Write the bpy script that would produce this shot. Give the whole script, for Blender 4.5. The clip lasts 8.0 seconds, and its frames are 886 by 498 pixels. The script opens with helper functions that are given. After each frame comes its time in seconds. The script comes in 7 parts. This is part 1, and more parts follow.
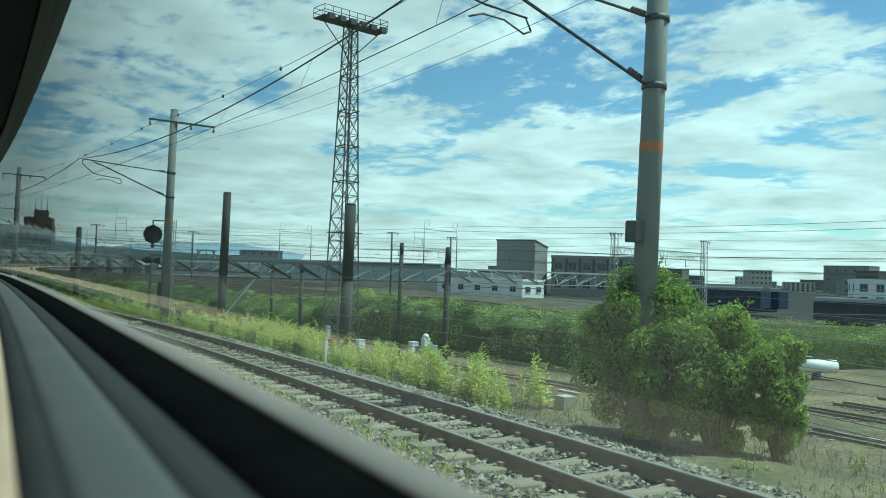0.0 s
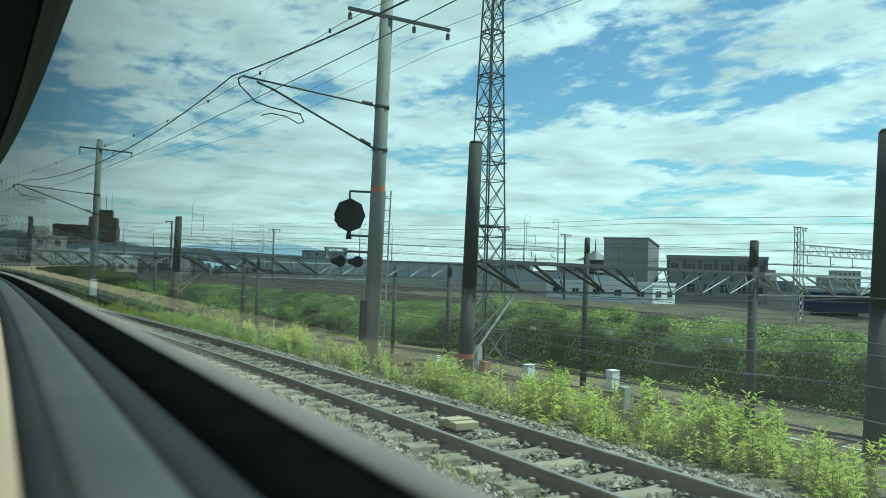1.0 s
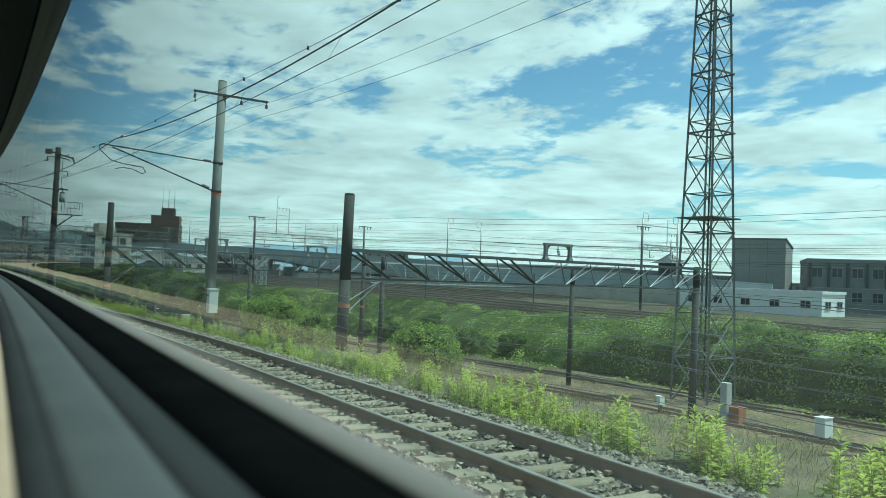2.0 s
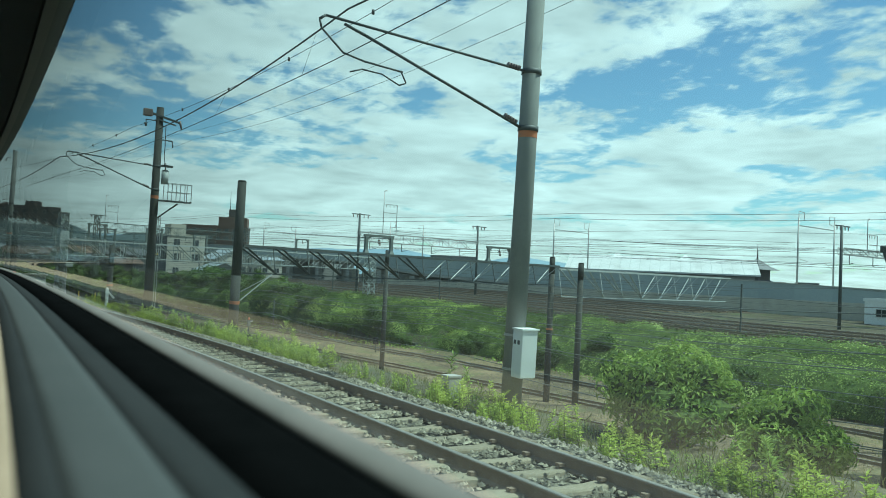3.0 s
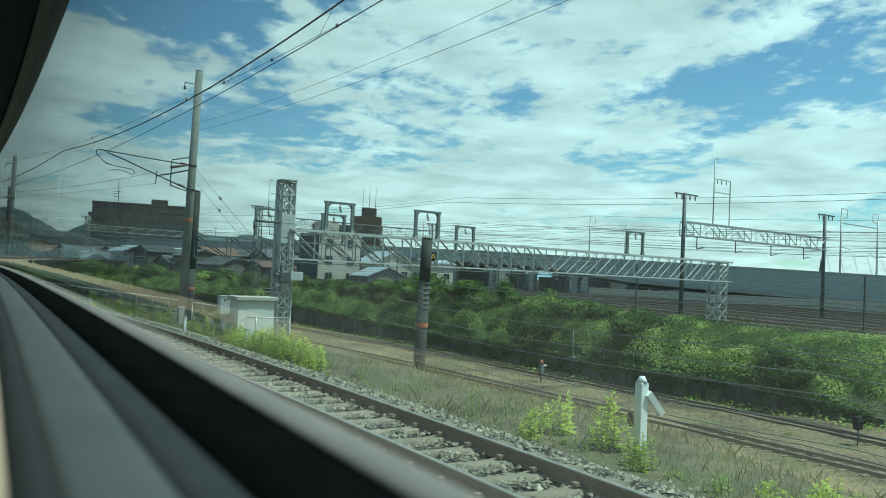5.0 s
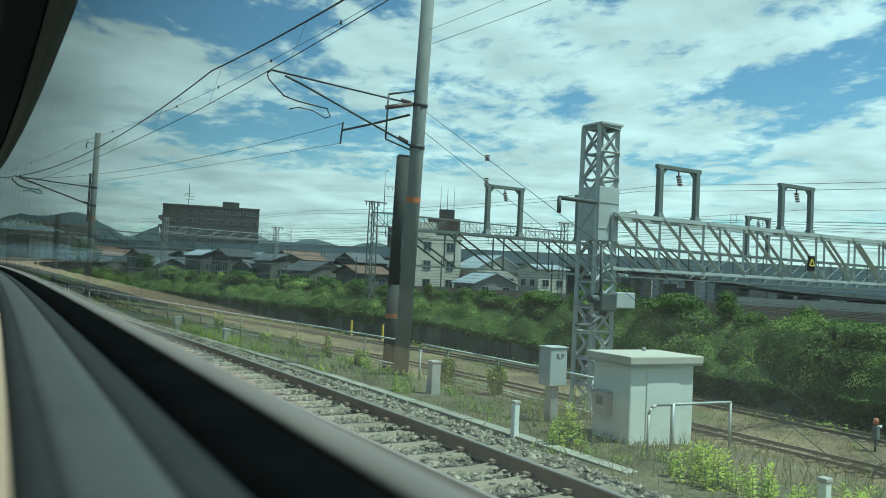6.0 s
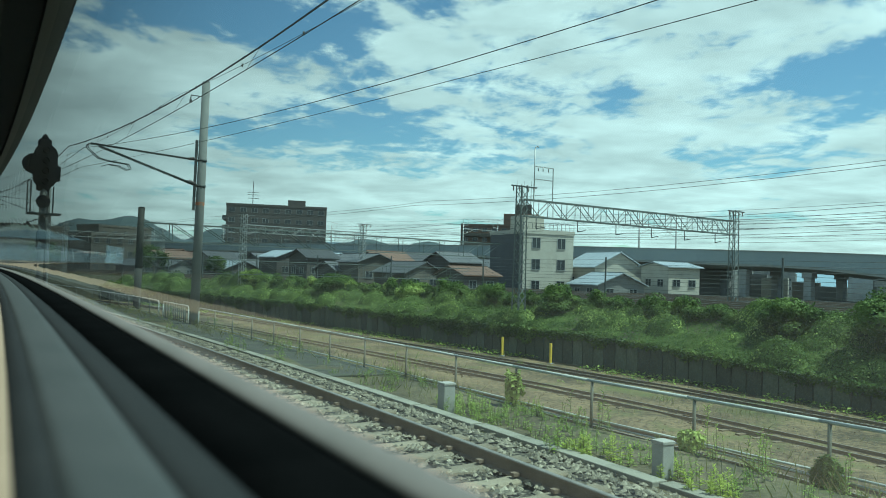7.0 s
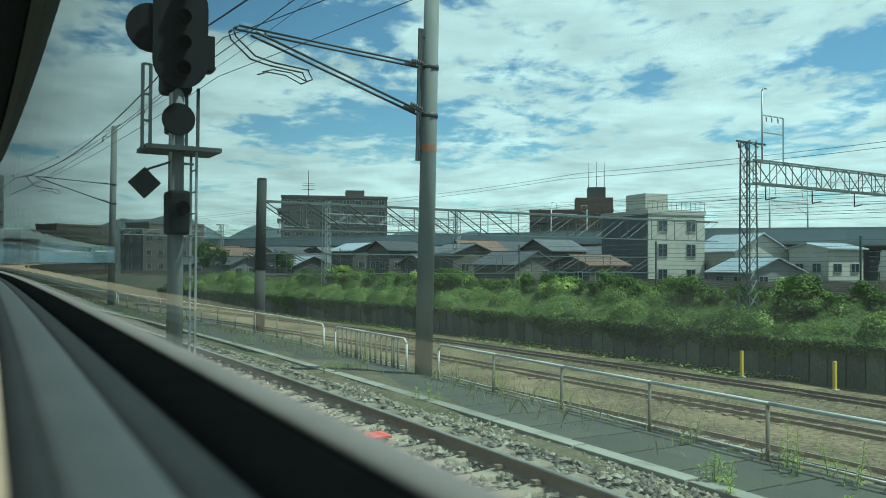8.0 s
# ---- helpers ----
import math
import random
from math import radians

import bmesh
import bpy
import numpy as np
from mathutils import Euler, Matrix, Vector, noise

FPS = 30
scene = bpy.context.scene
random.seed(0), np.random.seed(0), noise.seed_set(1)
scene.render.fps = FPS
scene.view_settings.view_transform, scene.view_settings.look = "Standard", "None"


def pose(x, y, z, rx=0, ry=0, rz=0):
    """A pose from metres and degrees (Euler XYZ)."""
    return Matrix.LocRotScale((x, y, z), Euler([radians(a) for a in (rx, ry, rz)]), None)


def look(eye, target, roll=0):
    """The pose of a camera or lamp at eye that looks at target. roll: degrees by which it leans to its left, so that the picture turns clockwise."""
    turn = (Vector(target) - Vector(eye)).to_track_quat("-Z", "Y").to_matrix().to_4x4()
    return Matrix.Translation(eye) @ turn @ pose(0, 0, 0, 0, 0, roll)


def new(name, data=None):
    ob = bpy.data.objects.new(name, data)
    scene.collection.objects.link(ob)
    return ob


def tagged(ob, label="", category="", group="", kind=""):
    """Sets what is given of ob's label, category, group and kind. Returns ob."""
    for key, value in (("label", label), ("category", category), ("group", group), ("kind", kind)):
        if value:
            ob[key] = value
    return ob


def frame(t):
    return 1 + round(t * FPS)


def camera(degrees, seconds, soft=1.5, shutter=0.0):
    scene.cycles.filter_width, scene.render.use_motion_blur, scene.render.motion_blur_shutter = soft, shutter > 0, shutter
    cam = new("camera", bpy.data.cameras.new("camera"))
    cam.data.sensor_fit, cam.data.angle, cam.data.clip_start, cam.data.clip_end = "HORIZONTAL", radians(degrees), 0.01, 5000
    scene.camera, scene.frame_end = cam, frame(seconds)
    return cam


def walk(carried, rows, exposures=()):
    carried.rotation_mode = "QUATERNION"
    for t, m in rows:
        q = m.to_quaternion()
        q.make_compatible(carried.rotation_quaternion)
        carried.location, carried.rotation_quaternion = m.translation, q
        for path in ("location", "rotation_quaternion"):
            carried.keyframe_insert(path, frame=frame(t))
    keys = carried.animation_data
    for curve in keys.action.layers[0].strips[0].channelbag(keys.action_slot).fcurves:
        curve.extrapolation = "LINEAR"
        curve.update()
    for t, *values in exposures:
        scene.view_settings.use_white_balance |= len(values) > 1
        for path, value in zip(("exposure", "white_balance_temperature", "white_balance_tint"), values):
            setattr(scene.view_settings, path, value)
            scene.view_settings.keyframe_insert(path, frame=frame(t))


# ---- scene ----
cam = camera(57.40, 8.0, 0.9)
cam.data.dof.use_dof, cam.data.dof.focus_distance, cam.data.dof.aperture_fstop = True, 24.0, 3.0
PATH = [
    (0, (0.000, -0.000, 1.783), (0.9637, 1.7514, 1.8469), 1.74),
    (0.25, (-0.037, 4.664, 1.783), (0.8988, 6.4302, 1.8463), 1.75),
    (0.5, (-0.144, 9.327, 1.783), (0.7641, 11.1079, 1.8456), 1.76),
    (0.75, (-0.321, 13.988, 1.783), (0.5594, 15.7828, 1.8451), 1.75),
    (1, (-0.569, 18.646, 1.783), (0.2837, 20.4542, 1.8446), 1.73),
    (1.25, (-0.888, 23.300, 1.783), (-0.0618, 25.1203, 1.8443), 1.78),
    (1.5, (-1.278, 27.948, 1.783), (-0.4791, 29.7808, 1.8440), 1.83),
    (1.75, (-1.740, 32.590, 1.783), (-0.9689, 34.4344, 1.8444), 2.02),
    (2, (-2.274, 37.225, 1.783), (-1.5309, 39.0802, 1.8448), 2.20),
    (2.25, (-2.881, 41.850, 1.783), (-2.1669, 43.7173, 1.8464), 2.31),
    (2.5, (-3.559, 46.466, 1.783), (-2.8752, 48.3440, 1.8479), 2.42),
    (2.75, (-4.310, 51.070, 1.783), (-3.6571, 52.9597, 1.8491), 2.49),
    (3, (-5.133, 55.663, 1.783), (-4.5111, 57.5627, 1.8502), 2.56),
    (3.25, (-6.027, 60.242, 1.783), (-5.4331, 62.1507, 1.8501), 2.59),
    (3.5, (-6.993, 64.807, 1.783), (-6.4264, 66.7239, 1.8500), 2.62),
    (3.75, (-8.030, 69.356, 1.783), (-7.4908, 71.2811, 1.8507), 2.65),
    (4, (-9.137, 73.889, 1.783), (-8.6256, 75.8214, 1.8513), 2.68),
    (4.25, (-10.314, 78.404, 1.783), (-9.8320, 80.3442, 1.8491), 2.67),
    (4.5, (-11.561, 82.901, 1.783), (-11.1075, 84.8481, 1.8469), 2.66),
    (4.75, (-12.876, 87.379, 1.783), (-12.4533, 89.3323, 1.8459), 2.66),
    (5, (-14.259, 91.836, 1.783), (-13.8667, 93.7958, 1.8449), 2.66),
    (5.25, (-15.709, 96.271, 1.783), (-15.3488, 98.2378, 1.8452), 2.66),
    (5.5, (-17.224, 100.685, 1.783), (-16.8966, 102.6574, 1.8456), 2.66),
    (5.75, (-18.805, 105.077, 1.783), (-18.5104, 107.0538, 1.8473), 2.65),
    (6, (-20.449, 109.445, 1.783), (-20.1876, 111.4263, 1.8489), 2.64),
    (6.25, (-22.156, 113.789, 1.783), (-21.9248, 115.7740, 1.8496), 2.50),
    (6.5, (-23.924, 118.108, 1.783), (-23.7230, 120.0967, 1.8502), 2.36),
    (6.75, (-25.753, 122.403, 1.783), (-25.5785, 124.3939, 1.8459), 2.12),
    (7, (-27.640, 126.672, 1.783), (-27.4923, 128.6654, 1.8416), 1.88),
    (7.25, (-29.585, 130.915, 1.783), (-29.4611, 132.9107, 1.8350), 1.46),
    (7.5, (-31.585, 135.133, 1.783), (-31.4852, 137.1297, 1.8283), 1.04),
    (7.75, (-33.640, 139.324, 1.783), (-33.5602, 141.3222, 1.8226), 0.65),
    (8, (-35.748, 143.490, 1.783), (-35.6875, 145.4883, 1.8169), 0.26),
]
walk(cam, [(t, look(eye, target, roll)) for t, eye, target, roll in PATH], exposures=[(0.0, 0.45), (8.0, 0.35)])

# ---------------------------------------------------------------- light
world = bpy.data.worlds.new("sky")
scene.world = world
world.use_nodes = True
SUN_EL, SUN_AZ = 63.0, 106.0   # degrees; azimuth to the right of +y


def build_sky():
    nt = world.node_tree
    nt.nodes.clear()
    N, L = nt.nodes.new, nt.links.new
    out, bg = N("ShaderNodeOutputWorld"), N("ShaderNodeBackground")
    sky = N("ShaderNodeTexSky")
    sky.sky_type, sky.sun_disc = "NISHITA", False
    sky.sun_elevation, sky.sun_rotation = radians(SUN_EL), radians(SUN_AZ)
    sky.air_density, sky.dust_density, sky.ozone_density = 1.0, 0.1, 3.0
    coord, sep = N("ShaderNodeTexCoord"), N("ShaderNodeSeparateXYZ")
    L(coord.outputs["Generated"], sep.inputs[0])

    def math_node(op, a, b=None):
        n = N("ShaderNodeMath")
        n.operation = op
        for i, v in enumerate((a, b)):
            if v is None:
                continue
            if isinstance(v, (int, float)):
                n.inputs[i].default_value = v
            else:
                L(v, n.inputs[i])
        return n.outputs[0]

    # the cloud layer: a flat sheet overhead, seen in perspective
    up = math_node("ADD", math_node("MAXIMUM", sep.outputs[2], 0.0), 0.10)
    px, py = math_node("DIVIDE", sep.outputs[0], up), math_node("DIVIDE", sep.outputs[1], up)
    comb = N("ShaderNodeCombineXYZ")
    L(px, comb.inputs[0]), L(py, comb.inputs[1])

    def cloud(scale, detail, rough, warp, shift, sx=1.0, sy=1.0):
        mp = N("ShaderNodeMapping")
        mp.inputs["Location"].default_value = shift
        mp.inputs["Scale"].default_value = (sx, sy, 1)
        L(comb.outputs[0], mp.inputs[0])
        n = N("ShaderNodeTexNoise")
        n.inputs["Scale"].default_value, n.inputs["Detail"].default_value = scale, detail
        n.inputs["Roughness"].default_value, n.inputs["Distortion"].default_value = rough, warp
        L(mp.outputs[0], n.inputs["Vector"])
        return n.outputs["Fac"]

    big, fine = cloud(0.85, 10, 0.60, 0.35, CLOUD_AT), cloud(3.4, 10, 0.66, 0.4, (1.7, 4.1, 0), 1.0, 0.7)
    puff = cloud(8.5, 8, 0.62, 0.3, (5.2, 0.7, 0), 1.0, 0.8)
    body = math_node("ADD", math_node("ADD", math_node("MULTIPLY", big, 0.56), math_node("MULTIPLY", fine, 0.30)), math_node("MULTIPLY", puff, 0.14))
    # more cover towards the horizon
    cover = N("ShaderNodeMapRange")
    cover.inputs["From Min"].default_value, cover.inputs["From Max"].default_value = 0.0, 0.42
    cover.inputs["To Min"].default_value, cover.inputs["To Max"].default_value = 0.108, -0.022
    L(sep.outputs[2], cover.inputs[0])
    ramp = N("ShaderNodeMapRange")
    ramp.interpolation_type = "SMOOTHSTEP"
    ramp.inputs["From Min"].default_value, ramp.inputs["From Max"].default_value = 0.482, 0.552
    L(math_node("ADD", body, cover.outputs[0]), ramp.inputs[0])
    # light and shade within the clouds
    thick = N("ShaderNodeMapRange")
    thick.inputs["From Min"].default_value, thick.inputs["From Max"].default_value = 0.35, 0.68
    thick.inputs["To Min"].default_value, thick.inputs["To Max"].default_value = 1.0, 0.62
    L(cloud(1.9, 8, 0.6, 0.2, (8.3, 2.2, 0)), thick.inputs[0])
    tone = N("ShaderNodeMixRGB")
    tone.blend_type = "MULTIPLY"
    tone.inputs[0].default_value = 1.0
    tone.inputs[1].default_value = (9.2, 9.45, 9.25, 1)
    L(thick.outputs[0], tone.inputs[2])
    hue = N("ShaderNodeMixRGB")
    hue.blend_type = "MULTIPLY"
    hue.inputs[0].default_value, hue.inputs[2].default_value = 1.0, (0.95, 1.09, 1.02, 1)
    L(sky.outputs[0], hue.inputs[1])
    mix = N("ShaderNodeMixRGB")
    L(math_node("MULTIPLY", ramp.outputs[0], 0.9), mix.inputs[0])
    L(hue.outputs[0], mix.inputs[1]), L(tone.outputs[0], mix.inputs[2])
    L(mix.outputs[0], bg.inputs[0])
    bg.inputs[1].default_value = SKY
    L(bg.outputs[0], out.inputs[0])


CLOUD_AT, SKY = (3.1, 0.4, 0.0), 0.10
build_sky()
sun = new("sun", bpy.data.lights.new("sun", "SUN"))
sun.data.energy, sun.data.angle, sun.data.color = 5.0, radians(0.53), (1.0, 0.95, 0.87)
_e, _a = radians(SUN_EL), radians(SUN_AZ)
sun.matrix_world = look((60, 60, 90), (60 - math.sin(_a) * math.cos(_e), 60 - math.cos(_a) * math.cos(_e), 90 - math.sin(_e)))

# ---------------------------------------------------------------- the line
# s: metres along the line, d: metres to its right. All tracks follow the same curve to the left.
V = 18.656


def turned(s):
    t = s / V
    c = min(max(t, 0.0), 9.0)
    a = 0.058979 * c + 0.00131354 * c * c - 0.0001596 * c ** 3
    return a + (t - c) * (0.058979 if t < 0 else 0.043843)


S0, DS = -140.0, 0.5
_sx, _sy = [0.0], [0.0]
for _i in range(1240):
    _h = turned(S0 + (_i + 0.5) * DS + 0.187)
    _sx.append(_sx[-1] - math.sin(_h) * DS)
    _sy.append(_sy[-1] + math.cos(_h) * DS)
_o = int(-S0 / DS)
LINE_X, LINE_Y = np.array(_sx) - _sx[_o], np.array(_sy) - _sy[_o]
LINE_S = S0 + DS * np.arange(len(_sx))
LINE_H = np.array([turned(v) for v in LINE_S])


def place(s, d, z=0.0):
    """World places of arrays (or numbers) of s, d, z."""
    s, d, z = np.broadcast_arrays(np.asarray(s, float), d, z)
    h = np.interp(s, LINE_S, LINE_H)
    x, y = np.interp(s, LINE_S, LINE_X), np.interp(s, LINE_S, LINE_Y)
    return np.stack([x + np.cos(h) * d, y + np.sin(h) * d, z], -1)


def at(s, d, z=0.0, turn=0.0):
    """Pose of a thing: its x to the right of the line, its y along it."""
    p = place(s, d, z)
    return pose(p[0], p[1], p[2], 0, 0, math.degrees(turned(s)) + turn)


def rail_d(s):
    """The near rail of the neighbouring track."""
    t = np.clip(np.asarray(s, float) / V, -3, 9.5)
    return 4.733 - 0.1136 * t - 0.0092 * t * t


def ramp(s, a, b, va, vb):
    u = np.clip((np.asarray(s, float) - a) / (b - a), 0, 1)
    return va + (vb - va) * u * u * (3 - 2 * u)


def upper_low(s):
    """The lines beyond the yard lie lower at the start."""
    return ramp(s, 42, 80, -1.6, 0.0)


def yard_z(s):
    return ramp(s, 95, 165, -5.2, -4.2)


def upper_z(s):
    return ramp(s, 90, 150, -1.6, -0.35) + upper_low(s)


def toe_d(s):
    return ramp(s, 33, 43, 70.0, 42.6) + ramp(s, 108, 130, 0.0, -5.6)


def edge_d(s):
    return ramp(s, 58, 70, 11.6, 9.9) + ramp(s, 118, 146, 0.0, -0.5) + ramp(s, 98, 106, 0, 1.0) - ramp(s, 122, 132, 0, 1.0)


# ---------------------------------------------------------------- materials
def surf(name, a, b, scale=3.0, rough=0.7, metal=0.0, bump=0.15, fine=40.0, stain=None, amount=0.35, vary=0.0, island=False, spec=0.5, span=(0.36, 0.68)):
    """A worn surface: two base colours mixed by coarse and fine grain, stains on top, relief from the grain."""
    m = bpy.data.materials.new(name)
    m.use_nodes = True
    nt = m.node_tree
    N, L = nt.nodes.new, nt.links.new
    bsdf = nt.nodes["Principled BSDF"]
    co = N("ShaderNodeTexCoord").outputs["Object"]

    def noise_node(sc, det, ro=0.6):
        n = N("ShaderNodeTexNoise")
        n.inputs["Scale"].default_value, n.inputs["Detail"].default_value, n.inputs["Roughness"].default_value = sc, det, ro
        L(co, n.inputs["Vector"])
        return n.outputs["Fac"]

    coarse, grain = noise_node(scale, 5), noise_node(fine, 4, 0.7)
    mixf = N("ShaderNodeMath")
    mixf.operation = "MULTIPLY_ADD"
    L(grain, mixf.inputs[0])
    mixf.inputs[1].default_value = 0.55
    half = N("ShaderNodeMath")
    half.operation = "MULTIPLY"
    half.inputs[1].default_value = 0.5
    L(coarse, half.inputs[0]), L(half.outputs[0], mixf.inputs[2])
    rr = N("ShaderNodeMapRange")
    rr.inputs["From Min"].default_value, rr.inputs["From Max"].default_value = span
    L(mixf.outputs[0], rr.inputs[0])
    col = N("ShaderNodeMixRGB")
    col.inputs[1].default_value, col.inputs[2].default_value = (*a, 1), (*b, 1)
    L(rr.outputs[0], col.inputs[0])
    last = col.outputs[0]
    if stain:
        st = N("ShaderNodeMapRange")
        st.inputs["From Min"].default_value, st.inputs["From Max"].default_value = 0.52, 0.66
        st.inputs["To Max"].default_value = amount
        L(noise_node(scale * 0.43 + 0.2, 7, 0.65), st.inputs[0])
        sm = N("ShaderNodeMixRGB")
        sm.inputs[2].default_value = (*stain, 1)
        L(st.outputs[0], sm.inputs[0]), L(last, sm.inputs[1])
        last = sm.outputs[0]
    if vary:
        hsv = N("ShaderNodeHueSaturation")
        vr = N("ShaderNodeMapRange")
        vr.inputs["To Min"].default_value, vr.inputs["To Max"].default_value = 1 - vary, 1 + vary
        src = N("ShaderNodeNewGeometry").outputs["Random Per Island"] if island else N("ShaderNodeObjectInfo").outputs["Random"]
        L(src, vr.inputs[0]), L(vr.outputs[0], hsv.inputs["Value"]), L(last, hsv.inputs["Color"])
        last = hsv.outputs[0]
    L(last, bsdf.inputs["Base Color"])
    rv = N("ShaderNodeMapRange")
    rv.inputs["To Min"].default_value, rv.inputs["To Max"].default_value = max(rough - 0.12, 0.03), min(rough + 0.12, 1)
    L(coarse, rv.inputs[0]), L(rv.outputs[0], bsdf.inputs["Roughness"])
    bsdf.inputs["Metallic"].default_value = metal
    bsdf.inputs["Specular IOR Level"].default_value = spec
    if bump:
        bn = N("ShaderNodeBump")
        bn.inputs["Strength"].default_value, bn.inputs["Distance"].default_value = bump, 0.02
        L(mixf.outputs[0], bn.inputs["Height"]), L(bn.outputs[0], bsdf.inputs["Normal"])
    return m


def leafy(name, a, b, c, glow=0.35, each=0.55, patch=1.5):
    """Leaves: each one its own shade between three greens, letting some light through."""
    m = bpy.data.materials.new(name)
    m.use_nodes = True
    nt = m.node_tree
    N, L = nt.nodes.new, nt.links.new
    bsdf, out = nt.nodes["Principled BSDF"], nt.nodes["Material Output"]
    rampn = N("ShaderNodeValToRGB")
    el = rampn.color_ramp.elements
    el[0].color, el[1].color = (*a, 1), (*c, 1)
    el.new(0.5).color = (*b, 1)
    geo, no, add = N("ShaderNodeNewGeometry"), N("ShaderNodeTexNoise"), N("ShaderNodeMath")
    no.inputs["Scale"].default_value, no.inputs["Detail"].default_value = 0.55, 3
    L(geo.outputs["Position"], no.inputs["Vector"])
    add.operation = "MULTIPLY_ADD"
    add.inputs[1].default_value = each
    L(geo.outputs["Random Per Island"], add.inputs[0])
    sub = N("ShaderNodeMath")
    sub.operation = "MULTIPLY_ADD"
    sub.inputs[1].default_value, sub.inputs[2].default_value = patch, 0.495 - patch * 0.5 - each * 0.5
    L(no.outputs["Fac"], sub.inputs[0]), L(sub.outputs[0], add.inputs[2]), L(add.outputs[0], rampn.inputs[0])
    bsdf.inputs["Roughness"].default_value = 0.6
    bsdf.inputs["Specular IOR Level"].default_value = 0.12
    L(rampn.outputs[0], bsdf.inputs["Base Color"])
    tr, mx = N("ShaderNodeBsdfTranslucent"), N("ShaderNodeMixShader")
    L(rampn.outputs[0], tr.inputs[0])
    mx.inputs[0].default_value = glow
    L(bsdf.outputs[0], mx.inputs[1]), L(tr.outputs[0], mx.inputs[2]), L(mx.outputs[0], out.inputs[0])
    return m


def pane_mat(name, tint, ior=1.45, veil=0.0):
    """Thin window glass: clear, tinted, mirroring at flat angles."""
    m = bpy.data.materials.new(name)
    m.use_nodes = True
    nt = m.node_tree
    nt.nodes.clear()
    N, L = nt.nodes.new, nt.links.new
    out, mx, fr = N("ShaderNodeOutputMaterial"), N("ShaderNodeMixShader"), N("ShaderNodeFresnel")
    tp, gl = N("ShaderNodeBsdfTransparent"), N("ShaderNodeBsdfGlossy")
    fr.inputs["IOR"].default_value = ior
    tp.inputs[0].default_value = (*tint, 1)
    gl.inputs["Roughness"].default_value = 0.02
    if veil:
        # a translucent film standing in for reflected haze and dirt, thicker in patches and streaks
        co, mp, no, mr = N("ShaderNodeTexCoord"), N("ShaderNodeMapping"), N("ShaderNodeTexNoise"), N("ShaderNodeMapRange")
        mp.inputs["Scale"].default_value = (6, 6, 0.7)
        no.inputs["Scale"].default_value, no.inputs["Detail"].default_value = 1.5, 6
        mr.inputs["From Min"].default_value, mr.inputs["From Max"].default_value = 0.3, 0.75
        mr.inputs["To Min"].default_value, mr.inputs["To Max"].default_value = veil * 0.6, veil * 1.5
        L(co.outputs["Object"], mp.inputs[0]), L(mp.outputs[0], no.inputs["Vector"]), L(no.outputs["Fac"], mr.inputs[0])
        tl, m2 = N("ShaderNodeBsdfTranslucent"), N("ShaderNodeMixShader")
        tl.inputs[0].default_value = (0.62, 0.74, 0.70, 1)
        L(mr.outputs[0], m2.inputs[0]), L(tp.outputs[0], m2.inputs[1]), L(tl.outputs[0], m2.inputs[2])
        tp = m2
    L(fr.outputs[0], mx.inputs[0]), L(tp.outputs[0], mx.inputs[1]), L(gl.outputs[0], mx.inputs[2]), L(mx.outputs[0], out.inputs[0])
    return m


BALLAST = surf("ballast", (0.075, 0.065, 0.047), (0.18, 0.158, 0.12), 1.2, 0.9, bump=1.0, fine=22, stain=(0.12, 0.095, 0.066), amount=0.5)


def stony(m, scale):
    """Breaks a ground surface up into small stones, each its own shade, with shade painted into the gaps, and relief.
    """
    nt = m.node_tree
    N, L = nt.nodes.new, nt.links.new
    bsdf = nt.nodes["Principled BSDF"]
    old = bsdf.inputs["Base Color"].links[0].from_socket
    co, cell, hue, mr = N("ShaderNodeTexCoord"), N("ShaderNodeTexVoronoi"), N("ShaderNodeHueSaturation"), N("ShaderNodeMapRange")
    cell.inputs["Scale"].default_value = scale
    L(co.outputs["Object"], cell.inputs["Vector"])
    sep = N("ShaderNodeSeparateColor")
    L(cell.outputs["Color"], sep.inputs[0])
    mr.inputs["To Min"].default_value, mr.inputs["To Max"].default_value = 0.35, 1.9
    L(sep.outputs[0], mr.inputs[0]), L(mr.outputs[0], hue.inputs["Value"]), L(old, hue.inputs["Color"])
    # darkens the cell edges: the shade between stones is put into the colour
    gap_shade = N("ShaderNodeMapRange")
    gap_shade.inputs["From Min"].default_value, gap_shade.inputs["From Max"].default_value = 0.35, 0.62
    gap_shade.inputs["To Min"].default_value, gap_shade.inputs["To Max"].default_value = 1.0, 0.25
    L(cell.outputs["Distance"], gap_shade.inputs[0])
    mul = N("ShaderNodeMixRGB")
    mul.blend_type, mul.inputs[0].default_value = "MULTIPLY", 1.0
    L(hue.outputs[0], mul.inputs[1]), L(gap_shade.outputs[0], mul.inputs[2])
    L(mul.outputs[0], bsdf.inputs["Base Color"])
    bn = N("ShaderNodeBump")
    bn.invert = True
    bn.inputs["Strength"].default_value, bn.inputs["Distance"].default_value = 0.9, 0.03
    L(cell.outputs["Distance"], bn.inputs["Height"]), L(bn.outputs[0], bsdf.inputs["Normal"])
    return m


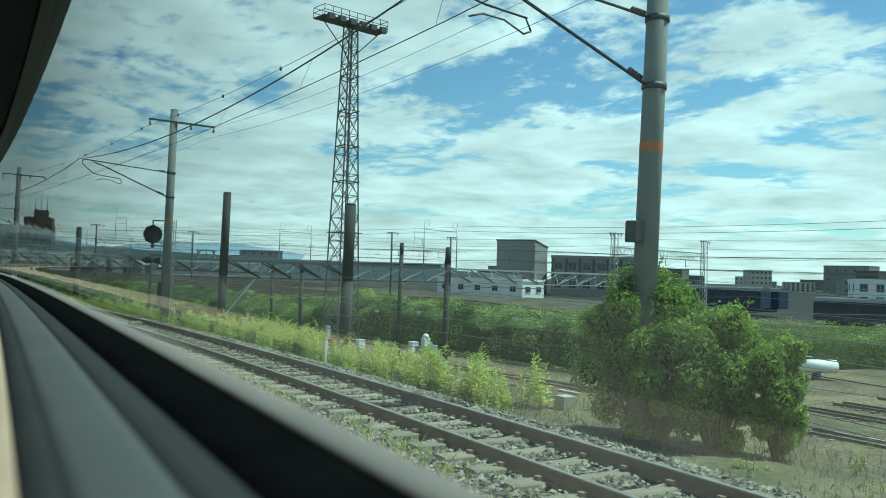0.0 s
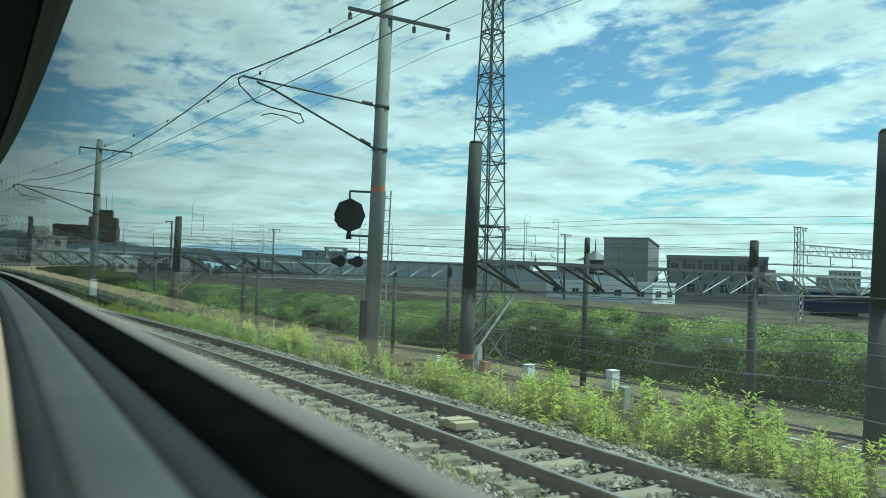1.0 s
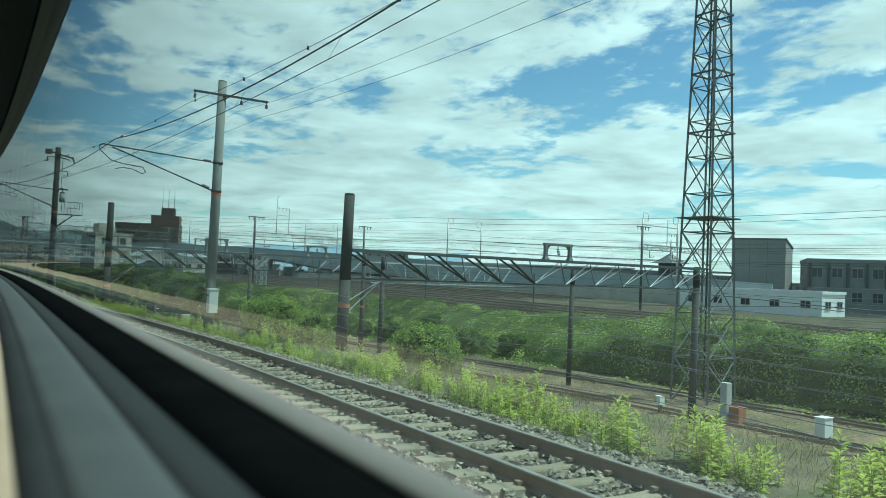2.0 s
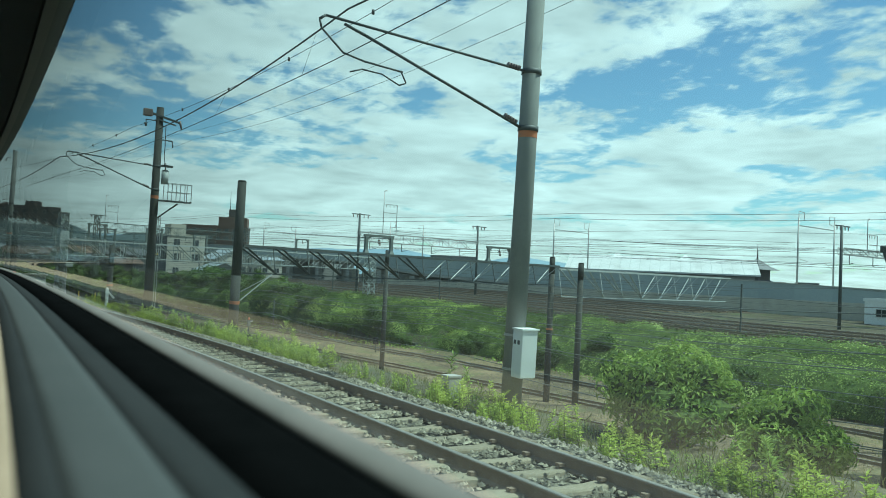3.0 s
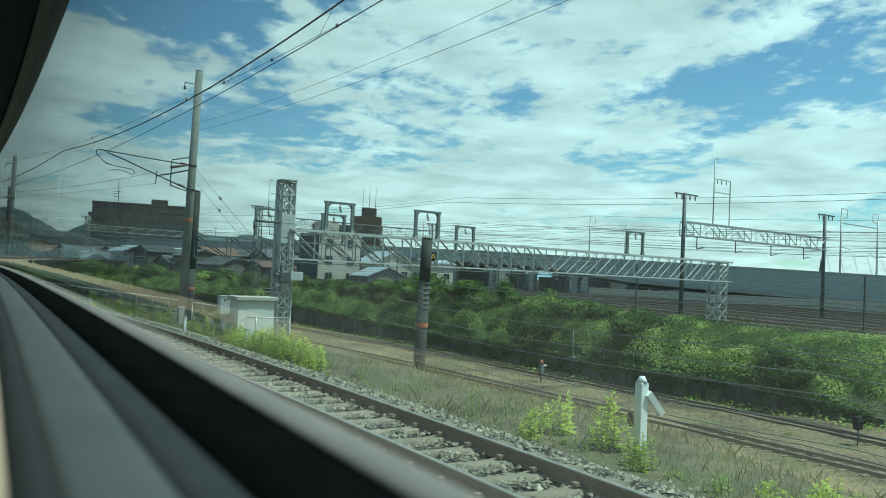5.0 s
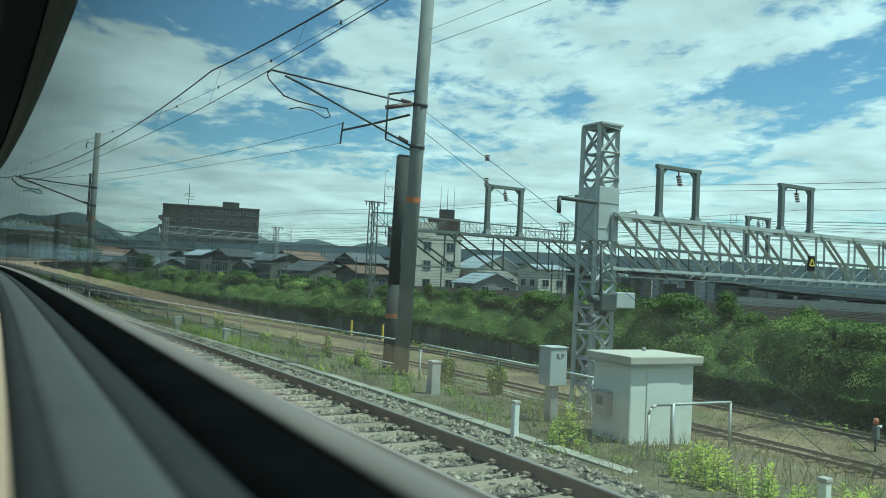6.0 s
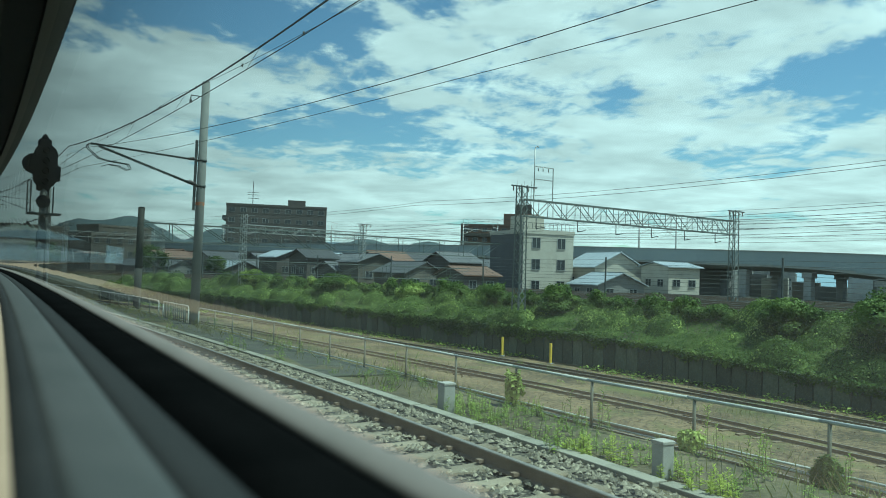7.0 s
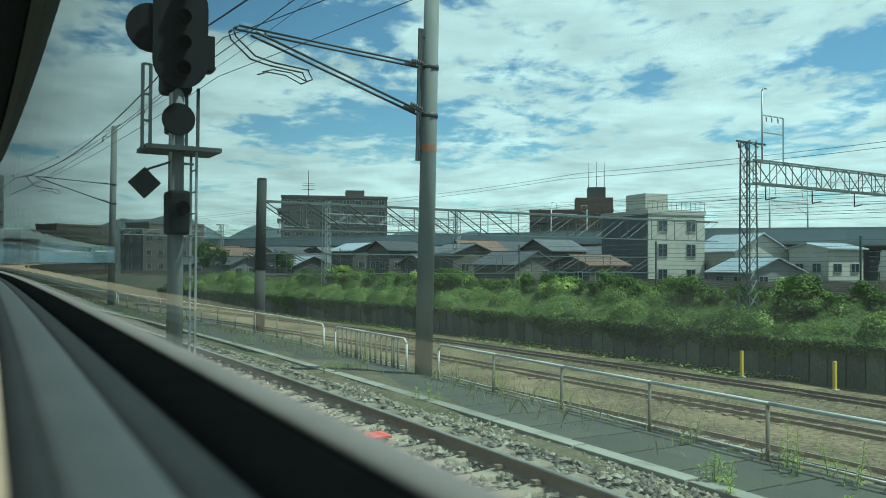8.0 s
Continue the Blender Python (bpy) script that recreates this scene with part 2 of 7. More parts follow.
stony(BALLAST, 17.0)
STONE = surf("ballast_stone", (0.115, 0.098, 0.068), (0.33, 0.29, 0.218), 2.0, 0.85, bump=0.3, fine=60, vary=0.55, island=True)
YARD_STONE = surf("yard_stone", (0.085, 0.052, 0.029), (0.30, 0.198, 0.112), 1.0, 0.9, bump=0.2, fine=30, vary=0.5, island=True)
SOIL = surf("weedy_soil", (0.050, 0.041, 0.019), (0.155, 0.125, 0.068), 0.9, 0.95, bump=0.8, fine=10, stain=(0.07, 0.082, 0.022), amount=0.9, span=(0.43, 0.63))
YARD = surf("yard_gravel", (0.056, 0.039, 0.020), (0.215, 0.150, 0.080), 0.25, 0.95, bump=1.0, fine=4, stain=(0.095, 0.108, 0.03), amount=0.85, span=(0.45, 0.61))
BANK = surf("bank_soil", (0.045, 0.042, 0.022), (0.105, 0.095, 0.052), 0.5, 0.95, bump=0.8, fine=8)
UPPER = surf("upper_ballast", (0.045, 0.038, 0.026), (0.125, 0.105, 0.074), 0.3, 0.95, bump=0.6, fine=5, stain=(0.07, 0.085, 0.032), amount=0.85, span=(0.44, 0.62), spec=0.1)
CITY = surf("city_ground", (0.018, 0.018, 0.017), (0.042, 0.042, 0.039), 0.05, 0.95, bump=0.2, fine=2, stain=(0.025, 0.034, 0.015), amount=0.6, spec=0.1)
RAIL_SIDE = surf("rusty_rail_steel", (0.16, 0.112, 0.08), (0.27, 0.195, 0.14), 6, 0.8, 0.0, bump=0.3, fine=90)
RAIL_TOP = surf("worn_rail_head", (0.19, 0.165, 0.14), (0.32, 0.285, 0.245), 5, 0.45, 0.35, bump=0.03, fine=120)
SLEEPER = surf("concrete_sleeper", (0.19, 0.155, 0.108), (0.31, 0.26, 0.19), 3, 0.9, bump=0.4, fine=50, stain=(0.14, 0.105, 0.07), amount=0.7, vary=0.2)
OLD_WOOD = surf("old_wood", (0.12, 0.09, 0.06), (0.24, 0.18, 0.12), 4, 0.9, bump=0.5, fine=45, vary=0.2)
CONCRETE = surf("pole_concrete", (0.150, 0.158, 0.146), (0.25, 0.26, 0.238), 1.3, 0.85, bump=0.25, fine=60, stain=(0.17, 0.175, 0.155), amount=0.6)
DARK_CONC = surf("weathered_dimmed_concrete", (0.030, 0.031, 0.026), (0.060, 0.061, 0.053), 1.1, 0.88, bump=0.3, fine=55, stain=(0.085, 0.085, 0.073), amount=0.35)
HOOP = surf("grey_green_steel", (0.10, 0.12, 0.11), (0.17, 0.195, 0.18), 3, 0.6, 0.1, bump=0.12, fine=60, stain=(0.10, 0.09, 0.08), amount=0.3)
DARK_POLE = surf("old_dark_pole", (0.024, 0.026, 0.022), (0.052, 0.054, 0.046), 1.6, 0.85, bump=0.35, fine=50, stain=(0.11, 0.11, 0.095), amount=0.4)
CURB = surf("curb_concrete", (0.30, 0.29, 0.265), (0.42, 0.405, 0.37), 1.5, 0.9, bump=0.3, fine=45, stain=(0.20, 0.20, 0.16), amount=0.5)
KERB = surf("kerb_concrete", (0.21, 0.198, 0.155), (0.32, 0.30, 0.245), 3.5, 0.9, bump=0.3, fine=45, stain=(0.11, 0.11, 0.075), amount=0.7, vary=0.15)
TROUGH = surf("grey_trough_concrete", (0.042, 0.041, 0.031), (0.080, 0.077, 0.060), 1.2, 0.9, bump=0.3, fine=40, stain=(0.06, 0.072, 0.035), amount=0.7, vary=0.12)
WALL_DARK = surf("stained_wall", (0.055, 0.065, 0.042), (0.130, 0.142, 0.098), 0.9, 0.9, bump=0.7, fine=7, stain=(0.045, 0.072, 0.026), amount=0.95, vary=0.35)
STEEL_DK = surf("dark_painted_steel", (0.045, 0.054, 0.054), (0.092, 0.104, 0.10), 3, 0.6, 0.1, bump=0.15, fine=60)
STEEL_GR = surf("grey_galvanised_steel", (0.30, 0.31, 0.30), (0.45, 0.46, 0.44), 3, 0.55, 0.5, bump=0.12, fine=60, stain=(0.24, 0.20, 0.16), amount=0.3)
STEEL_WH = surf("pale_painted_steel", (0.34, 0.365, 0.352), (0.48, 0.505, 0.49), 2, 0.6, 0.05, bump=0.1, fine=50, stain=(0.29, 0.27, 0.23), amount=0.35)
HUT = surf("hut_paint", (0.56, 0.585, 0.53), (0.68, 0.70, 0.64), 1.5, 0.7, bump=0.1, fine=40, stain=(0.38, 0.37, 0.32), amount=0.4)
GALV = surf("dull_tube_steel", (0.40, 0.41, 0.385), (0.56, 0.565, 0.53), 4, 0.72, 0.05, bump=0.08, fine=80, stain=(0.30, 0.29, 0.25), amount=0.4)
CABLE = surf("grey_cable", (0.10, 0.105, 0.10), (0.19, 0.195, 0.185), 3, 0.5, 0.2, bump=0)
WIRE = surf("wire", (0.045, 0.05, 0.05), (0.09, 0.095, 0.09), 3, 0.6, 0.4, bump=0)
BLACK = surf("black_paint", (0.008, 0.0085, 0.009), (0.018, 0.019, 0.0195), 4, 0.75, bump=0.1, fine=60, spec=0.2)
ORANGE = surf("orange_paint", (0.42, 0.13, 0.06), (0.56, 0.19, 0.08), 5, 0.8, bump=0.1, stain=(0.20, 0.17, 0.14), amount=0.8)
YELLOW = surf("yellow_paint", (0.66, 0.44, 0.04), (0.78, 0.55, 0.08), 5, 0.6, bump=0.1)
RED = surf("red_plate", (0.70, 0.07, 0.04), (0.85, 0.14, 0.09), 6, 0.6, bump=0.1)
WHITE = surf("white_paint", (0.68, 0.69, 0.67), (0.80, 0.81, 0.79), 2.5, 0.6, bump=0.08, fine=50, stain=(0.48, 0.46, 0.41), amount=0.3)
CREAM = surf("cream_render", (0.40, 0.37, 0.31), (0.52, 0.485, 0.41), 0.7, 0.85, bump=0.1, fine=20, stain=(0.33, 0.30, 0.25), amount=0.45)
GREY_WALL = surf("grey_cladding", (0.175, 0.172, 0.16), (0.26, 0.255, 0.24), 0.4, 0.8, bump=0.1, fine=12, stain=(0.18, 0.18, 0.17), amount=0.4, vary=0.12)
BROWN_WALL = surf("brown_tile_wall", (0.070, 0.062, 0.055), (0.115, 0.10, 0.09), 0.5, 0.75, bump=0.1, fine=14)
BRICK_WALL = surf("red_brown_wall", (0.125, 0.075, 0.055), (0.18, 0.115, 0.085), 0.5, 0.85, bump=0.1, fine=14)
TAN_WALL = surf("tan_wall", (0.085, 0.075, 0.062), (0.17, 0.152, 0.125), 0.6, 0.85, bump=0.1, fine=16, vary=0.35)
TILE_ROOF = surf("dark_tile_roof", (0.06, 0.062, 0.064), (0.13, 0.13, 0.13), 0.9, 0.6, bump=0.4, fine=9, vary=0.4)
METAL_ROOF = surf("pale_metal_roof", (0.30, 0.34, 0.36), (0.44, 0.48, 0.50), 0.6, 0.45, 0.2, bump=0.15, fine=10, vary=0.15)
DEPOT_ROOF = surf("depot_roof_sheet", (0.46, 0.46, 0.45), (0.58, 0.58, 0.57), 0.4, 0.8, 0.0, bump=0.1, fine=8, stain=(0.34, 0.33, 0.31), amount=0.5, spec=0.2)
RUST_ROOF = surf("rust_red_roof", (0.12, 0.07, 0.05), (0.20, 0.11, 0.075), 0.8, 0.7, bump=0.2, fine=10, vary=0.2)
VIADUCT = surf("viaduct_panel", (0.276, 0.328, 0.336), (0.373, 0.422, 0.421), 0.3, 0.7, bump=0.06, fine=6, stain=(0.262, 0.295, 0.293), amount=0.4, vary=0.06)
VIA_CONC = surf("viaduct_concrete", (0.34, 0.33, 0.31), (0.45, 0.44, 0.41), 0.4, 0.9, bump=0.15, fine=8, stain=(0.22, 0.21, 0.19), amount=0.5)
BLUE = surf("dark_blue_coach_paint", (0.012, 0.026, 0.062), (0.022, 0.042, 0.092), 0.4, 0.6, 0.0, bump=0.02, fine=8, spec=0.2)
WINDOW = surf("window_pane", (0.020, 0.026, 0.03), (0.05, 0.06, 0.065), 0.8, 0.12, 0.0, bump=0)
# distance haze is mixed into both hill colours, more in the far one
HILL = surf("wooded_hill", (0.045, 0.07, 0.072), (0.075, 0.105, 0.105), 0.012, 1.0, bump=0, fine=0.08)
HILL_FAR = surf("far_hill_haze", (0.16, 0.25, 0.30), (0.19, 0.285, 0.335), 0.008, 1.0, bump=0, fine=0.05)
INSULATOR = surf("brown_insulator", (0.10, 0.07, 0.06), (0.2, 0.15, 0.13), 8, 0.3, bump=0.1)
LEDGE = surf("ledge_grey_paint", (0.030, 0.050, 0.051), (0.045, 0.068, 0.069), 6, 0.85, bump=0.1, fine=120, spec=0.12)
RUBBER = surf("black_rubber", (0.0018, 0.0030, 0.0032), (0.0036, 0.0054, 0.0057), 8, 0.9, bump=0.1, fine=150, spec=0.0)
LIP = surf("worn_aluminium", (0.095, 0.128, 0.12), (0.13, 0.165, 0.156), 5, 0.85, 0.0, bump=0.05, fine=120, spec=0.1)
# darker ledge paint that holds the shade along both ledge edges
LEDGE_SHADE = surf("ledge_shade_edge", (0.013, 0.021, 0.022), (0.020, 0.030, 0.031), 6, 0.9, bump=0.1, fine=120, spec=0.05)
CABIN = surf("cabin_panel", (0.13, 0.14, 0.135), (0.18, 0.19, 0.185), 2, 0.7, bump=0.05)
BODY = surf("carriage_skin", (0.45, 0.46, 0.46), (0.55, 0.56, 0.56), 1, 0.4, 0.6, bump=0.03)
GLASS = pane_mat("carriage_glass", (0.612, 0.923, 0.918), 1.8, veil=0.008)
# stronger film on the lower pane imitates the bright reflection below eye level
GLASS_VEILED = pane_mat("veiled_carriage_glass", (0.612, 0.92, 0.89), 1.8, veil=0.034)
LINING = surf("cream_wall_lining", (0.19, 0.19, 0.13), (0.24, 0.24, 0.17), 6, 0.7, bump=0.05, fine=90, spec=0.2)
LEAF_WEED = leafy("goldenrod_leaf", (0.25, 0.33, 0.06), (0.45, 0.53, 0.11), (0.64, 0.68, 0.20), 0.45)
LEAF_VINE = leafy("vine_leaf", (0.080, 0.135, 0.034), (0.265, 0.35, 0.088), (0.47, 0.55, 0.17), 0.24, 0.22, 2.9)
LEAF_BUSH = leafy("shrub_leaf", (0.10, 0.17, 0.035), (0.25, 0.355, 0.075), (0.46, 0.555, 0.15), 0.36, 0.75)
# dark leaves, on the far bank also used as painted shade
LEAF_DARK = leafy("dark_and_shade_leaf", (0.045, 0.085, 0.022), (0.10, 0.16, 0.042), (0.19, 0.26, 0.075), 0.24, 0.22, 2.2)
GRASS_DRY = leafy("dry_grass_blade", (0.16, 0.165, 0.06), (0.28, 0.265, 0.11), (0.40, 0.36, 0.18), 0.3)
# dark green that holds the shade inside dense foliage
GROWTH = surf("shaded_inner_growth", (0.030, 0.052, 0.014), (0.112, 0.158, 0.044), 1.2, 0.9, bump=1.0, fine=9, stain=(0.11, 0.13, 0.045), amount=0.5, span=(0.40, 0.64), spec=0.1)
GRASS_GREEN = leafy("green_grass_blade", (0.16, 0.21, 0.06), (0.28, 0.33, 0.11), (0.40, 0.43, 0.18), 0.3)
STEM = surf("plant_stem", (0.10, 0.10, 0.04), (0.18, 0.16, 0.07), 5, 0.9, bump=0.1)


# ---------------------------------------------------------------- mesh tools
def link(name, me, parent=None):
    ob = new(name, me)
    ob.parent = parent
    return ob


def mesh_of(name, bm, material):
    me = bpy.data.meshes.new(name)
    bm.to_mesh(me)
    bm.free()
    me.materials.append(material)
    return me


def part(name, bm, material, parent, label=""):
    ob = link(name, mesh_of(name, bm, material), parent)
    return tagged(ob, label) if label else ob


def raw(name, verts, faces, material, parent=None, smooth=False):
    me = bpy.data.meshes.new(name)
    me.from_pydata(np.asarray(verts, float).tolist(), [], faces if isinstance(faces, list) else np.asarray(faces).tolist())
    me.materials.append(material)
    if smooth:
        me.polygons.foreach_set("use_smooth", [True] * len(me.polygons))
    me.update()
    return link(name, me, parent)


def thing(name, m, label, category, group=""):
    ob = new(name)
    ob.matrix_world = m
    ob.empty_display_size = 0.2
    return tagged(ob, label, category, group)


def box(bm, x0, x1, y0, y1, z0, z1, bev=0.0):
    vs = [bm.verts.new((x, y, z)) for z in (z0, z1) for y in (y0, y1) for x in (x0, x1)]
    fs = [bm.faces.new([vs[i] for i in f]) for f in ((0, 2, 3, 1), (4, 5, 7, 6), (0, 1, 5, 4), (2, 6, 7, 3), (0, 4, 6, 2), (1, 3, 7, 5))]
    if bev:
        es = {e for f in fs for e in f.edges}
        bmesh.ops.bevel(bm, geom=list(es), offset=bev, segments=2, affect="EDGES", profile=0.5)
    return bm


def tube(bm, a, b, r, r2=None, n=8, caps=True):
    a, b = Vector(a), Vector(b)
    r2 = r if r2 is None else r2
    w = (b - a).normalized()
    u = w.orthogonal().normalized()
    v = w.cross(u)
    rings = []
    for p, q in ((a, r), (b, r2)):
        rings.append([bm.verts.new(p + (u * math.cos(k * 2 * math.pi / n) + v * math.sin(k * 2 * math.pi / n)) * q) for k in range(n)])
    for k in range(n):
        f = bm.faces.new((rings[0][k], rings[0][(k + 1) % n], rings[1][(k + 1) % n], rings[1][k]))
        f.smooth = n > 5
    if caps:
        bm.faces.new(rings[0][::-1])
        bm.faces.new(rings[1])
    return bm


def bar(bm, a, b, w, h=None):
    """A square bar from a to b."""
    return tube(bm, a, b, (w if h is None else (w + h) / 2) * 0.7071, n=4)


def pipe(bm, pts, r, n=8):
    for a, b in zip(pts, pts[1:]):
        tube(bm, a, b, r, n=n)
    return bm


def angle_bar(bm, a, b, w):
    """A rolled angle: two thin flanges."""
    a, b = Vector(a), Vector(b)
    k = (b - a).normalized()
    u = k.orthogonal().normalized()
    v = k.cross(u)
    t = w * 0.14
    for p, q in ((u * w, v * t), (u * t, v * w)):
        lo = [bm.verts.new(a + c) for c in (Vector(), p, p + q, q)]
        hi = [bm.verts.new(b + c) for c in (Vector(), p, p + q, q)]
        for i in range(4):
            bm.faces.new((lo[i], lo[(i + 1) % 4], hi[(i + 1) % 4], hi[i]))
        bm.faces.new(lo[::-1])
        bm.faces.new(hi)
    return bm


def B():
    return bmesh.new()


def sweep(prof, s0, s1, step, closed=True, offset=None):
    """Verts and faces of a section (d, z) drawn along the line; offset(s) is added to d."""
    ss = np.arange(s0, s1 + step * 0.5, step)
    pr = np.asarray(prof, float)
    n = len(pr)
    d = pr[None, :, 0] + (offset(ss)[:, None] if offset else 0)
    v = place(ss[:, None], d, pr[None, :, 1]).reshape(-1, 3)
    f = []
    for i in range(len(ss) - 1):
        for k in range(n if closed else n - 1):
            a, b = i * n + k, i * n + (k + 1) % n
            f.append((a, b, b + n, a + n))
    if closed:
        f.append(tuple(range(n)))
        f.append(tuple(range((len(ss) - 1) * n, len(ss) * n))[::-1])
    return v, f


def wire_mesh(pts, r, n=5):
    """Verts and faces of a thin wire through world points."""
    pts = np.asarray(pts, float)
    t = np.gradient(pts, axis=0)
    t /= np.linalg.norm(t, axis=1)[:, None]
    u = np.cross(t, (0, 0, 1.0))
    u /= np.linalg.norm(u, axis=1)[:, None] + 1e-9
    w = np.cross(u, t)
    a = np.arange(n) * 2 * np.pi / n
    v = (pts[:, None] + r * (np.cos(a)[None, :, None] * u[:, None] + np.sin(a)[None, :, None] * w[:, None])).reshape(-1, 3)
    f = [(i * n + k, i * n + (k + 1) % n, (i + 1) * n + (k + 1) % n, (i + 1) * n + k) for i in range(len(pts) - 1) for k in range(n)]
    return v, f


def leaves(pos, size, rng, flat=0.5, long=1.7, bend=0.25, facing=None):
    """Verts and faces of pointed leaves, one at each place, turned at random (flat: how much they face up)."""
    n = len(pos)
    up = rng.normal(size=(n, 3))
    up[:, 2] = np.abs(up[:, 2]) + flat * 2
    up /= np.linalg.norm(up, axis=1)[:, None]
    if facing is not None:
        up = facing
    side = np.cross(up, rng.normal(size=(n, 3)))
    side /= np.linalg.norm(side, axis=1)[:, None] + 1e-9
    ahead = np.cross(side, up)
    size = np.broadcast_to(size, n)[:, None]
    mid = pos + ahead * size * 0.45 + up * size * bend * 0.3
    v = np.stack([pos, mid + side * size * 0.5 / long, pos + ahead * size - up * size * bend * 0.5, mid - side * size * 0.5 / long], 1).reshape(-1, 3)
    return v, np.arange(4 * n).reshape(n, 4)


# ---------------------------------------------------------------- ground
def ground_z(s, d):
    """Height of the ground: track bed, shoulder, fall to the yard, bank, upper lines, town."""
    c = float(rail_d(s)) + 0.57
    e, t = float(edge_d(s)), float(toe_d(s))
    y, u = float(yard_z(s)), float(upper_z(s))
    return float(np.interp(d, [-90, -4.4, -2.9, c + 1.35, c + 2.35, e, e + 5.2, t, t + 0.25, t + 6.0, t + 7.5, 98, 130, 420],
                           [-1.2, -1.1, -0.26, -0.18, -0.74, -0.85, y, y, y + float(wall_up(s)), u - 0.3, u, u, u - 0.3, -1.6]))


def wall_up(s):
    """Height of the retaining wall at the foot of the bank."""
    return ramp(s, 112, 124, 0, 1.15) + ramp(s, 150, 172, 0, 0.8)



def build_ground():
    ss = np.concatenate([np.arange(-130, -20, 10), np.arange(-20, 230, 2.0), np.arange(230, 431, 10)])
    base = [-90, -60, -30, -12, -4.4, -2.9, 0, 1.5]
    verts, slots = [], []
    for s in ss:
        c, e, t = float(rail_d(s)) + 0.57, float(edge_d(s)), float(toe_d(s))
        ds = base + [c - 1.4, c - .6, c, c + .6, c + 1.35, c + 1.85, c + 2.35] + list(np.linspace(c + 2.35, e, 6)[1:]) + \
            list(np.linspace(e, e + 5.2, 5)[1:]) + list(np.linspace(e + 5.2, t, 14)[1:]) + [t + 0.25] + list(np.linspace(t + 0.25, t + 6.0, 6)[1:]) + \
            [t + 7.5] + list(np.linspace(t + 7.5, 98, 6)[1:]) + [130, 200, 420]
        for k, d in enumerate(ds):
            z = ground_z(s, d)
            amp = 0.02 if d < c + 2.4 else (0.14 if d < 98 else 0.3)
            if d < 300:
                z += amp * (noise.noise(Vector((s * 0.35, d * 0.6, 0))) + 0.6 * noise.noise(Vector((s * 1.1, d * 1.6, 7))))
            verts.append(place(s, d, z))
            slots.append(k)
    n = len(ds)
    faces, mats = [], []
    zone = [0] * 4 + [1] * 10 + [2] * 4 + [2] * 5 + [3] * 13 + [4] * 6 + [5] * 6 + [6] * 9
    for i in range(len(ss) - 1):
        for k in range(n - 1):
            a = i * n + k
            faces.append((a, a + 1, a + n + 1, a + n))
            mats.append(zone[k])
    # the same sheet runs on to the horizon
    m = len(ss)
    rim = [k for k in range(n)] + [i * n + n - 1 for i in range(1, m)] + [(m - 1) * n + k for k in range(n - 2, -1, -1)] + [i * n for i in range(m - 2, 0, -1)]
    c0 = np.mean([verts[i] for i in rim], axis=0)
    far = len(verts)
    for i in rim:
        w = verts[i][:2] - c0[:2]
        a = math.atan2(w[1], w[0])
        verts.append(np.array([c0[0] + 4600 * math.cos(a), c0[1] + 4600 * math.sin(a), -2.0]))
    for k in range(len(rim)):
        j = (k + 1) % len(rim)
        faces.append((rim[k], far + k, far + j, rim[j]))
        mats.append(6)
    ob = raw("ground", np.array(verts), faces, SOIL, smooth=True)
    me = ob.data
    me.materials.clear()
    for mt in (CITY, BALLAST, SOIL, YARD, BANK, UPPER, CITY):
        me.materials.append(mt)
    me.polygons.foreach_set("material_index", mats)
    tagged(ob, "railway ground with ballast, sandy yard and grassy banks", "ground", kind="structure")


build_ground()


# ---------------------------------------------------------------- tracks
def rail_section():
    h = [(-0.062, -0.160), (-0.062, -0.148), (-0.010, -0.130), (-0.010, -0.042), (-0.032, -0.030), (-0.0325, -0.008), (-0.026, 0.0)]
    return h + [(-x, z) for x, z in reversed(h)]


def rail(parent, s0, s1, step, offset, z=None):
    """One rail: rusty body, polished running face."""
    v, f = sweep(rail_section(), s0, s1, step, True, offset)
    if z is not None:
        ss = np.arange(s0, s1 + step * 0.5, step)
        v[:, 2] += np.repeat(z(ss), 14)
    body = raw("rail", v, f, RAIL_SIDE, parent)
    me = body.data
    me.materials.append(RAIL_TOP)
    n = 14
    idx = [1 if (k % n) in (5, 6, 7) and k < n * (len(v) // n - 1) else 0 for k in range(len(f))]
    me.polygons.foreach_set("material_index", idx)
    return body


near_track = thing("railway_track", Matrix(), "ballasted railway track with rusty rails on concrete sleepers", "railway track")
rail(near_track, -20, 262, 1.0, lambda s: rail_d(s) + 0.0325)
rail(near_track, -20, 262, 1.0, lambda s: rail_d(s) + 1.0995)


def sleeper_mesh():
    bm = B()
    prof = [(-1.0, 0.0), (-0.75, 0.0), (-0.25, -0.035), (0.25, -0.035), (0.75, 0.0), (1.0, 0.0)]
    rows = []
    for x, z in prof:
        w = 0.125 if abs(x) > 0.3 else 0.105
        rows.append([bm.verts.new(p) for p in ((x, -w - 0.02, -0.11), (x, -w, z - 0.016), (x, -w + 0.02, z), (x, w - 0.02, z), (x, w, z - 0.016), (x, w + 0.02, -0.11))])
    for a, b in zip(rows, rows[1:]):
        for k in range(5):
            bm.faces.new((a[k], a[k + 1], b[k + 1], b[k]))
    bm.faces.new(rows[0][::-1]), bm.faces.new(rows[-1])
    bmesh.ops.recalc_face_normals(bm, faces=bm.faces)
    n = len(bm.faces)
    for x in (-0.5335, 0.5335):
        for dx in (-0.085, 0.085):
            box(bm, x + dx - 0.035, x + dx + 0.035, -0.035, 0.035, -0.004, 0.03)
    me = mesh_of("sleeper", bm, SLEEPER)
    me.materials.append(RAIL_SIDE)
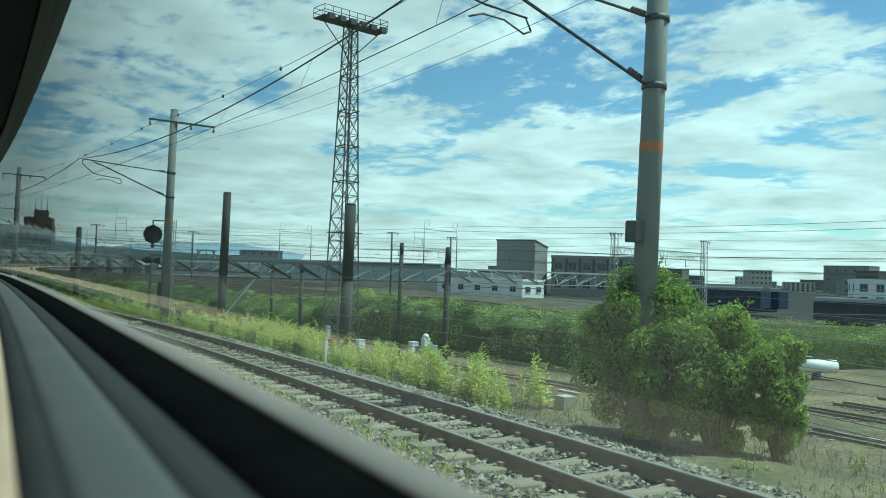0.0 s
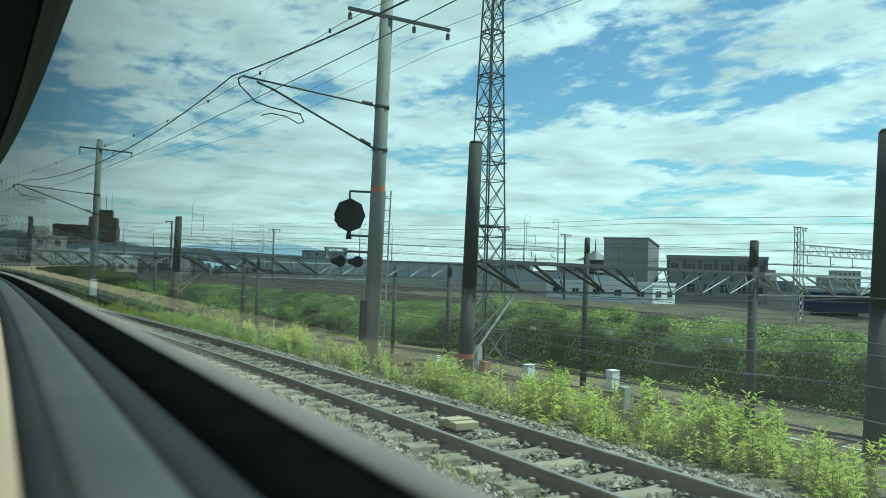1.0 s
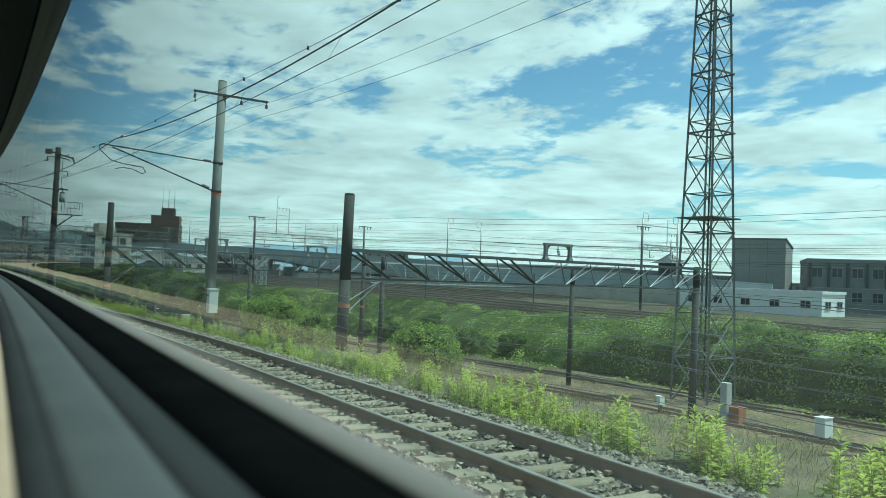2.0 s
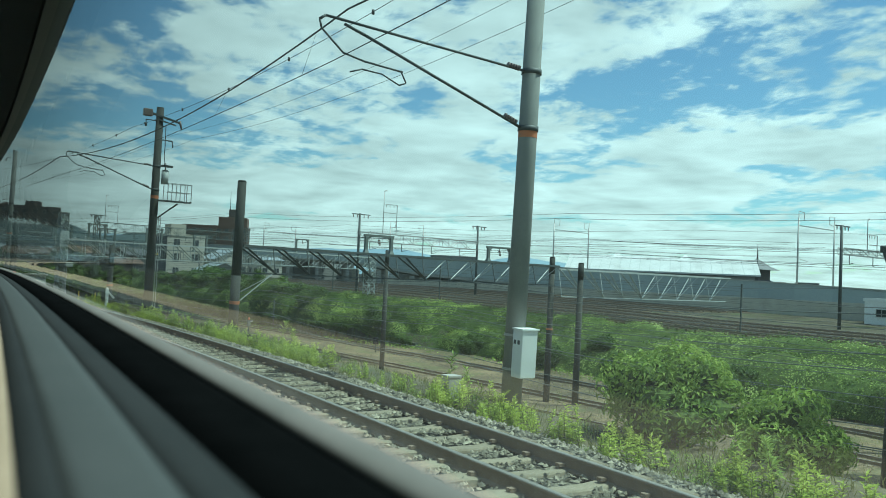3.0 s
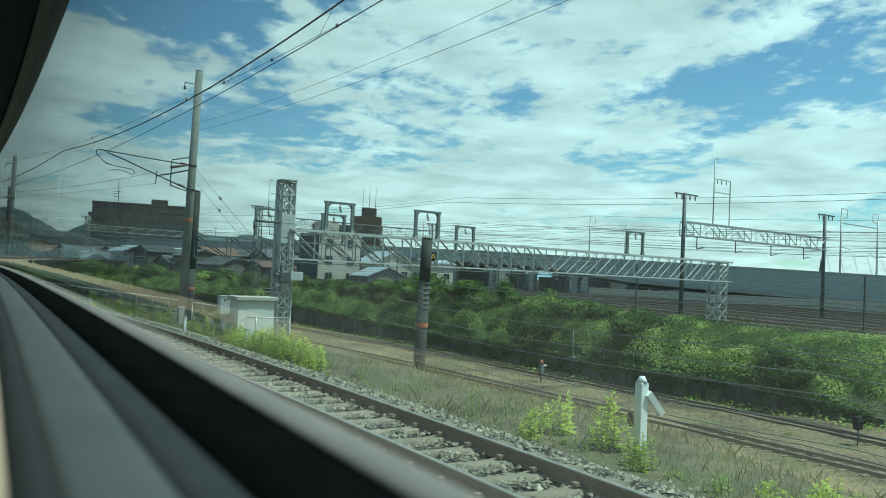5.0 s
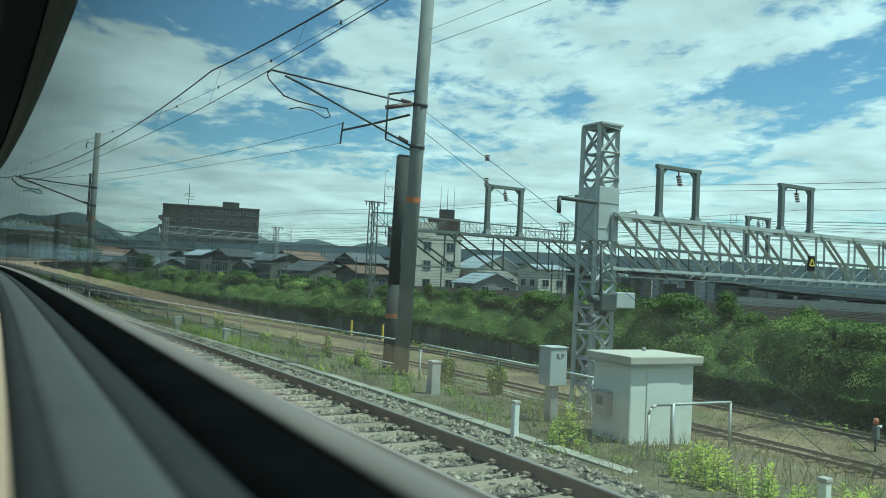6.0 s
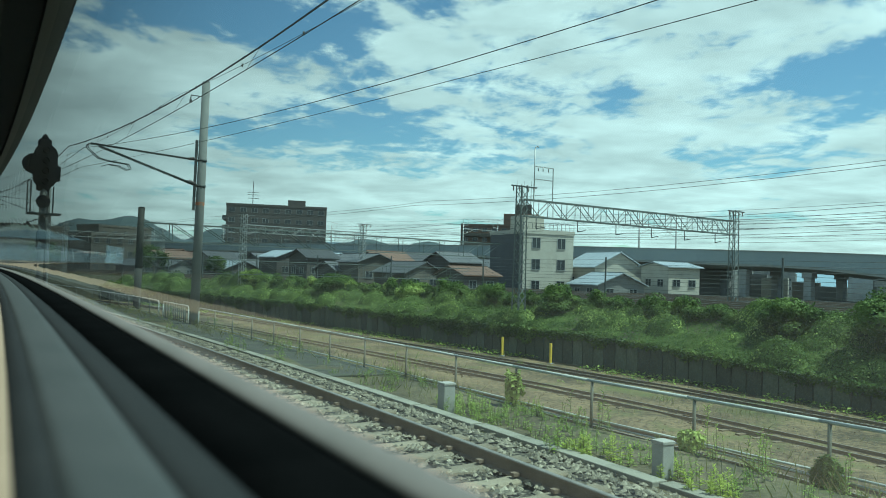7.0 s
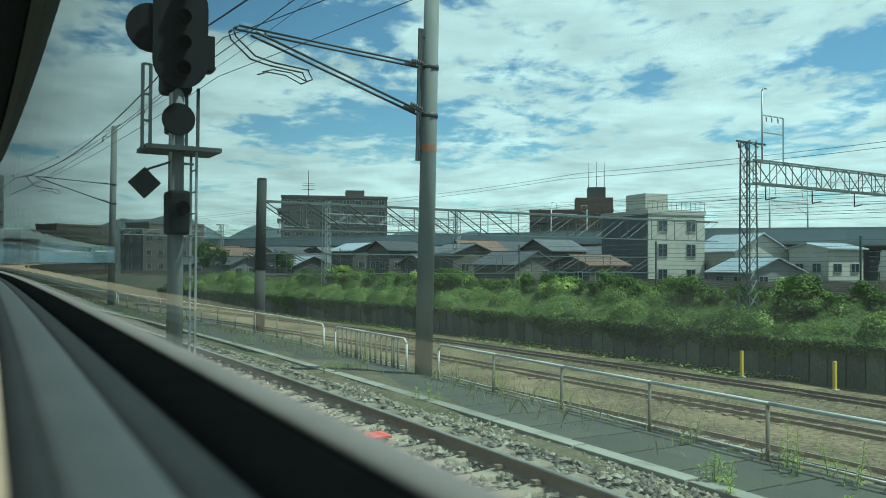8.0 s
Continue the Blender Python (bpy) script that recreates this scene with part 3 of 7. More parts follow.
    me.polygons.foreach_set("material_index", [0] * n + [1] * (len(me.polygons) - n))
    return me


SLEEPER_ME = sleeper_mesh()


def build_sleepers():
    """The nearest are single pieces, those further on are one mesh."""
    far_v, far_f, o = [], [], 0
    rng = random.Random(4)
    sv = np.array([v.co for v in SLEEPER_ME.vertices])
    sf = [tuple(p.vertices) for p in SLEEPER_ME.polygons]
    for k in range(430):
        s = -4.0 + 0.6 * k + rng.uniform(-0.02, 0.02)
        m = at(s, float(rail_d(s)) + 0.566, -0.116 + rng.uniform(-0.008, 0.004), rng.uniform(-0.8, 0.8))
        if k < 298:
            ob = link("sleeper", SLEEPER_ME, near_track)
            ob.matrix_world = m
        else:
            mm = np.array(m)
            far_v.append(sv @ mm[:3, :3].T + mm[:3, 3])
            far_f += [tuple(i + o for i in f) for f in sf]
            o += len(sv)
    tagged(raw("far_sleepers", np.concatenate(far_v), far_f, SLEEPER, near_track), kind="stuff")


build_sleepers()


def build_stones():
    """Loose ballast stones round the sleepers and down the shoulder."""
    rng = np.random.default_rng(5)
    n = 138000
    s = -2 + 172 * rng.random(n)
    c = rail_d(s) + 0.57
    d = c + np.where(s > 120, rng.uniform(-1.5, 3.55, n), rng.uniform(-1.7, 3.1, n) + rng.random(n) ** 3 * 0.7)
    r = rng.uniform(0.018, 0.039, n) * np.where(d > c + 1.3, 1.18, 1.0)
    on_rail = np.minimum(abs(d - c + 0.5335), abs(d - c - 0.5335)) < 0.06
    on_sleeper = (np.abs((s + 4.0 + 0.3) % 0.6 - 0.3) < 0.125) & (np.abs(d - c) < 1.02)
    keep = ~on_rail & (~on_sleeper | (rng.random(n) < 0.03)) & (d < np.where(s > 124, kerb_d(s) - 0.1, 99))
    s, d, r, c, on_sleeper = s[keep], d[keep], r[keep], c[keep], on_sleeper[keep]
    n = len(s)
    z = np.where(d < c + 1.3, -0.150, np.interp(d - c, [1.3, 1.6, 2.35, 3, 3.6], [-0.152, -0.27, -0.73, -0.755, -0.77]))
    z = np.where(on_sleeper, -0.116, z)
    p = place(s, d, z + 0.02 * rng.random(n) - 0.008)
    k = np.arange(5) * 1.2566
    ring = np.stack([np.cos(k), np.sin(k), 0 * k], -1)
    a = rng.uniform(0, 6.283, n)
    ca, sa = np.cos(a), np.sin(a)
    o = ring[None] * rng.uniform(0.7, 1.35, (n, 5, 1)) + rng.normal(0, 0.16, (n, 5, 3))
    top = np.stack([rng.normal(0, 0.3, n), rng.normal(0, 0.3, n), rng.uniform(0.55, 1.15, n)], -1)[:, None]
    o = np.concatenate([o, top], 1) * r[:, None, None]
    o[:, :, 0] *= rng.uniform(0.8, 1.5, n)[:, None]
    x, y = o[:, :, 0] * ca[:, None] - o[:, :, 1] * sa[:, None], o[:, :, 0] * sa[:, None] + o[:, :, 1] * ca[:, None]
    v = np.stack([x, y, o[:, :, 2]], -1) + p[:, None]
    tri = np.array([(j, (j + 1) % 5, 5) for j in range(5)])
    f = (tri[None] + 6 * np.arange(n)[:, None, None]).reshape(-1, 3)
    tagged(raw("ballast_stones", v.reshape(-1, 3), f, STONE), "loose grey-brown crushed ballast stones round the sleepers", "ballast", kind="stuff")


def fence_d(s):
    """The railing at the outer edge of the shoulder."""
    return np.interp(s, [118, 131, 136, 142, 150, 156, 168, 174, 240], [10.25, 10.35, 10.0, 9.4, 9.1, 8.95, 9.0, 9.2, 9.2])


def kerb_d(s):
    """The kerb at the foot of the ballast, where there is one."""
    return ramp(s, 124, 150, 7.6, 7.15)


build_stones()


def yard_track(off, s0, s1, zf, lift, wood=True):
    tr = thing("yard_track", Matrix(), "rusty siding track on dark old sleepers in sandy gravel", "railway track", "yard tracks")
    for k in (0.0, 1.067):
        rail(tr, s0, s1, 3.0, lambda s, k=k: off(s) + k - 0.5335, lambda s: zf(s) + lift)
    ss = np.arange(s0, s1, 0.75)
    rng = np.random.default_rng(int(s1 + off(s0)))
    h = np.interp(ss, LINE_S, LINE_H)
    p = place(ss, off(ss) + rng.normal(0, 0.02, len(ss)), zf(ss) + lift - 0.14)
    rt, fw = np.stack([np.cos(h), np.sin(h), 0 * h], -1), np.stack([-np.sin(h), np.cos(h), 0 * h], -1)
    v = np.stack([p + a * rt * 1.0 + b * fw * 0.11 + np.array([0, 0, c]) for c in (-0.14, 0.0) for b in (-1, 1) for a in (-1, 1)], 1)
    q = np.array([(4, 5, 7, 6), (0, 1, 5, 4), (2, 6, 7, 3), (0, 4, 6, 2), (1, 3, 7, 5)])
    f = (q[None] + 8 * np.arange(len(ss))[:, None, None]).reshape(-1, 4)
    tagged(raw("sleepers", v.reshape(-1, 3), f, OLD_WOOD, tr), kind="stuff")
    return tr


for _d in (27.0, 32.3, 38.6):
    yard_track(lambda s, _d=_d: _d - ramp(s, 20, 190, -3.0, 5.6), -40, 260, yard_z, 0.16)
for _d in (45.5, 50.5, 56.0, 61.5):
    yard_track(lambda s, _d=_d: _d + 0 * np.asarray(s, float), -60, 28, yard_z, 0.16)
for _d in (50.5, 55.0, 60.0, 65.0, 70.5, 75.5, 80.5, 86.0, 91.0):
    yard_track(lambda s, _d=_d: _d - ramp(s, 108, 130, 0.0, 5.6), 48 if _d < 68 else 112, 330, upper_z, 0.28)

# cable trough with pale lids along the yard tracks
trough = thing("cable_trough", Matrix(), "low cable trough with pale concrete lids along the yard tracks", "cable trough")
_tm = mesh_of("lid", box(B(), -0.16, 0.16, -0.98, 0.98, -0.15, 0.10, 0.01), CURB)
for _s in np.arange(14, 122, 2.0):
    link("lid", _tm, trough).matrix_world = at(_s, float(ramp(_s, 15, 75, 36.5, 25.6)) - float(ramp(_s, 85, 125, 0, 4.0)), float(yard_z(_s)))


def yard_stones():
    """Coarse ballast along the yard tracks."""
    rng = np.random.default_rng(15)
    n = 26000
    s = 12 + 190 * rng.random(n)
    k = rng.integers(0, 3, n)
    d = np.array([27.0, 32.3, 38.6])[k] - ramp(s, 20, 190, -3.0, 5.6) + rng.normal(0, 1.15, n)
    d = np.minimum(d, toe_d(s) - 0.6)
    r = rng.uniform(0.022, 0.05, n)
    p = place(s, d, yard_z(s) + 0.06 * rng.random(n))
    q = np.arange(4) * 1.5708
    ring = np.stack([np.cos(q), np.sin(q), -0.2 + 0 * q], -1)
    o = np.concatenate([ring[None] * rng.uniform(0.6, 1.4, (n, 4, 1)), np.stack([rng.normal(0, .3, n), rng.normal(0, .3, n), rng.uniform(.5, 1.0, n)], -1)[:, None]], 1) * r[:, None, None]
    tri = np.array([(j, (j + 1) % 4, 4) for j in range(4)])
    tagged(raw("yard_stones", (o + p[:, None]).reshape(-1, 3), (tri[None] + 5 * np.arange(n)[:, None, None]).reshape(-1, 3), YARD_STONE), "brown ballast stones along the yard tracks", "ballast", kind="stuff")


yard_stones()


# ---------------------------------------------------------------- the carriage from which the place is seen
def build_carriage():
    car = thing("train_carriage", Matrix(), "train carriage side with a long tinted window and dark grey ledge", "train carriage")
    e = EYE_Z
    # one carriage drawn out along the whole line to stand in for the moving one
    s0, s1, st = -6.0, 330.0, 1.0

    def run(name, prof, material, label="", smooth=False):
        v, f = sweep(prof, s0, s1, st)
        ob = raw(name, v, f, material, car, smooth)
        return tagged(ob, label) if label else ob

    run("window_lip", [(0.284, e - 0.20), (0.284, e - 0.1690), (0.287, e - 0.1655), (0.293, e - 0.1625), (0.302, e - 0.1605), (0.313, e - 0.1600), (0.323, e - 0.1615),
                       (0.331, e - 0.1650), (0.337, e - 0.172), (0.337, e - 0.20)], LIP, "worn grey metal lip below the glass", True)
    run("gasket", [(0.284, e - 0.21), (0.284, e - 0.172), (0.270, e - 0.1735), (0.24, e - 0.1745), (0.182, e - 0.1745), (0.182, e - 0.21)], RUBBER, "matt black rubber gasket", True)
    # darker strip painted for the soft fall-off into the black gasket
    run("ledge_shade_strip", [(0.182, e - 0.21), (0.182, e - 0.1740), (0.150, e - 0.1700), (0.128, e - 0.1660), (0.128, e - 0.21)], LEDGE_SHADE, "ledge edge strip darkened for shade and blur", True)
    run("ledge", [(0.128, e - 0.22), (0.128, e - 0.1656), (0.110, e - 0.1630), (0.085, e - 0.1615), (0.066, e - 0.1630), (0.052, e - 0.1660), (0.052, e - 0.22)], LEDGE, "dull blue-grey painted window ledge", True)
    # darker strip painted for the shade on the inner edge
    run("ledge_shade_strip", [(0.052, e - 0.21), (0.052, e - 0.1664), (0.038, e - 0.1700), (0.022, e - 0.1730), (0.022, e - 0.21)], LEDGE_SHADE, "ledge edge strip darkened for shade and blur", True)
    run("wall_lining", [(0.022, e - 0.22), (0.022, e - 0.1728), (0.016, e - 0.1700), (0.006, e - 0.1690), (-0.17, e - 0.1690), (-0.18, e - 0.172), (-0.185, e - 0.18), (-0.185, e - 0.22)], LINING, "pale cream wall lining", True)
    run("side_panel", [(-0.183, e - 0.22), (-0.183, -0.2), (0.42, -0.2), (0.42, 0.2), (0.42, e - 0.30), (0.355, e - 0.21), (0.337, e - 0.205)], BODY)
    for nm, z0, z1, mat, lab in (("lower_pane", e - 0.161, e - 0.0135, GLASS_VEILED, "lower window glass with a pale veil for reflected haze"), ("window_pane", e - 0.0135, e + 1.75, GLASS, "lightly green-tinted window glass")):
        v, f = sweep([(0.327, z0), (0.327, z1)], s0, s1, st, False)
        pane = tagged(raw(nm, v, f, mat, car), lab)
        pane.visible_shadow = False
    # dark roof edge is added and takes the place of the window post
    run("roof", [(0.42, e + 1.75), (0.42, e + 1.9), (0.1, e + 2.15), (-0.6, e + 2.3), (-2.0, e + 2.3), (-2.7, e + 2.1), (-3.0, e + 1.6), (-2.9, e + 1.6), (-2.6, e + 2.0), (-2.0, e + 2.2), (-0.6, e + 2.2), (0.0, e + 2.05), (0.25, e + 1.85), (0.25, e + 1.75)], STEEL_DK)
    # unseen wall that keeps outside brightness out of the pane's reflections
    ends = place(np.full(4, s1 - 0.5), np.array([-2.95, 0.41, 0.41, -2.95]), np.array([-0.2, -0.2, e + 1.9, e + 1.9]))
    raw("unseen_end_wall", ends, [(0, 1, 2, 3)], CABIN, car)
    # unseen far side and black floor, added to keep the glass reflections dark
    run("unseen_far_side", [(-3.0, -0.2), (-2.9, -0.2), (-2.9, e + 1.6), (-3.0, e + 1.6)], CABIN)
    run("unseen_floor", [(-2.9, e - 1.35), (-0.185, e - 1.35), (-0.185, e - 1.25), (-2.9, e - 1.25)], RUBBER)


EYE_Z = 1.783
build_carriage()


# ---------------------------------------------------------------- overhead line poles
def overhead_pole(s, d, base, top, arm_z, tip_d, label, bands=(), ladder=False, cross=True, double=False, lean=2.0, material=CONCRETE):
    """A tapered concrete pole with its cantilever over the neighbouring track. The pole's own axis is x = 0."""
    p = thing("overhead_line_pole", at(s, d, base) @ pose(0, 0, 0, lean), label, "catenary pole", "overhead line poles")
    h = top - base
    bm = tube(B(), (0, 0, -0.3), (0, 0, h), 0.205, 0.165, 20)
    part("shaft", bm, material, p)
    part("cap", tube(B(), (0, 0, h), (0, 0, h + 0.03), 0.168, 0.15, 20), STEEL_DK, p)
    rad = lambda z: 0.205 + (0.165 - 0.205) * z / h  # noqa: E731
    for bz in bands:
        b = bz - base
        part("painted_band", tube(B(), (0, 0, b - 0.075), (0, 0, b + 0.075), rad(b) + 0.004, rad(b) + 0.004, 20, False), ORANGE, p, "faded orange band")
    ups = [(0, 0.0)] if not double else [(0, -0.16), (0, 0.16)]
    az, tx = arm_z - base, tip_d - d
    for _, dy in ups:
        # strut from below, top tube, curved registration arm with its steady arm
        arm = pipe(B(), [(-rad(az) + .02, dy, az - 1.05), (tx + 0.75, dy, az + 0.08), (tx + 0.35, dy, az + 0.2)], 0.028)
        part("strut", arm, STEEL_DK, p)
        part("top_tube", pipe(B(), [(-rad(az) + .02, dy, az + 0.05), (tx, dy, az + 0.28), (tx - 0.1, dy, az + 0.2)], 0.024), STEEL_DK, p)
        reg = [(tx - 0.1, dy, az + 0.2), (tx - 0.06, dy, az + 0.06), (tx + 0.35, dy, az - 0.28), (tx + 0.75, dy, az - 0.36), (tx + 1.5, dy, az - 0.42)]
        part("registration_tube", pipe(B(), reg, 0.018), STEEL_DK, p)
        part("steady_arm", pipe(B(), [(tx + 1.46, dy, az - 0.40), (tx + 1.58, dy, az - 0.60), (tx + 1.45, dy, az - 0.66), (tx + 1.1, dy, az - 0.52), (tx + 0.72, dy, az - 0.50), (tx + 0.5, dy, az - 0.58)], 0.014), STEEL_DK, p)
        for z in (az - 1.0, az + 0.07):
            ins = B()
            for k in range(5):
                x = -rad(az) - 0.12 - 0.06 * k
                zz = z + (0.23 if z > az else 1.0) * 0.0 - (x + rad(az)) * (0.08 if z > az else 0.36)
                tube(ins, (x, dy, zz), (x - 0.03, dy, zz + 0.008), 0.055, 0.05, 10)
            part("insulator", ins, INSULATOR, p)
    col = B()
    for z in (az - 1.05, az + 0.05):
        tube(col, (0, 0, z - 0.05), (0, 0, z + 0.05), rad(z) + 0.02, rad(z) + 0.02, 16)
    part("clamp_rings", col, STEEL_DK, p)
    if cross:
        z = h - 0.55
        part("cross_arm", box(B(), -1.15, 1.85, -0.20, -0.12, z - 0.04, z + 0.04), STEEL_DK, p)
        for x, dz in ((-1.1, -0.22), (0.75, -0.22), (1.8, -0.3)):
            ins = tube(B(), (x, -0.16, z - 0.04), (x, -0.16, z - 0.12), 0.015)
            for k in range(3):
                tube(ins, (x, -0.16, z - 0.12 - k * 0.055), (x, -0.16, z - 0.16 - k * 0.055), 0.06, 0.045, 10)
            part("insulator", ins, INSULATOR, p)
    else:
        z = h - 0.62
        bk = pipe(B(), [(-rad(z), 0, z), (-0.62, 0, z), (-0.62, 0, z - 0.16)], 0.022)
        tube(bk, (-0.62, 0, z - 0.16), (-0.62, 0, z - 0.32), 0.05, 0.05, 10)
        part("side_bracket", bk, STEEL_DK, p)
    if ladder:
        pole_ladder(p, 0.30, 0.3, ladder, rad(1))
    return p


def pole_ladder(p, x, z0, z1, r):
    ld = B()
    for y in (-0.16, 0.16):
        bar(ld, (x, y, z0), (x, y, z1), 0.03)
    for k in range(int((z1 - z0) / 0.3)):
        tube(ld, (x, -0.16, z0 + 0.2 + 0.3 * k), (x, 0.16, z0 + 0.2 + 0.3 * k), 0.011, n=6)
    for z in (z0 + 0.5, z1 - 0.15):
        bar(ld, (r - 0.05, 0, z), (x, 0, z), 0.03)
    part("ladder", ld, STEEL_GR, p)


POLE = "tall round grey concrete overhead pole"
POLES = [(-24.0, 9.4), (9.75, 9.4), (37.4, 9.1), (68.7, 9.1), (95.0, 8.85), (130.8, 10.0), (165.5, 9.0), (199.0, 9.0), (233.0, 9.0)]
overhead_pole(*POLES[0], -0.8, 9.0, 6.0, 5.3, POLE + " beside weeds")
pole_a = overhead_pole(*POLES[1], -0.8, 9.0, 6.0, 5.3, POLE + " rising out of a shrub", bands=(3.96,))
pole_b = overhead_pole(*POLES[2], -0.7, 8.9, 6.0, 5.4, POLE + " with signals on its back", bands=(3.92,), ladder=4.6)
pole_c = overhead_pole(*POLES[3], -0.9, 9.0, 5.75, 4.8, POLE + " with a white cabinet on it", bands=(4.6,))
# this pole's darker concrete carries the dimming by reflections in the window glass
pole_d = overhead_pole(*POLES[4], -0.6, 9.1, 6.3, 5.0, POLE + " with transformer and platform", bands=(4.9,), ladder=4.6, cross=False, material=DARK_CONC)
pole_e = overhead_pole(*POLES[5], -0.7, 10.6, 6.2, 5.9, POLE + " with stay wires beside a railing", bands=(3.75,), cross=False, lean=3.0)
pole_f = overhead_pole(*POLES[6], -0.8, 9.6, 6.2, 4.5, POLE + " with a double bracket", bands=(4.4,), cross=False, double=True)
overhead_pole(*POLES[7], -0.8, 9.6, 6.2, 4.6, POLE + " far along the railing", cross=False)
overhead_pole(*POLES[8], -0.8, 9.6, 6.2, 4.6, POLE + " far along the line", cross=False)


# ---------------------------------------------------------------- cut-off gantry posts and beams
def stump(s, d, base, top, label, r=0.30, band=None, rings=False, material=DARK_POLE):
    """A round gantry post, cut off above its beam, with a rounded cap."""
    p = thing("gantry_post", at(s, d, base) @ pose(0, 0, 0, 1.9 if d < 15 else 0.6), label, "gantry post", "gantry posts")
    h = top - base
    cut = (1.45 if d < 14.5 else top - 1.0) - base
    rc = r * (1 - 0.14 * cut / h)
    part("shaft", tube(B(), (0, 0, -0.3), (0, 0, cut), r, rc, 20), DARK_CONC, p)
    bm = tube(B(), (0, 0, cut), (0, 0, h - 0.06), rc, r * 0.86, 20)
    tube(bm, (0, 0, h - 0.06), (0, 0, h), r * 0.88, r * 0.70, 20)
    part("upper_shaft", bm, material, p, "dark weathered upper end")
    if band is not None:
        b = band - base
        part("painted_band", tube(B(), (0, 0, b - 0.07), (0, 0, b + 0.07), r + 0.004, r + 0.003, 20, False), ORANGE, p, "faded orange band")
    if rings:
        for k in range(6):
            z = h * 0.62 + 0.16 * k
            part("cable_ring", tube(B(), (0, 0, z), (0, 0, z + 0.04), r * 0.97, r * 0.97, 18), STEEL_DK, p)
    return p


def truss(name, s, d0, d1, z0, z1, label, material, width=0.7, bay=1.7, brace=None, s_end=None, size=0.10, uprights=False):
    """A lattice beam across the tracks: four chords, uprights and slanting bars; x runs across the line."""
    p = thing(name, at(s, d0, 0.0), label, "gantry beam", "gantry beams")
    L_ = d1 - d0
    skew = 0.0 if s_end is None else s_end - s
    yy = lambda x: skew * x / L_  # noqa: E731
    low = width if uprights else 0.0   # the dark beams are three-sided, with one chord below
    for y, z in ((-width / 2, z1), (width / 2, z1), (-low / 2, z0), (low / 2, z0))[:4 if uprights else 3]:
        part("chord", bar(B(), (0, y, z), (L_, y + skew, z), size if z == z1 else size * 0.6), material, p)
    n = max(2, int(round(L_ / bay)))
    mid = n // 2
    for k in range(n):
        xa, xb = L_ * k / n, L_ * (k + 1) / n
        web = B()
        for e in (-0.5, 0.5):
            if k < mid:
                angle_bar(web, (xa, e * width + yy(xa), z1), (xb, e * low + yy(xb), z0), size * 0.85)
            else:
                angle_bar(web, (xa, e * low + yy(xa), z0), (xb, e * width + yy(xb), z1), size * 0.38)
            if uprights:
                angle_bar(web, (xa, e * width + yy(xa), z0), (xa, e * width + yy(xa), z1), size * 0.6)
        # second-half bars of dark beams get paler steel, their sunlight put into colour
        part("slanting_bar", web, material if k < mid or uprights else STEEL_WH, p)
        if not uprights:
            part("upright", bar(B(), (xa, width / 2 + yy(xa), z1), (xa, yy(xa), z0), size * 0.35), material, p)
        lace = B()
        for z, w in ((z0, low), (z1, width)):
            if w:
                angle_bar(lace, (xa, -w / 2 + yy(xa), z), (xb, w / 2 + yy(xb), z), size * 0.5)
        part("lacing", lace, material, p)
    if brace:
        bz = brace
        st = B()
        angle_bar(st, (0.1, 0, bz), (1.45, 0, z0 - 0.02), size * 0.45)
        angle_bar(st, (0.1, 0.25, bz + 0.3), (1.6, 0.25, z0 - 0.02), size * 0.4)
        part("stay", st, STEEL_WH, p, "pale slanting stay")
    return p


def hoop(p, x, y, z0, z1, w):
    """A portal hoop on a beam, with its hanging insulator."""
    h = thing_part(p, "hoop")
    bm = B()
    for k in (0, w):
        box(bm, x + k - 0.075, x + k + 0.075, y - 0.07, y + 0.07, z0 + 0.12, z1 - 0.05, 0.012)
        tube(bm, (x + k, y, z0 - 0.02), (x + k, y, z0 + 0.2), 0.21, 0.10, 4)
        sg = 1 if k == 0 else -1
        bar(bm, (x + k + sg * 0.04, y, z1 - 0.22), (x + k + sg * 0.22, y, z1 - 0.04), 0.06)
    box(bm, x - 0.13, x + w + 0.13, y - 0.06, y + 0.06, z1 - 0.06, z1 + 0.05, 0.012)
    part_into(h, bm, HOOP)
    ins = tube(B(), (x + w / 2, y, z1), (x + w / 2, y, z1 - 0.18), 0.02)
    for k in range(4):
        tube(ins, (x + w / 2 + 0.02 * k, y, z1 - 0.18 - 0.07 * k), (x + w / 2 + 0.02 * k, y, z1 - 0.23 - 0.07 * k), 0.075, 0.05, 8)
    part("insulator", ins, INSULATOR, h)


def thing_part(p, name):
    ob = new(name, bpy.data.meshes.new(name))
    ob.parent = p
    return ob


def part_into(ob, bm, material):
    bm.to_mesh(ob.data)
    bm.free()
    ob.data.materials.append(material)


STUMP = "dark weathered round gantry post, cut off,"
stump(26.2, 12.2, -1.1, 4.25, STUMP + " in weeds", 0.215)
stump(36.42, 11.4, -1.1, 5.3, STUMP + " with pale stay", 0.205, band=-0.35)
stump(38.2, 25.6, -5.2, 3.4, "dark upright gantry post in the yard", 0.19)
stump(63.0, 11.9, -1.1, 4.5, STUMP + " with beam", 0.21, band=0.55)
stump(63.2, 31.0, -5.2, 2.6, "dark upright gantry post in the yard", 0.19)
stump(55.6, 35.6, -5.2, 4.4, "dark upright post behind the yard tracks", 0.20)
stump(87.8, 10.2, -1.0, 5.3, STUMP + " with dark beam", 0.205, band=0.35)
stump(91.0, 30.6, -5.2, 3.2, "dark upright gantry post in the yard", 0.19, band=-1.0)
stump(89.4, 31.2, -5.2, 2.9, "dark upright gantry post beside its twin in the yard", 0.19)
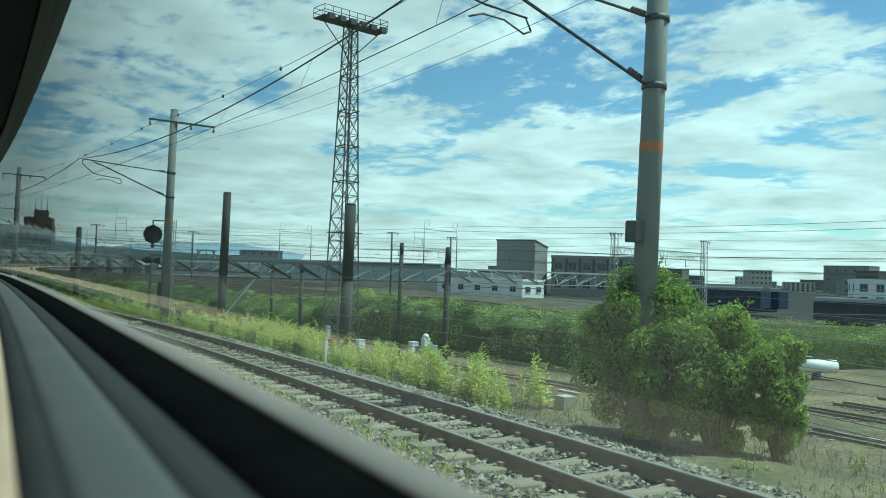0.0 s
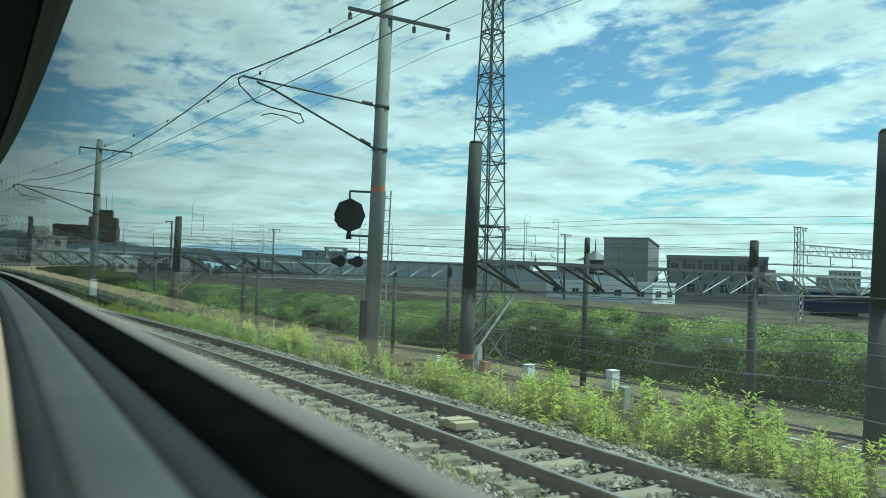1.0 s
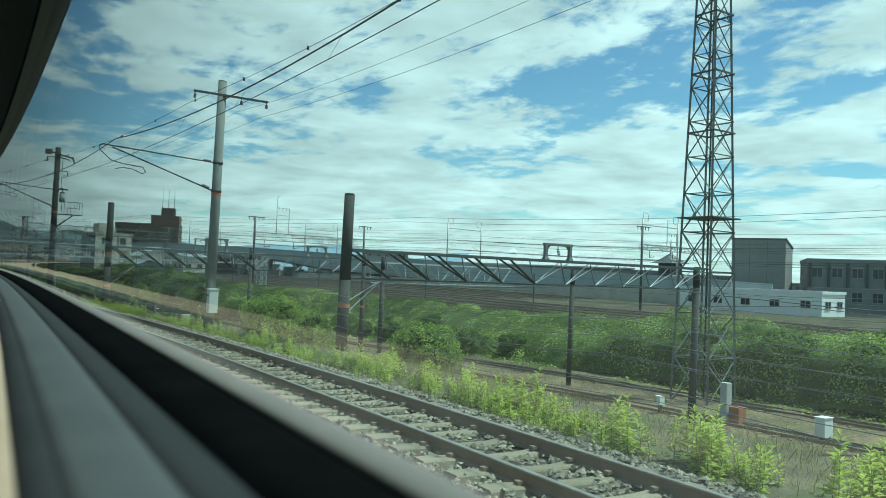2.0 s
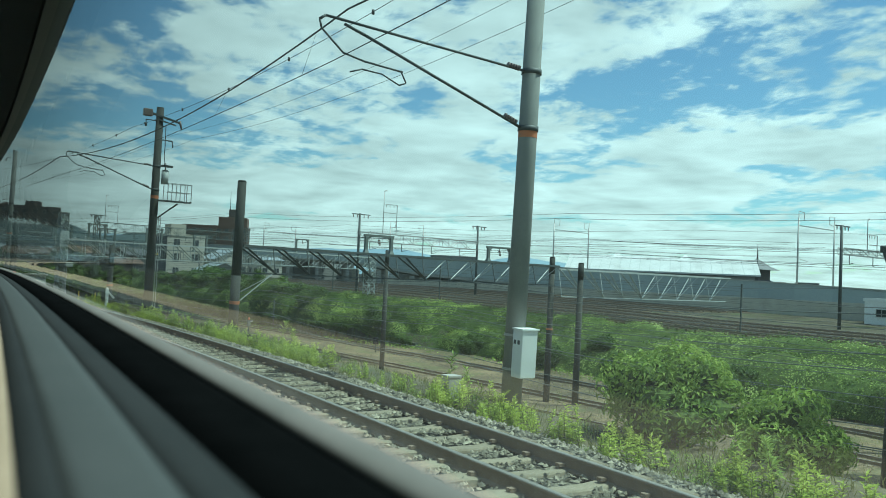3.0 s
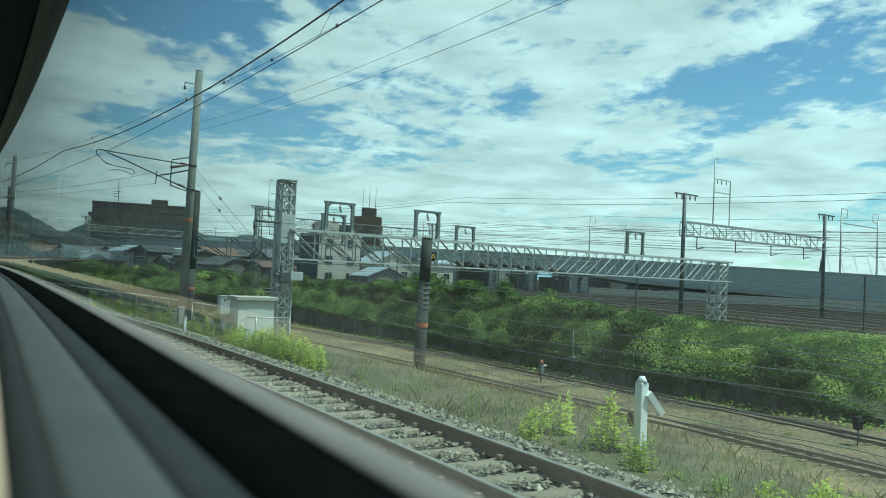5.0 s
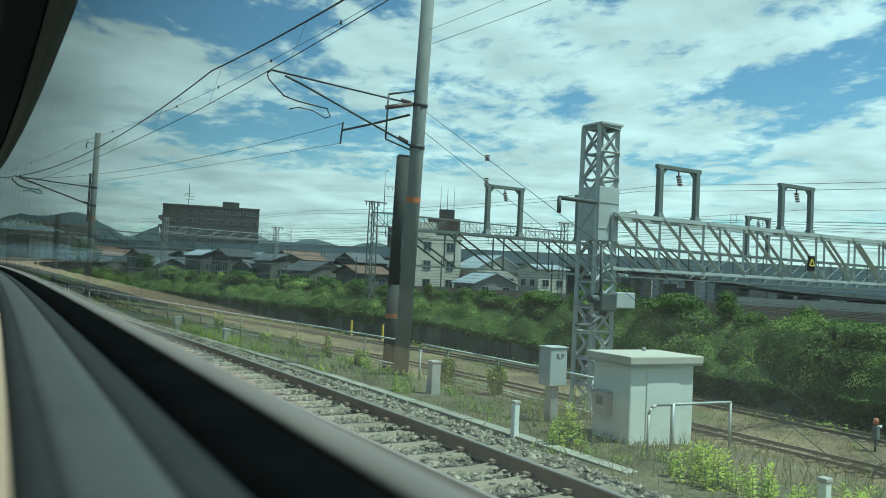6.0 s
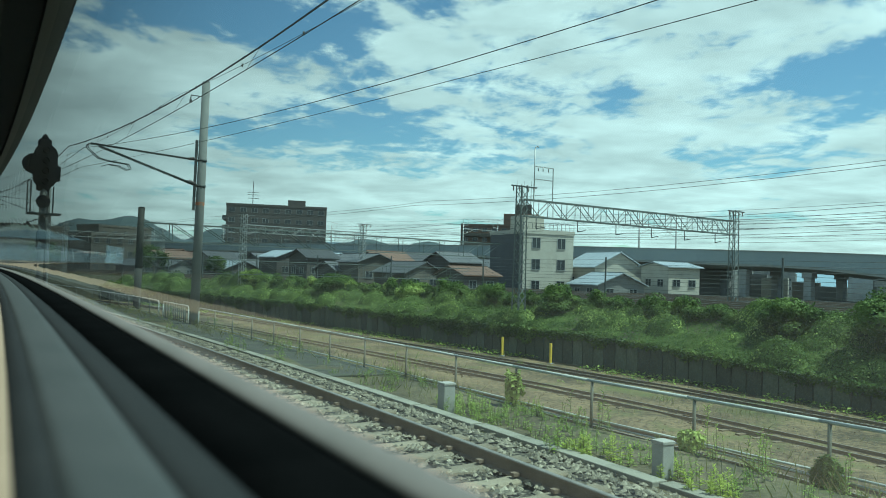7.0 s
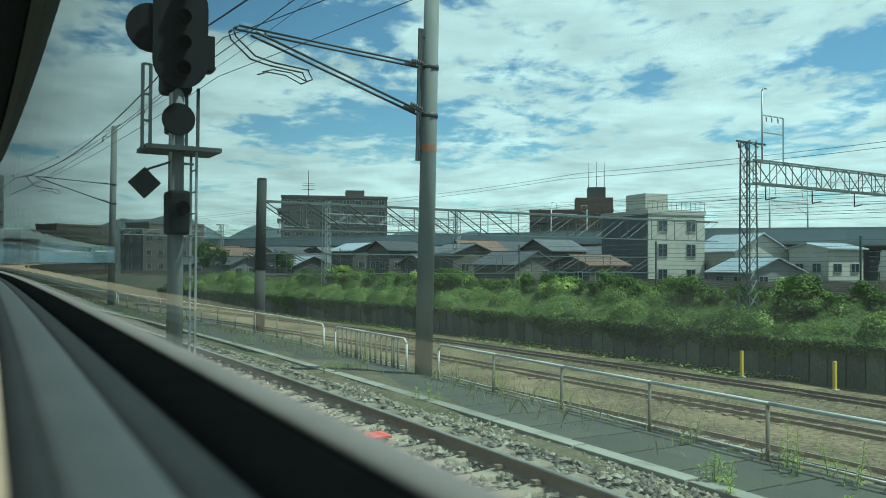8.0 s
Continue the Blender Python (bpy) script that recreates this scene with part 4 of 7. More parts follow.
stump(116.0, 13.2, -3.2, 2.96, "short dark gantry post wound with cable rings", 0.205, band=0.1, rings=True)
stump(133.68, 11.3, -1.0, 5.4, STUMP + " with hooped beam", 0.245, band=0.5)
stump(180.2, 10.4, -0.9, 5.1, STUMP + " by railing", 0.22)
stump(75.5, 36.0, -5.2, 2.4, "dark upright post behind the yard tracks", 0.17)
stump(102.8, 27.4, -5.0, 3.4, "dark upright post in the yard", 0.17)

BEAM = "lattice gantry beam across the yard tracks"
truss("gantry_beam", 36.3, 11.5, 25.6, 1.35, 2.15, "dark steel " + BEAM, STEEL_DK, brace=-0.3, s_end=38.2)
truss("gantry_beam", 38.2, 25.6, 40.0, 1.35, 2.15, "grey steel " + BEAM, STEEL_GR)
g_mid = truss("gantry_beam", 63.0, 12.0, 31.0, 1.5, 2.5, "dark steel " + BEAM, STEEL_DK, brace=0.3)
g_dark = truss("gantry_beam", 87.7, 10.3, 30.6, 1.55, 2.65, "dark steel " + BEAM, STEEL_DK, brace=0.4, s_end=91.0)
truss("gantry_beam", 90.5, 31.0, 46.5, 0.9, 2.5, "pale grey steel " + BEAM, STEEL_WH)
hoop(g_mid, 9.2, 0.0, 2.5, 3.2, 1.35)
hoop(g_dark, 6.4, 1.04, 2.65, 3.52, 1.35)
hoop(g_dark, 14.6, 2.37, 2.65, 3.45, 1.5)
g_white = truss("gantry_beam", 126.9, 13.2, 45.0, 2.15, 3.45, "pale painted steel beam with hoops across the yard", STEEL_WH, 0.8, 1.6, uprights=True)
for _x in (1.9, 6.8, 22.0):
    hoop(g_white, _x, 0.0, 3.45, 4.85, 1.35)
g_post = truss("gantry_beam", 133.6, 11.3, 40.0, 2.05, 3.15, "grey steel beam with hoops across the yard", HOOP, 0.6, 1.9, uprights=True, size=0.075)
for _x in (3.3, 7.2, 16.5):
    hoop(g_post, _x, 0.0, 3.15, 4.8, 1.35)
truss("gantry_beam", 180.2, 10.4, 38.0, 3.1, 4.2, "grey steel beam above the far yard", HOOP, 0.6, 1.9, uprights=True, size=0.06)
truss("gantry_beam", 186.0, 12.0, 40.0, 1.2, 2.2, "grey steel lower beam above the far yard", HOOP, 0.6, 2.2, uprights=True, size=0.05)


def lattice_mast(name, m, w0, w1, h, bay, label, category, material, group="", size=0.07, plate=None, top_plate=True):
    """A square lattice mast of four angles with crossed bars on each face."""
    p = thing(name, m, label, category, group)
    legs = [(-1, -1), (1, -1), (1, 1), (-1, 1)]
    wz = lambda z: (w0 + (w1 - w0) * z / h) / 2  # noqa: E731
    for a, b in legs:
        part("leg", angle_bar(B(), (a * wz(0), b * wz(0), -0.2), (a * wz(h), b * wz(h), h), size), material, p)
    z = 0.0
    while z < h - 0.05:
        zn = min(h, z + bay(z) if callable(bay) else z + bay)
        br = B()
        for (a, b), (c, e) in zip(legs, legs[1:] + legs[:1]):
            u, v = wz(z), wz(zn)
            angle_bar(br, (a * u, b * u, z), (c * v, e * v, zn), size * 0.5)
            angle_bar(br, (c * u, e * u, z), (a * v, b * v, zn), size * 0.5)
            angle_bar(br, (a * v, b * v, zn), (c * v, e * v, zn), size * 0.5)
        part("bracing", br, material, p)
        z = zn
    if plate:
        for z0, z1 in plate:
            part("plate", box(B(), -wz(z0) - .02, wz(z0) + .02, -wz(z0) - .02, wz(z0) + .02, z0, z1, 0.01), material, p)
    if top_plate:
        part("top_plate", box(B(), -wz(h) - .06, wz(h) + .06, -wz(h) - .06, wz(h) + .06, h, h + 0.05), material, p)
    return p


# the floodlight tower in the yard
tower = lattice_mast("floodlight_tower", at(68.3, 39.3, -5.3), 2.65, 1.0, 32.2, lambda z: 2.7 - 1.2 * z / 32.2, "tall tapered steel lattice floodlight tower with a platform on top", "floodlight tower", HOOP, size=0.13)
for z, w in ((11.0, 1.3),):
    part("ring_platform", box(B(), -w, w, -w, w, z, z + 0.08), STEEL_DK, tower)
_b = box(B(), -3.9, 3.9, -1.0, 1.0, 32.2, 32.32)
part("top_platform", _b, STEEL_DK, tower)
_b = B()
for _x in np.linspace(-3.9, 3.9, 9):
    for _y in (-1, 1):
        bar(_b, (_x, _y, 32.3), (_x, _y, 33.3), 0.05)
for _z in (32.8, 33.3):
    for _y in (-1, 1):
        bar(_b, (-3.9, _y, _z), (3.9, _y, _z), 0.05)
    for _x in (-3.9, 3.9):
        bar(_b, (_x, -1, _z), (_x, 1, _z), 0.05)
part("railing", _b, STEEL_DK, tower)
for _x in np.linspace(-3.2, 3.2, 6):
    part("floodlight", box(B(), _x - 0.35, _x + 0.35, -1.35, -0.9, 31.9, 32.5, 0.03), STEEL_DK, tower)
for _x in (-3.6, 3.6):
    part("prop", bar(B(), (_x, 0, 32.2), (0.5 * _x / 3.6, 0, 29.2), 0.08), STEEL_DK, tower)

part("cable_riser", tube(B(), (0.1, 0.1, 0), (0.1, 0.1, 32.2), 0.06, 0.06, 6), STEEL_DK, tower)
for _z in (16.2, 19.8, 23.4, 27.0):
    _w = (2.65 + (1.0 - 2.65) * _z / 32.2) / 2 + 0.06
    _b = B()
    for _p, _q in (((-_w, -_w), (_w, -_w)), ((_w, -_w), (_w, _w)), ((_w, _w), (-_w, _w)), ((-_w, _w), (-_w, -_w))):
        bar(_b, (*_p, _z), (*_q, _z), 0.09)
    part("ring", _b, STEEL_DK, tower)

# the pale lattice post of the hooped beam
white_post = lattice_mast("gantry_tower", at(126.9, 13.1, -1.9), 0.64, 0.58, 7.5, 0.62, "pale painted steel lattice tower with a sheet-clad middle", "gantry tower", STEEL_WH, size=0.11, plate=((4.7, 6.0),))
part("relay_box", box(B(), 0.12, 0.72, -0.58, -0.30, 3.10, 3.48, 0.02), STEEL_WH, white_post, "pale blue-grey relay box")
part("relay_case", box(B(), -0.36, 0.1, -0.58, -0.30, 3.02, 3.45, 0.03), STEEL_DK, white_post, "dark relay case")
for _z in (2.85, 3.3):
    part("drum", tube(B(), (-0.62, -0.45, _z), (-0.36, -0.45, _z), 0.10, 0.10, 12), STEEL_DK, white_post)
part("box_arm", pipe(B(), [(-0.95, -0.4, 2.55), (-0.35, -0.4, 2.55)], 0.03), STEEL_GR, white_post)
part("side_arm", pipe(B(), [(-0.4, -0.3, 5.6), (-1.6, -0.4, 5.6), (-1.6, -0.4, 5.25)], 0.05), STEEL_DK, white_post)
part("bent_tube", pipe(B(), [(0.4, -0.3, 5.4), (0.9, -0.3, 5.5), (1.1, -0.3, 5.2)], 0.03), STEEL_GR, white_post)
part("cable_pipe", pipe(B(), [(-0.3, -0.45, 4.6), (-0.3, -0.5, 2.9), (-0.7, -0.6, 2.7), (-1.2, -0.7, 2.7)], 0.04), STEEL_DK, white_post)
lattice_mast("gantry_tower", at(127.5, 45.0, -2.0), 0.9, 0.9, 5.4, 0.8, "pale painted steel lattice gantry leg beyond the yard", "gantry tower", STEEL_WH, size=0.09)


# ---------------------------------------------------------------- wires
def wire(name, sdz, r, label, category="wire", group="overhead wires", n=5, material=WIRE):
    sdz = np.asarray(sdz, float)
    v, f = wire_mesh(place(sdz[:, 0], sdz[:, 1], sdz[:, 2]), r, n)
    return tagged(raw(name, v, f, material), label, category, group)


def spans(knots, sag, step=1.0):
    """Points of a wire hung from (s, d, z) to (s, d, z) ... with a sag in each span."""
    out = []
    for (s0, d0, z0), (s1, d1, z1) in zip(knots, knots[1:]):
        n = max(3, int((s1 - s0) / step))
        for k in range(n):
            u = k / n
            out.append((s0 + (s1 - s0) * u, d0 + (d1 - d0) * u, z0 + (z1 - z0) * u - 4 * sag * u * (1 - u)))
    return out + [knots[-1]]


def centre(s):
    return float(rail_d(s)) + 0.567


def build_catenary():
    side = [0.2 if k % 2 else -0.15 for k in range(len(POLES))]
    mk = [(s, centre(s) + 0.35 + e, 6.3) for (s, d), e in zip(POLES, side)]
    ck = [(s, centre(s) + 0.10 + e, 5.35) for (s, d), e in zip(POLES, side)]
    m = wire("messenger_wire", spans(mk, 0.52), 0.017, "thick dark overhead messenger wire above the near track")
    wire("contact_wire", spans(ck, 0.02), 0.0085, "thin dark contact wire above the near track")
    ms, cs = np.array(spans(mk, 0.52)), np.array(spans(ck, 0.02))
    dropper = []
    for s in np.arange(-20, 230, 5.0):
        a = [s] + [np.interp(s, ms[:, 0], ms[:, k]) for k in (1, 2)]
        b = [s] + [np.interp(s, cs[:, 0], cs[:, k]) for k in (1, 2)]
        tube(bm := B(), place(*a), place(*b), 0.004, n=4)
        part("dropper", bm, WIRE, m)
    # feeders on the cross-arms; clamps along the upper one
    fk = [(s, d - 1.15, 8.05 if s < 100 else 8.9) for s, d in POLES]
    f = wire("feeder_wire", spans(fk, 0.22), 0.008, "thin feeder wire with small clamps between the poles")
    fs = np.array(spans(fk, 0.22))
    for s in np.arange(-22, 230, 5.0):
        a = [s] + [np.interp(s, fs[:, 0], fs[:, k]) for k in (1, 2)]
        p = place(*a)
        tube(bm := B(), p + (0, 0, 0.05), p - (0, 0, 0.06), 0.035, n=6)
        part("clamp", bm, WIRE, f)
    wire("feeder_wire", spans([(s, d + 1.8, 7.9) for s, d in POLES[:5]] + [(130.4, 10.2, 7.9)], 0.3), 0.006, "thin feeder wire on the outer cross-arm insulators")
    wire("feeder_wire", spans([(s, d + 0.75, 7.95) for s, d in POLES[:5]] + [(130.4, 10.0, 8.2)], 0.35), 0.005, "thin feeder wire on the cross-arm insulators")
    # the second pair that ends at the stayed pole
    wire("messenger_wire", spans([(134.0, 9.48, 6.19), (165.5, centre(165.5) + 0.75, 6.3), (199, centre(199) + 0.5, 6.3)], 0.4), 0.009, "second thin messenger wire ending at the stayed pole")
    wire("contact_wire", spans([(134.0, 9.42, 5.59), (165.5, centre(165.5) + 0.65, 5.5), (199, centre(199) + 0.3, 5.4)], 0.05), 0.007, "second thin contact wire ending at the stayed pole")
    wire("pole_stay", [(134.0, 9.48, 6.22), (134.0, 9.42, 5.57)], 0.028, "short dark yoke bar between two wires")
    wire("pole_stay", [(134.0, 9.47, 5.98), (132.6, 9.7, 6.0), (130.9, 9.95, 6.05)], 0.035, "dark tie rod holding two wires to the pole")
    for z in (6.3, 5.75):
        end = np.array((117.5, 12.2, z - 8.1))
        top = np.array((130.7, 10.05, z))
        st = wire("pole_stay", [tuple(top), tuple(top + (end - top) * 0.5), tuple(end)], 0.007, "thin slanting stay wire of the pole", "stay wire")
        p = np.array(place(*(top + (end - top) * 0.205)))
        for k in range(3):
            tube(bm := B(), p + (0, 0, 0.05 * k - 0.05), p + (0, 0, 0.05 * k - 0.02), 0.06, 0.05, 8)
            part("insulator", bm, INSULATOR, st)


build_catenary()


def build_yard_cables():
    """Slack cables strung along the yard from post to post."""
    rng = random.Random(9)
    for d, z in ((11.7, 0.95), (11.7, 0.35), (11.7, -0.15), (12.0, 1.6), (13.0, -0.7), (18.0, 1.2), (24.8, 0.6), (25.6, -0.4), (25.9, 1.6), (25.4, -1.6), (30.6, 1.9), (31.0, 0.7), (35.5, 1.2), (35.5, -0.2), (11.8, 0.65), (11.6, -0.45), (25.2, 0.1), (30.8, -0.6), (30.8, -1.5), (35.3, -1.4)):
        kn = [(s, d + rng.uniform(-0.15, 0.15) + (0 if s < 88 else -0.8), z + rng.uniform(-0.12, 0.12)) for s in (-10, 10, 26.1, 36.3, 50, 63, 75, 87.7, 101, 114.6)]
        wire("signal_cable", spans(kn, 0.18, 2.0), 0.009 if d < 20 else 0.010, "slack grey signal cable strung along the yard posts", "cable", "yard cables", 5, CABLE)
    for k, s in enumerate((16.0, 20.5, 23.0, 28.5, 31.5, 34.0)):
        w = thing("line_insulator", at(s, 11.7, 0.75 - 0.1 * (k % 3)), "small pale ribbed insulator hanging on a cable", "insulator", "line insulators")
        bm = B()
        for j in range(4):
            tube(bm, (0, 0.05 * j, 0), (0, 0.05 * j + 0.025, 0), 0.045, 0.035, 10)
        part("discs", bm, STEEL_GR, w)


build_yard_cables()


def build_upper_wires():
    ks = np.arange(-30, 400, 45.0)
    for d, z in ((50.5, 5.0), (50.7, 6.0), (55.2, 5.0), (55.0, 6.1), (60, 5.1), (60.2, 6.2), (65, 5.0), (64.8, 6.2), (46.5, 7.6), (66.5, 8.0), (69, 7.2), (48.5, 8.2)):
        off = lambda s: -float(ramp(s, 108, 130, 0.0, 5.6))  # noqa: E731
        kn = [(float(s), d + off(s), z + float(upper_z(s)) + 1.0) for s in ks]
        wire("upper_line_wire", spans(kn, 0.4, 5.0), 0.014, "dark overhead wire above the upper tracks", "wire", "upper overhead wires", 4)
    for d, z in ((105.5, 9.4), (106, 10.6), (112.5, 9.4), (112, 10.7), (103.5, 12.2), (114.5, 12.4), (104, 11.2)):
        kn = [(float(s), d, z + float(np.interp(s, [95, 190, 225, 300], [-4.6, -0.5, 0.55, 1.2]))) for s in np.arange(113, 420, 34.0)]
        wire("upper_line_wire", spans(kn, 0.3, 6.0), 0.015, "dark overhead wire above the viaduct", "wire", "upper overhead wires", 4)


build_upper_wires()


def crest_cables():
    """Cables on low posts along the near edge of the upper tracks."""
    post = mesh_of("cable_post", box(B(), -0.05, 0.05, -0.05, 0.05, -0.4, 3.8, 0.01), STEEL_DK)
    rack = thing("cable_rack", Matrix(), "row of low dark posts carrying cables along the upper tracks", "cable rack")
    for s in np.arange(92, 330, 14.0):
        link("cable_post", post, rack).matrix_world = at(s, float(toe_d(s)) + 8.3, float(upper_z(s)))
    for z in (0.3, 0.62, 0.9, 1.2, 1.42, 1.75, 2.05, 2.35, 2.62, 2.9, 3.25, 3.6):
        kn = [(float(s), float(toe_d(s)) + 8.24, float(upper_z(s)) + z) for s in np.arange(92, 330, 14.0)]
        wire("track_cable", spans(kn, 0.06, 3.5), 0.013, "grey cable strung along the upper tracks", "cable", "upper track cables", 4, CABLE)


crest_cables()


# ---------------------------------------------------------------- viaduct
VIA_LEN = np.arange(100, 422, 4.0)


def via_z(s):
    """The viaduct climbs along the line."""
    return np.interp(s, [95, 190, 225, 300], [-4.6, -0.5, 0.55, 1.2])


def via_lift(s):
    """The deck grows thinner where it stands free on its columns."""
    return ramp(s, 168, 192, 0.0, 1.5)


def tilt(v, lift=0.0):
    """Lift a swept run of the viaduct by its climb."""
    v = np.array(v)
    v[:, 2] += np.repeat(via_z(VIA_LEN) + lift * via_lift(VIA_LEN), len(v) // len(VIA_LEN))
    return v


def build_viaduct():
    v = thing("viaduct", Matrix(), "long blue-grey panelled railway viaduct on concrete columns", "viaduct")
    s0, s1 = 100, 420
    deck, fdeck = sweep([(103.0, 3.0), (103.0, 3.9), (115.5, 3.9), (115.5, 3.0), (113, 2.4), (105.5, 2.4)], s0, s1, 4.0)
    raw("deck", tilt(deck, 1.0), fdeck, VIA_CONC, v)
    far, ff = sweep([(115.2, 3.9), (115.2, 6.6), (115.45, 6.6), (115.45, 3.9)], s0, s1, 4.0)
    raw("far_parapet", tilt(far), ff, VIADUCT, v)
    cap, fc = sweep([(102.75, 6.70), (102.75, 6.82), (103.2, 6.82), (103.2, 6.70)], s0, s1, 4.0)
    raw("coping", tilt(cap), fc, VIA_CONC, v)
    pm = mesh_of("parapet_panel", box(B(), -0.10, 0.10, -1.93, 1.93, -1.88, 1.4, 0.02), VIADUCT)
    cm = B()
    box(cm, -0.55, 0.55, -0.55, 0.55, -7.0, 2.4, 0.05)
    box(cm, -0.75, 0.75, -0.75, 0.75, 1.7, 2.5, 0.05)
    cm = mesh_of("column", cm, VIA_CONC)
    for k in range(int((s1 - s0) / 4)):
        s = s0 + 2 + 4 * k
        ob = link("parapet_panel", pm, v)
        low = 3.42 + float(via_lift(s)) * 0.9
        rise = math.degrees(math.atan(float(via_z(s + 2) - via_z(s - 2)) / 4))
        ob.matrix_world = at(s, 103.0, 6.72 + float(via_z(s))) @ pose(0, 0, 0, rise) @ Matrix.Diagonal((1, 1.40, (6.72 - low) / 3.28, 1)) @ pose(0, 0, -1.4)
        if k % 2 == 0:
            for d in (104.5, 113.5):
                ob = link("column", cm, v)
                ob.matrix_world = at(s, d, float(via_z(s) + via_lift(s)))
    # wall below, along the upper tracks
    w = thing("boundary_wall", Matrix(), "long cream concrete boundary wall below the viaduct", "wall")
    lo, fl = sweep([(96.6, -2.2), (96.6, 0.75), (96.9, 0.75), (96.9, -2.2)], 100, 176, 3.0)
    raw("wall_body", lo, fl, CREAM, w)
    bw = thing("boundary_wall", Matrix(), "pale rendered walls of yards seen between the columns", "wall")
    for k, s in enumerate(np.arange(164, 276, 3.5)):
        top, back = 1.6 + 0.55 * (k * 5 % 4), 119.0 + 1.5 * (k % 2)
        lo, fl = sweep([(back, -2.2), (back, top), (back + 0.3, top), (back + 0.3, -2.2)], s - 0.1, s + 3.55, 1.8)
        raw("wall_body", lo, fl, (CREAM, GREY_WALL, WHITE, GREY_WALL, TAN_WALL)[k % 5], bw)
    # masts on the deck
    for s in (112, 145.7, 179.5, 213, 247, 281, 315, 350):
        b = 3.9 + float(via_z(s))
        p = thing("viaduct_mast", at(s, 103.6, b), "grey steel mast pair with hoops on the viaduct", "catenary mast", "viaduct masts")
        for x in (0.0, 10.6):
            part("mast", tube(B(), (x, 0, 0), (x, 0, 12.1 - b), 0.15, 0.11, 8), STEEL_GR, p)
            hp = B()
            sx = 1 if x == 0 else -1
            pipe(hp, [(x, 0, 12.1 - b), (x, 0, 13.0 - b), (x + sx * 1.6, 0, 12.9 - b), (x + sx * 1.5, 0, 11.8 - b), (x, 0, 11.6 - b)], 0.045, 6)
            part("hoop", hp, STEEL_GR, p)
            part("bracket", pipe(B(), [(x, 0, 6.4), (x + sx * 2.8, 0, 6.1), (x, 0, 5.2)], 0.04, 6), STEEL_GR, p)
        part("cross_beam", bar(B(), (0, 0, 11.0 - b), (10.6, 0, 11.0 - b), 0.13), STEEL_GR, p)


build_viaduct()


# ---------------------------------------------------------------- upper portals
def portal(s, d0, d1, base, post_h, b0, b1, label, lattice=False, material=STEEL_GR, antenna=None):
    p = thing("catenary_portal", at(s, d0, base), label, "catenary portal", "catenary portals")
    W_ = d1 - d0
    for x in (0.0, W_):
        if lattice:
            w = 0.36
            lg = B()
            for a, b in ((-w, -w), (w, -w), (w, w), (-w, w)):
                angle_bar(lg, (x + a, b, -0.3), (x + a * 0.8, b * 0.8, post_h), 0.09)
            part("post", lg, material, p)
            z = 0.0
            while z < post_h - 0.3:
                br = B()
                for (a, b), (c, e) in zip(((-w, -w), (w, -w), (w, w), (-w, w)), ((w, -w), (w, w), (-w, w), (-w, -w))):
                    angle_bar(br, (x + a, b, z), (x + c * 0.9, e * 0.9, min(z + 0.75, post_h)), 0.05)
                part("bracing", br, material, p)
                z += 0.75
        else:
            part("post", tube(B(), (x, 0, -0.3), (x, 0, post_h), 0.17, 0.13, 10), STEEL_DK, p)
        part("cross_arm", bar(B(), (x - 1.1, 0, post_h - 0.1), (x + 1.5, 0, post_h - 0.1), 0.10), STEEL_DK, p)
        for q in (-0.9, -0.3, 0.6, 1.2):
            part("insulator", tube(B(), (x + q, 0, post_h - 0.15), (x + q, 0, post_h - 0.5), 0.06, 0.04, 8), INSULATOR, p)
    n = int(W_ / 1.5)
    for y in (-0.3, 0.3):
        for z in (b0, b1):
            part("chord", bar(B(), (0, y, z), (W_, y, z), 0.09), material, p)
    for k in range(n):
        xa, xb = W_ * k / n, W_ * (k + 1) / n
        br = B()
        for y in (-0.3, 0.3):
            angle_bar(br, (xa, y, b0 if k % 2 else b1), (xb, y, b1 if k % 2 else b0), 0.06)
            angle_bar(br, (xa, y, b0), (xa, y, b1), 0.05)
        part("slanting_bar", br, material, p)
        if k % 3 == 1:
            part("drop_arm", pipe(B(), [(xa, 0, b0), (xa, 0, b0 - 0.9), (xa + 0.9, 0, b0 - 0.75)], 0.04, 6), STEEL_DK, p)
    if antenna:
        x, h = antenna
        part("hooked_mast", pipe(B(), [(x, 0, b1), (x, 0, h), (x + 0.15, 0, h + 0.2), (x + 0.4, 0, h + 0.15)], 0.045, 6), STEEL_GR, p)
        fr = B()
        for z in (h - 1.4, h - 2.4):
            bar(fr, (x, 0, z), (x + 2.0, 0, z), 0.06)
        bar(fr, (x + 2.0, 0, b1), (x + 2.0, 0, h - 1.4), 0.06)
        for q in (0.4, 0.9, 1.5):
            tube(fr, (x + q, 0, h - 1.4), (x + q, 0, h - 1.75), 0.05, 0.03, 8)
        part("insulator_frame", fr, STEEL_GR, p)
    return p


portal(131.0, 46.2, 65.2, -1.2, 9.7, 6.6, 7.6, "dark steel catenary portal above the upper tracks", antenna=(3.4, 12.5))
portal(178.4, 38.6, 66.0, -0.6, 9.4, 7.0, 8.3, "grey lattice catenary portal above the upper tracks", True, HOOP, antenna=(1.2, 12.4))
portal(62.0, 74.0, 94.0, -1.8, 9.4, 6.6, 7.6, "grey lattice catenary portal beyond the yard", True)
portal(96.0, 74.0, 88.0, -1.8, 10.2, 7.4, 8.0, "grey steel catenary portal before low sheds", antenna=(5.0, 11.0))
portal(230.0, 42.0, 62.0, -0.6, 9.4, 7.0, 8.0, "grey lattice catenary portal far along the upper tracks", True)
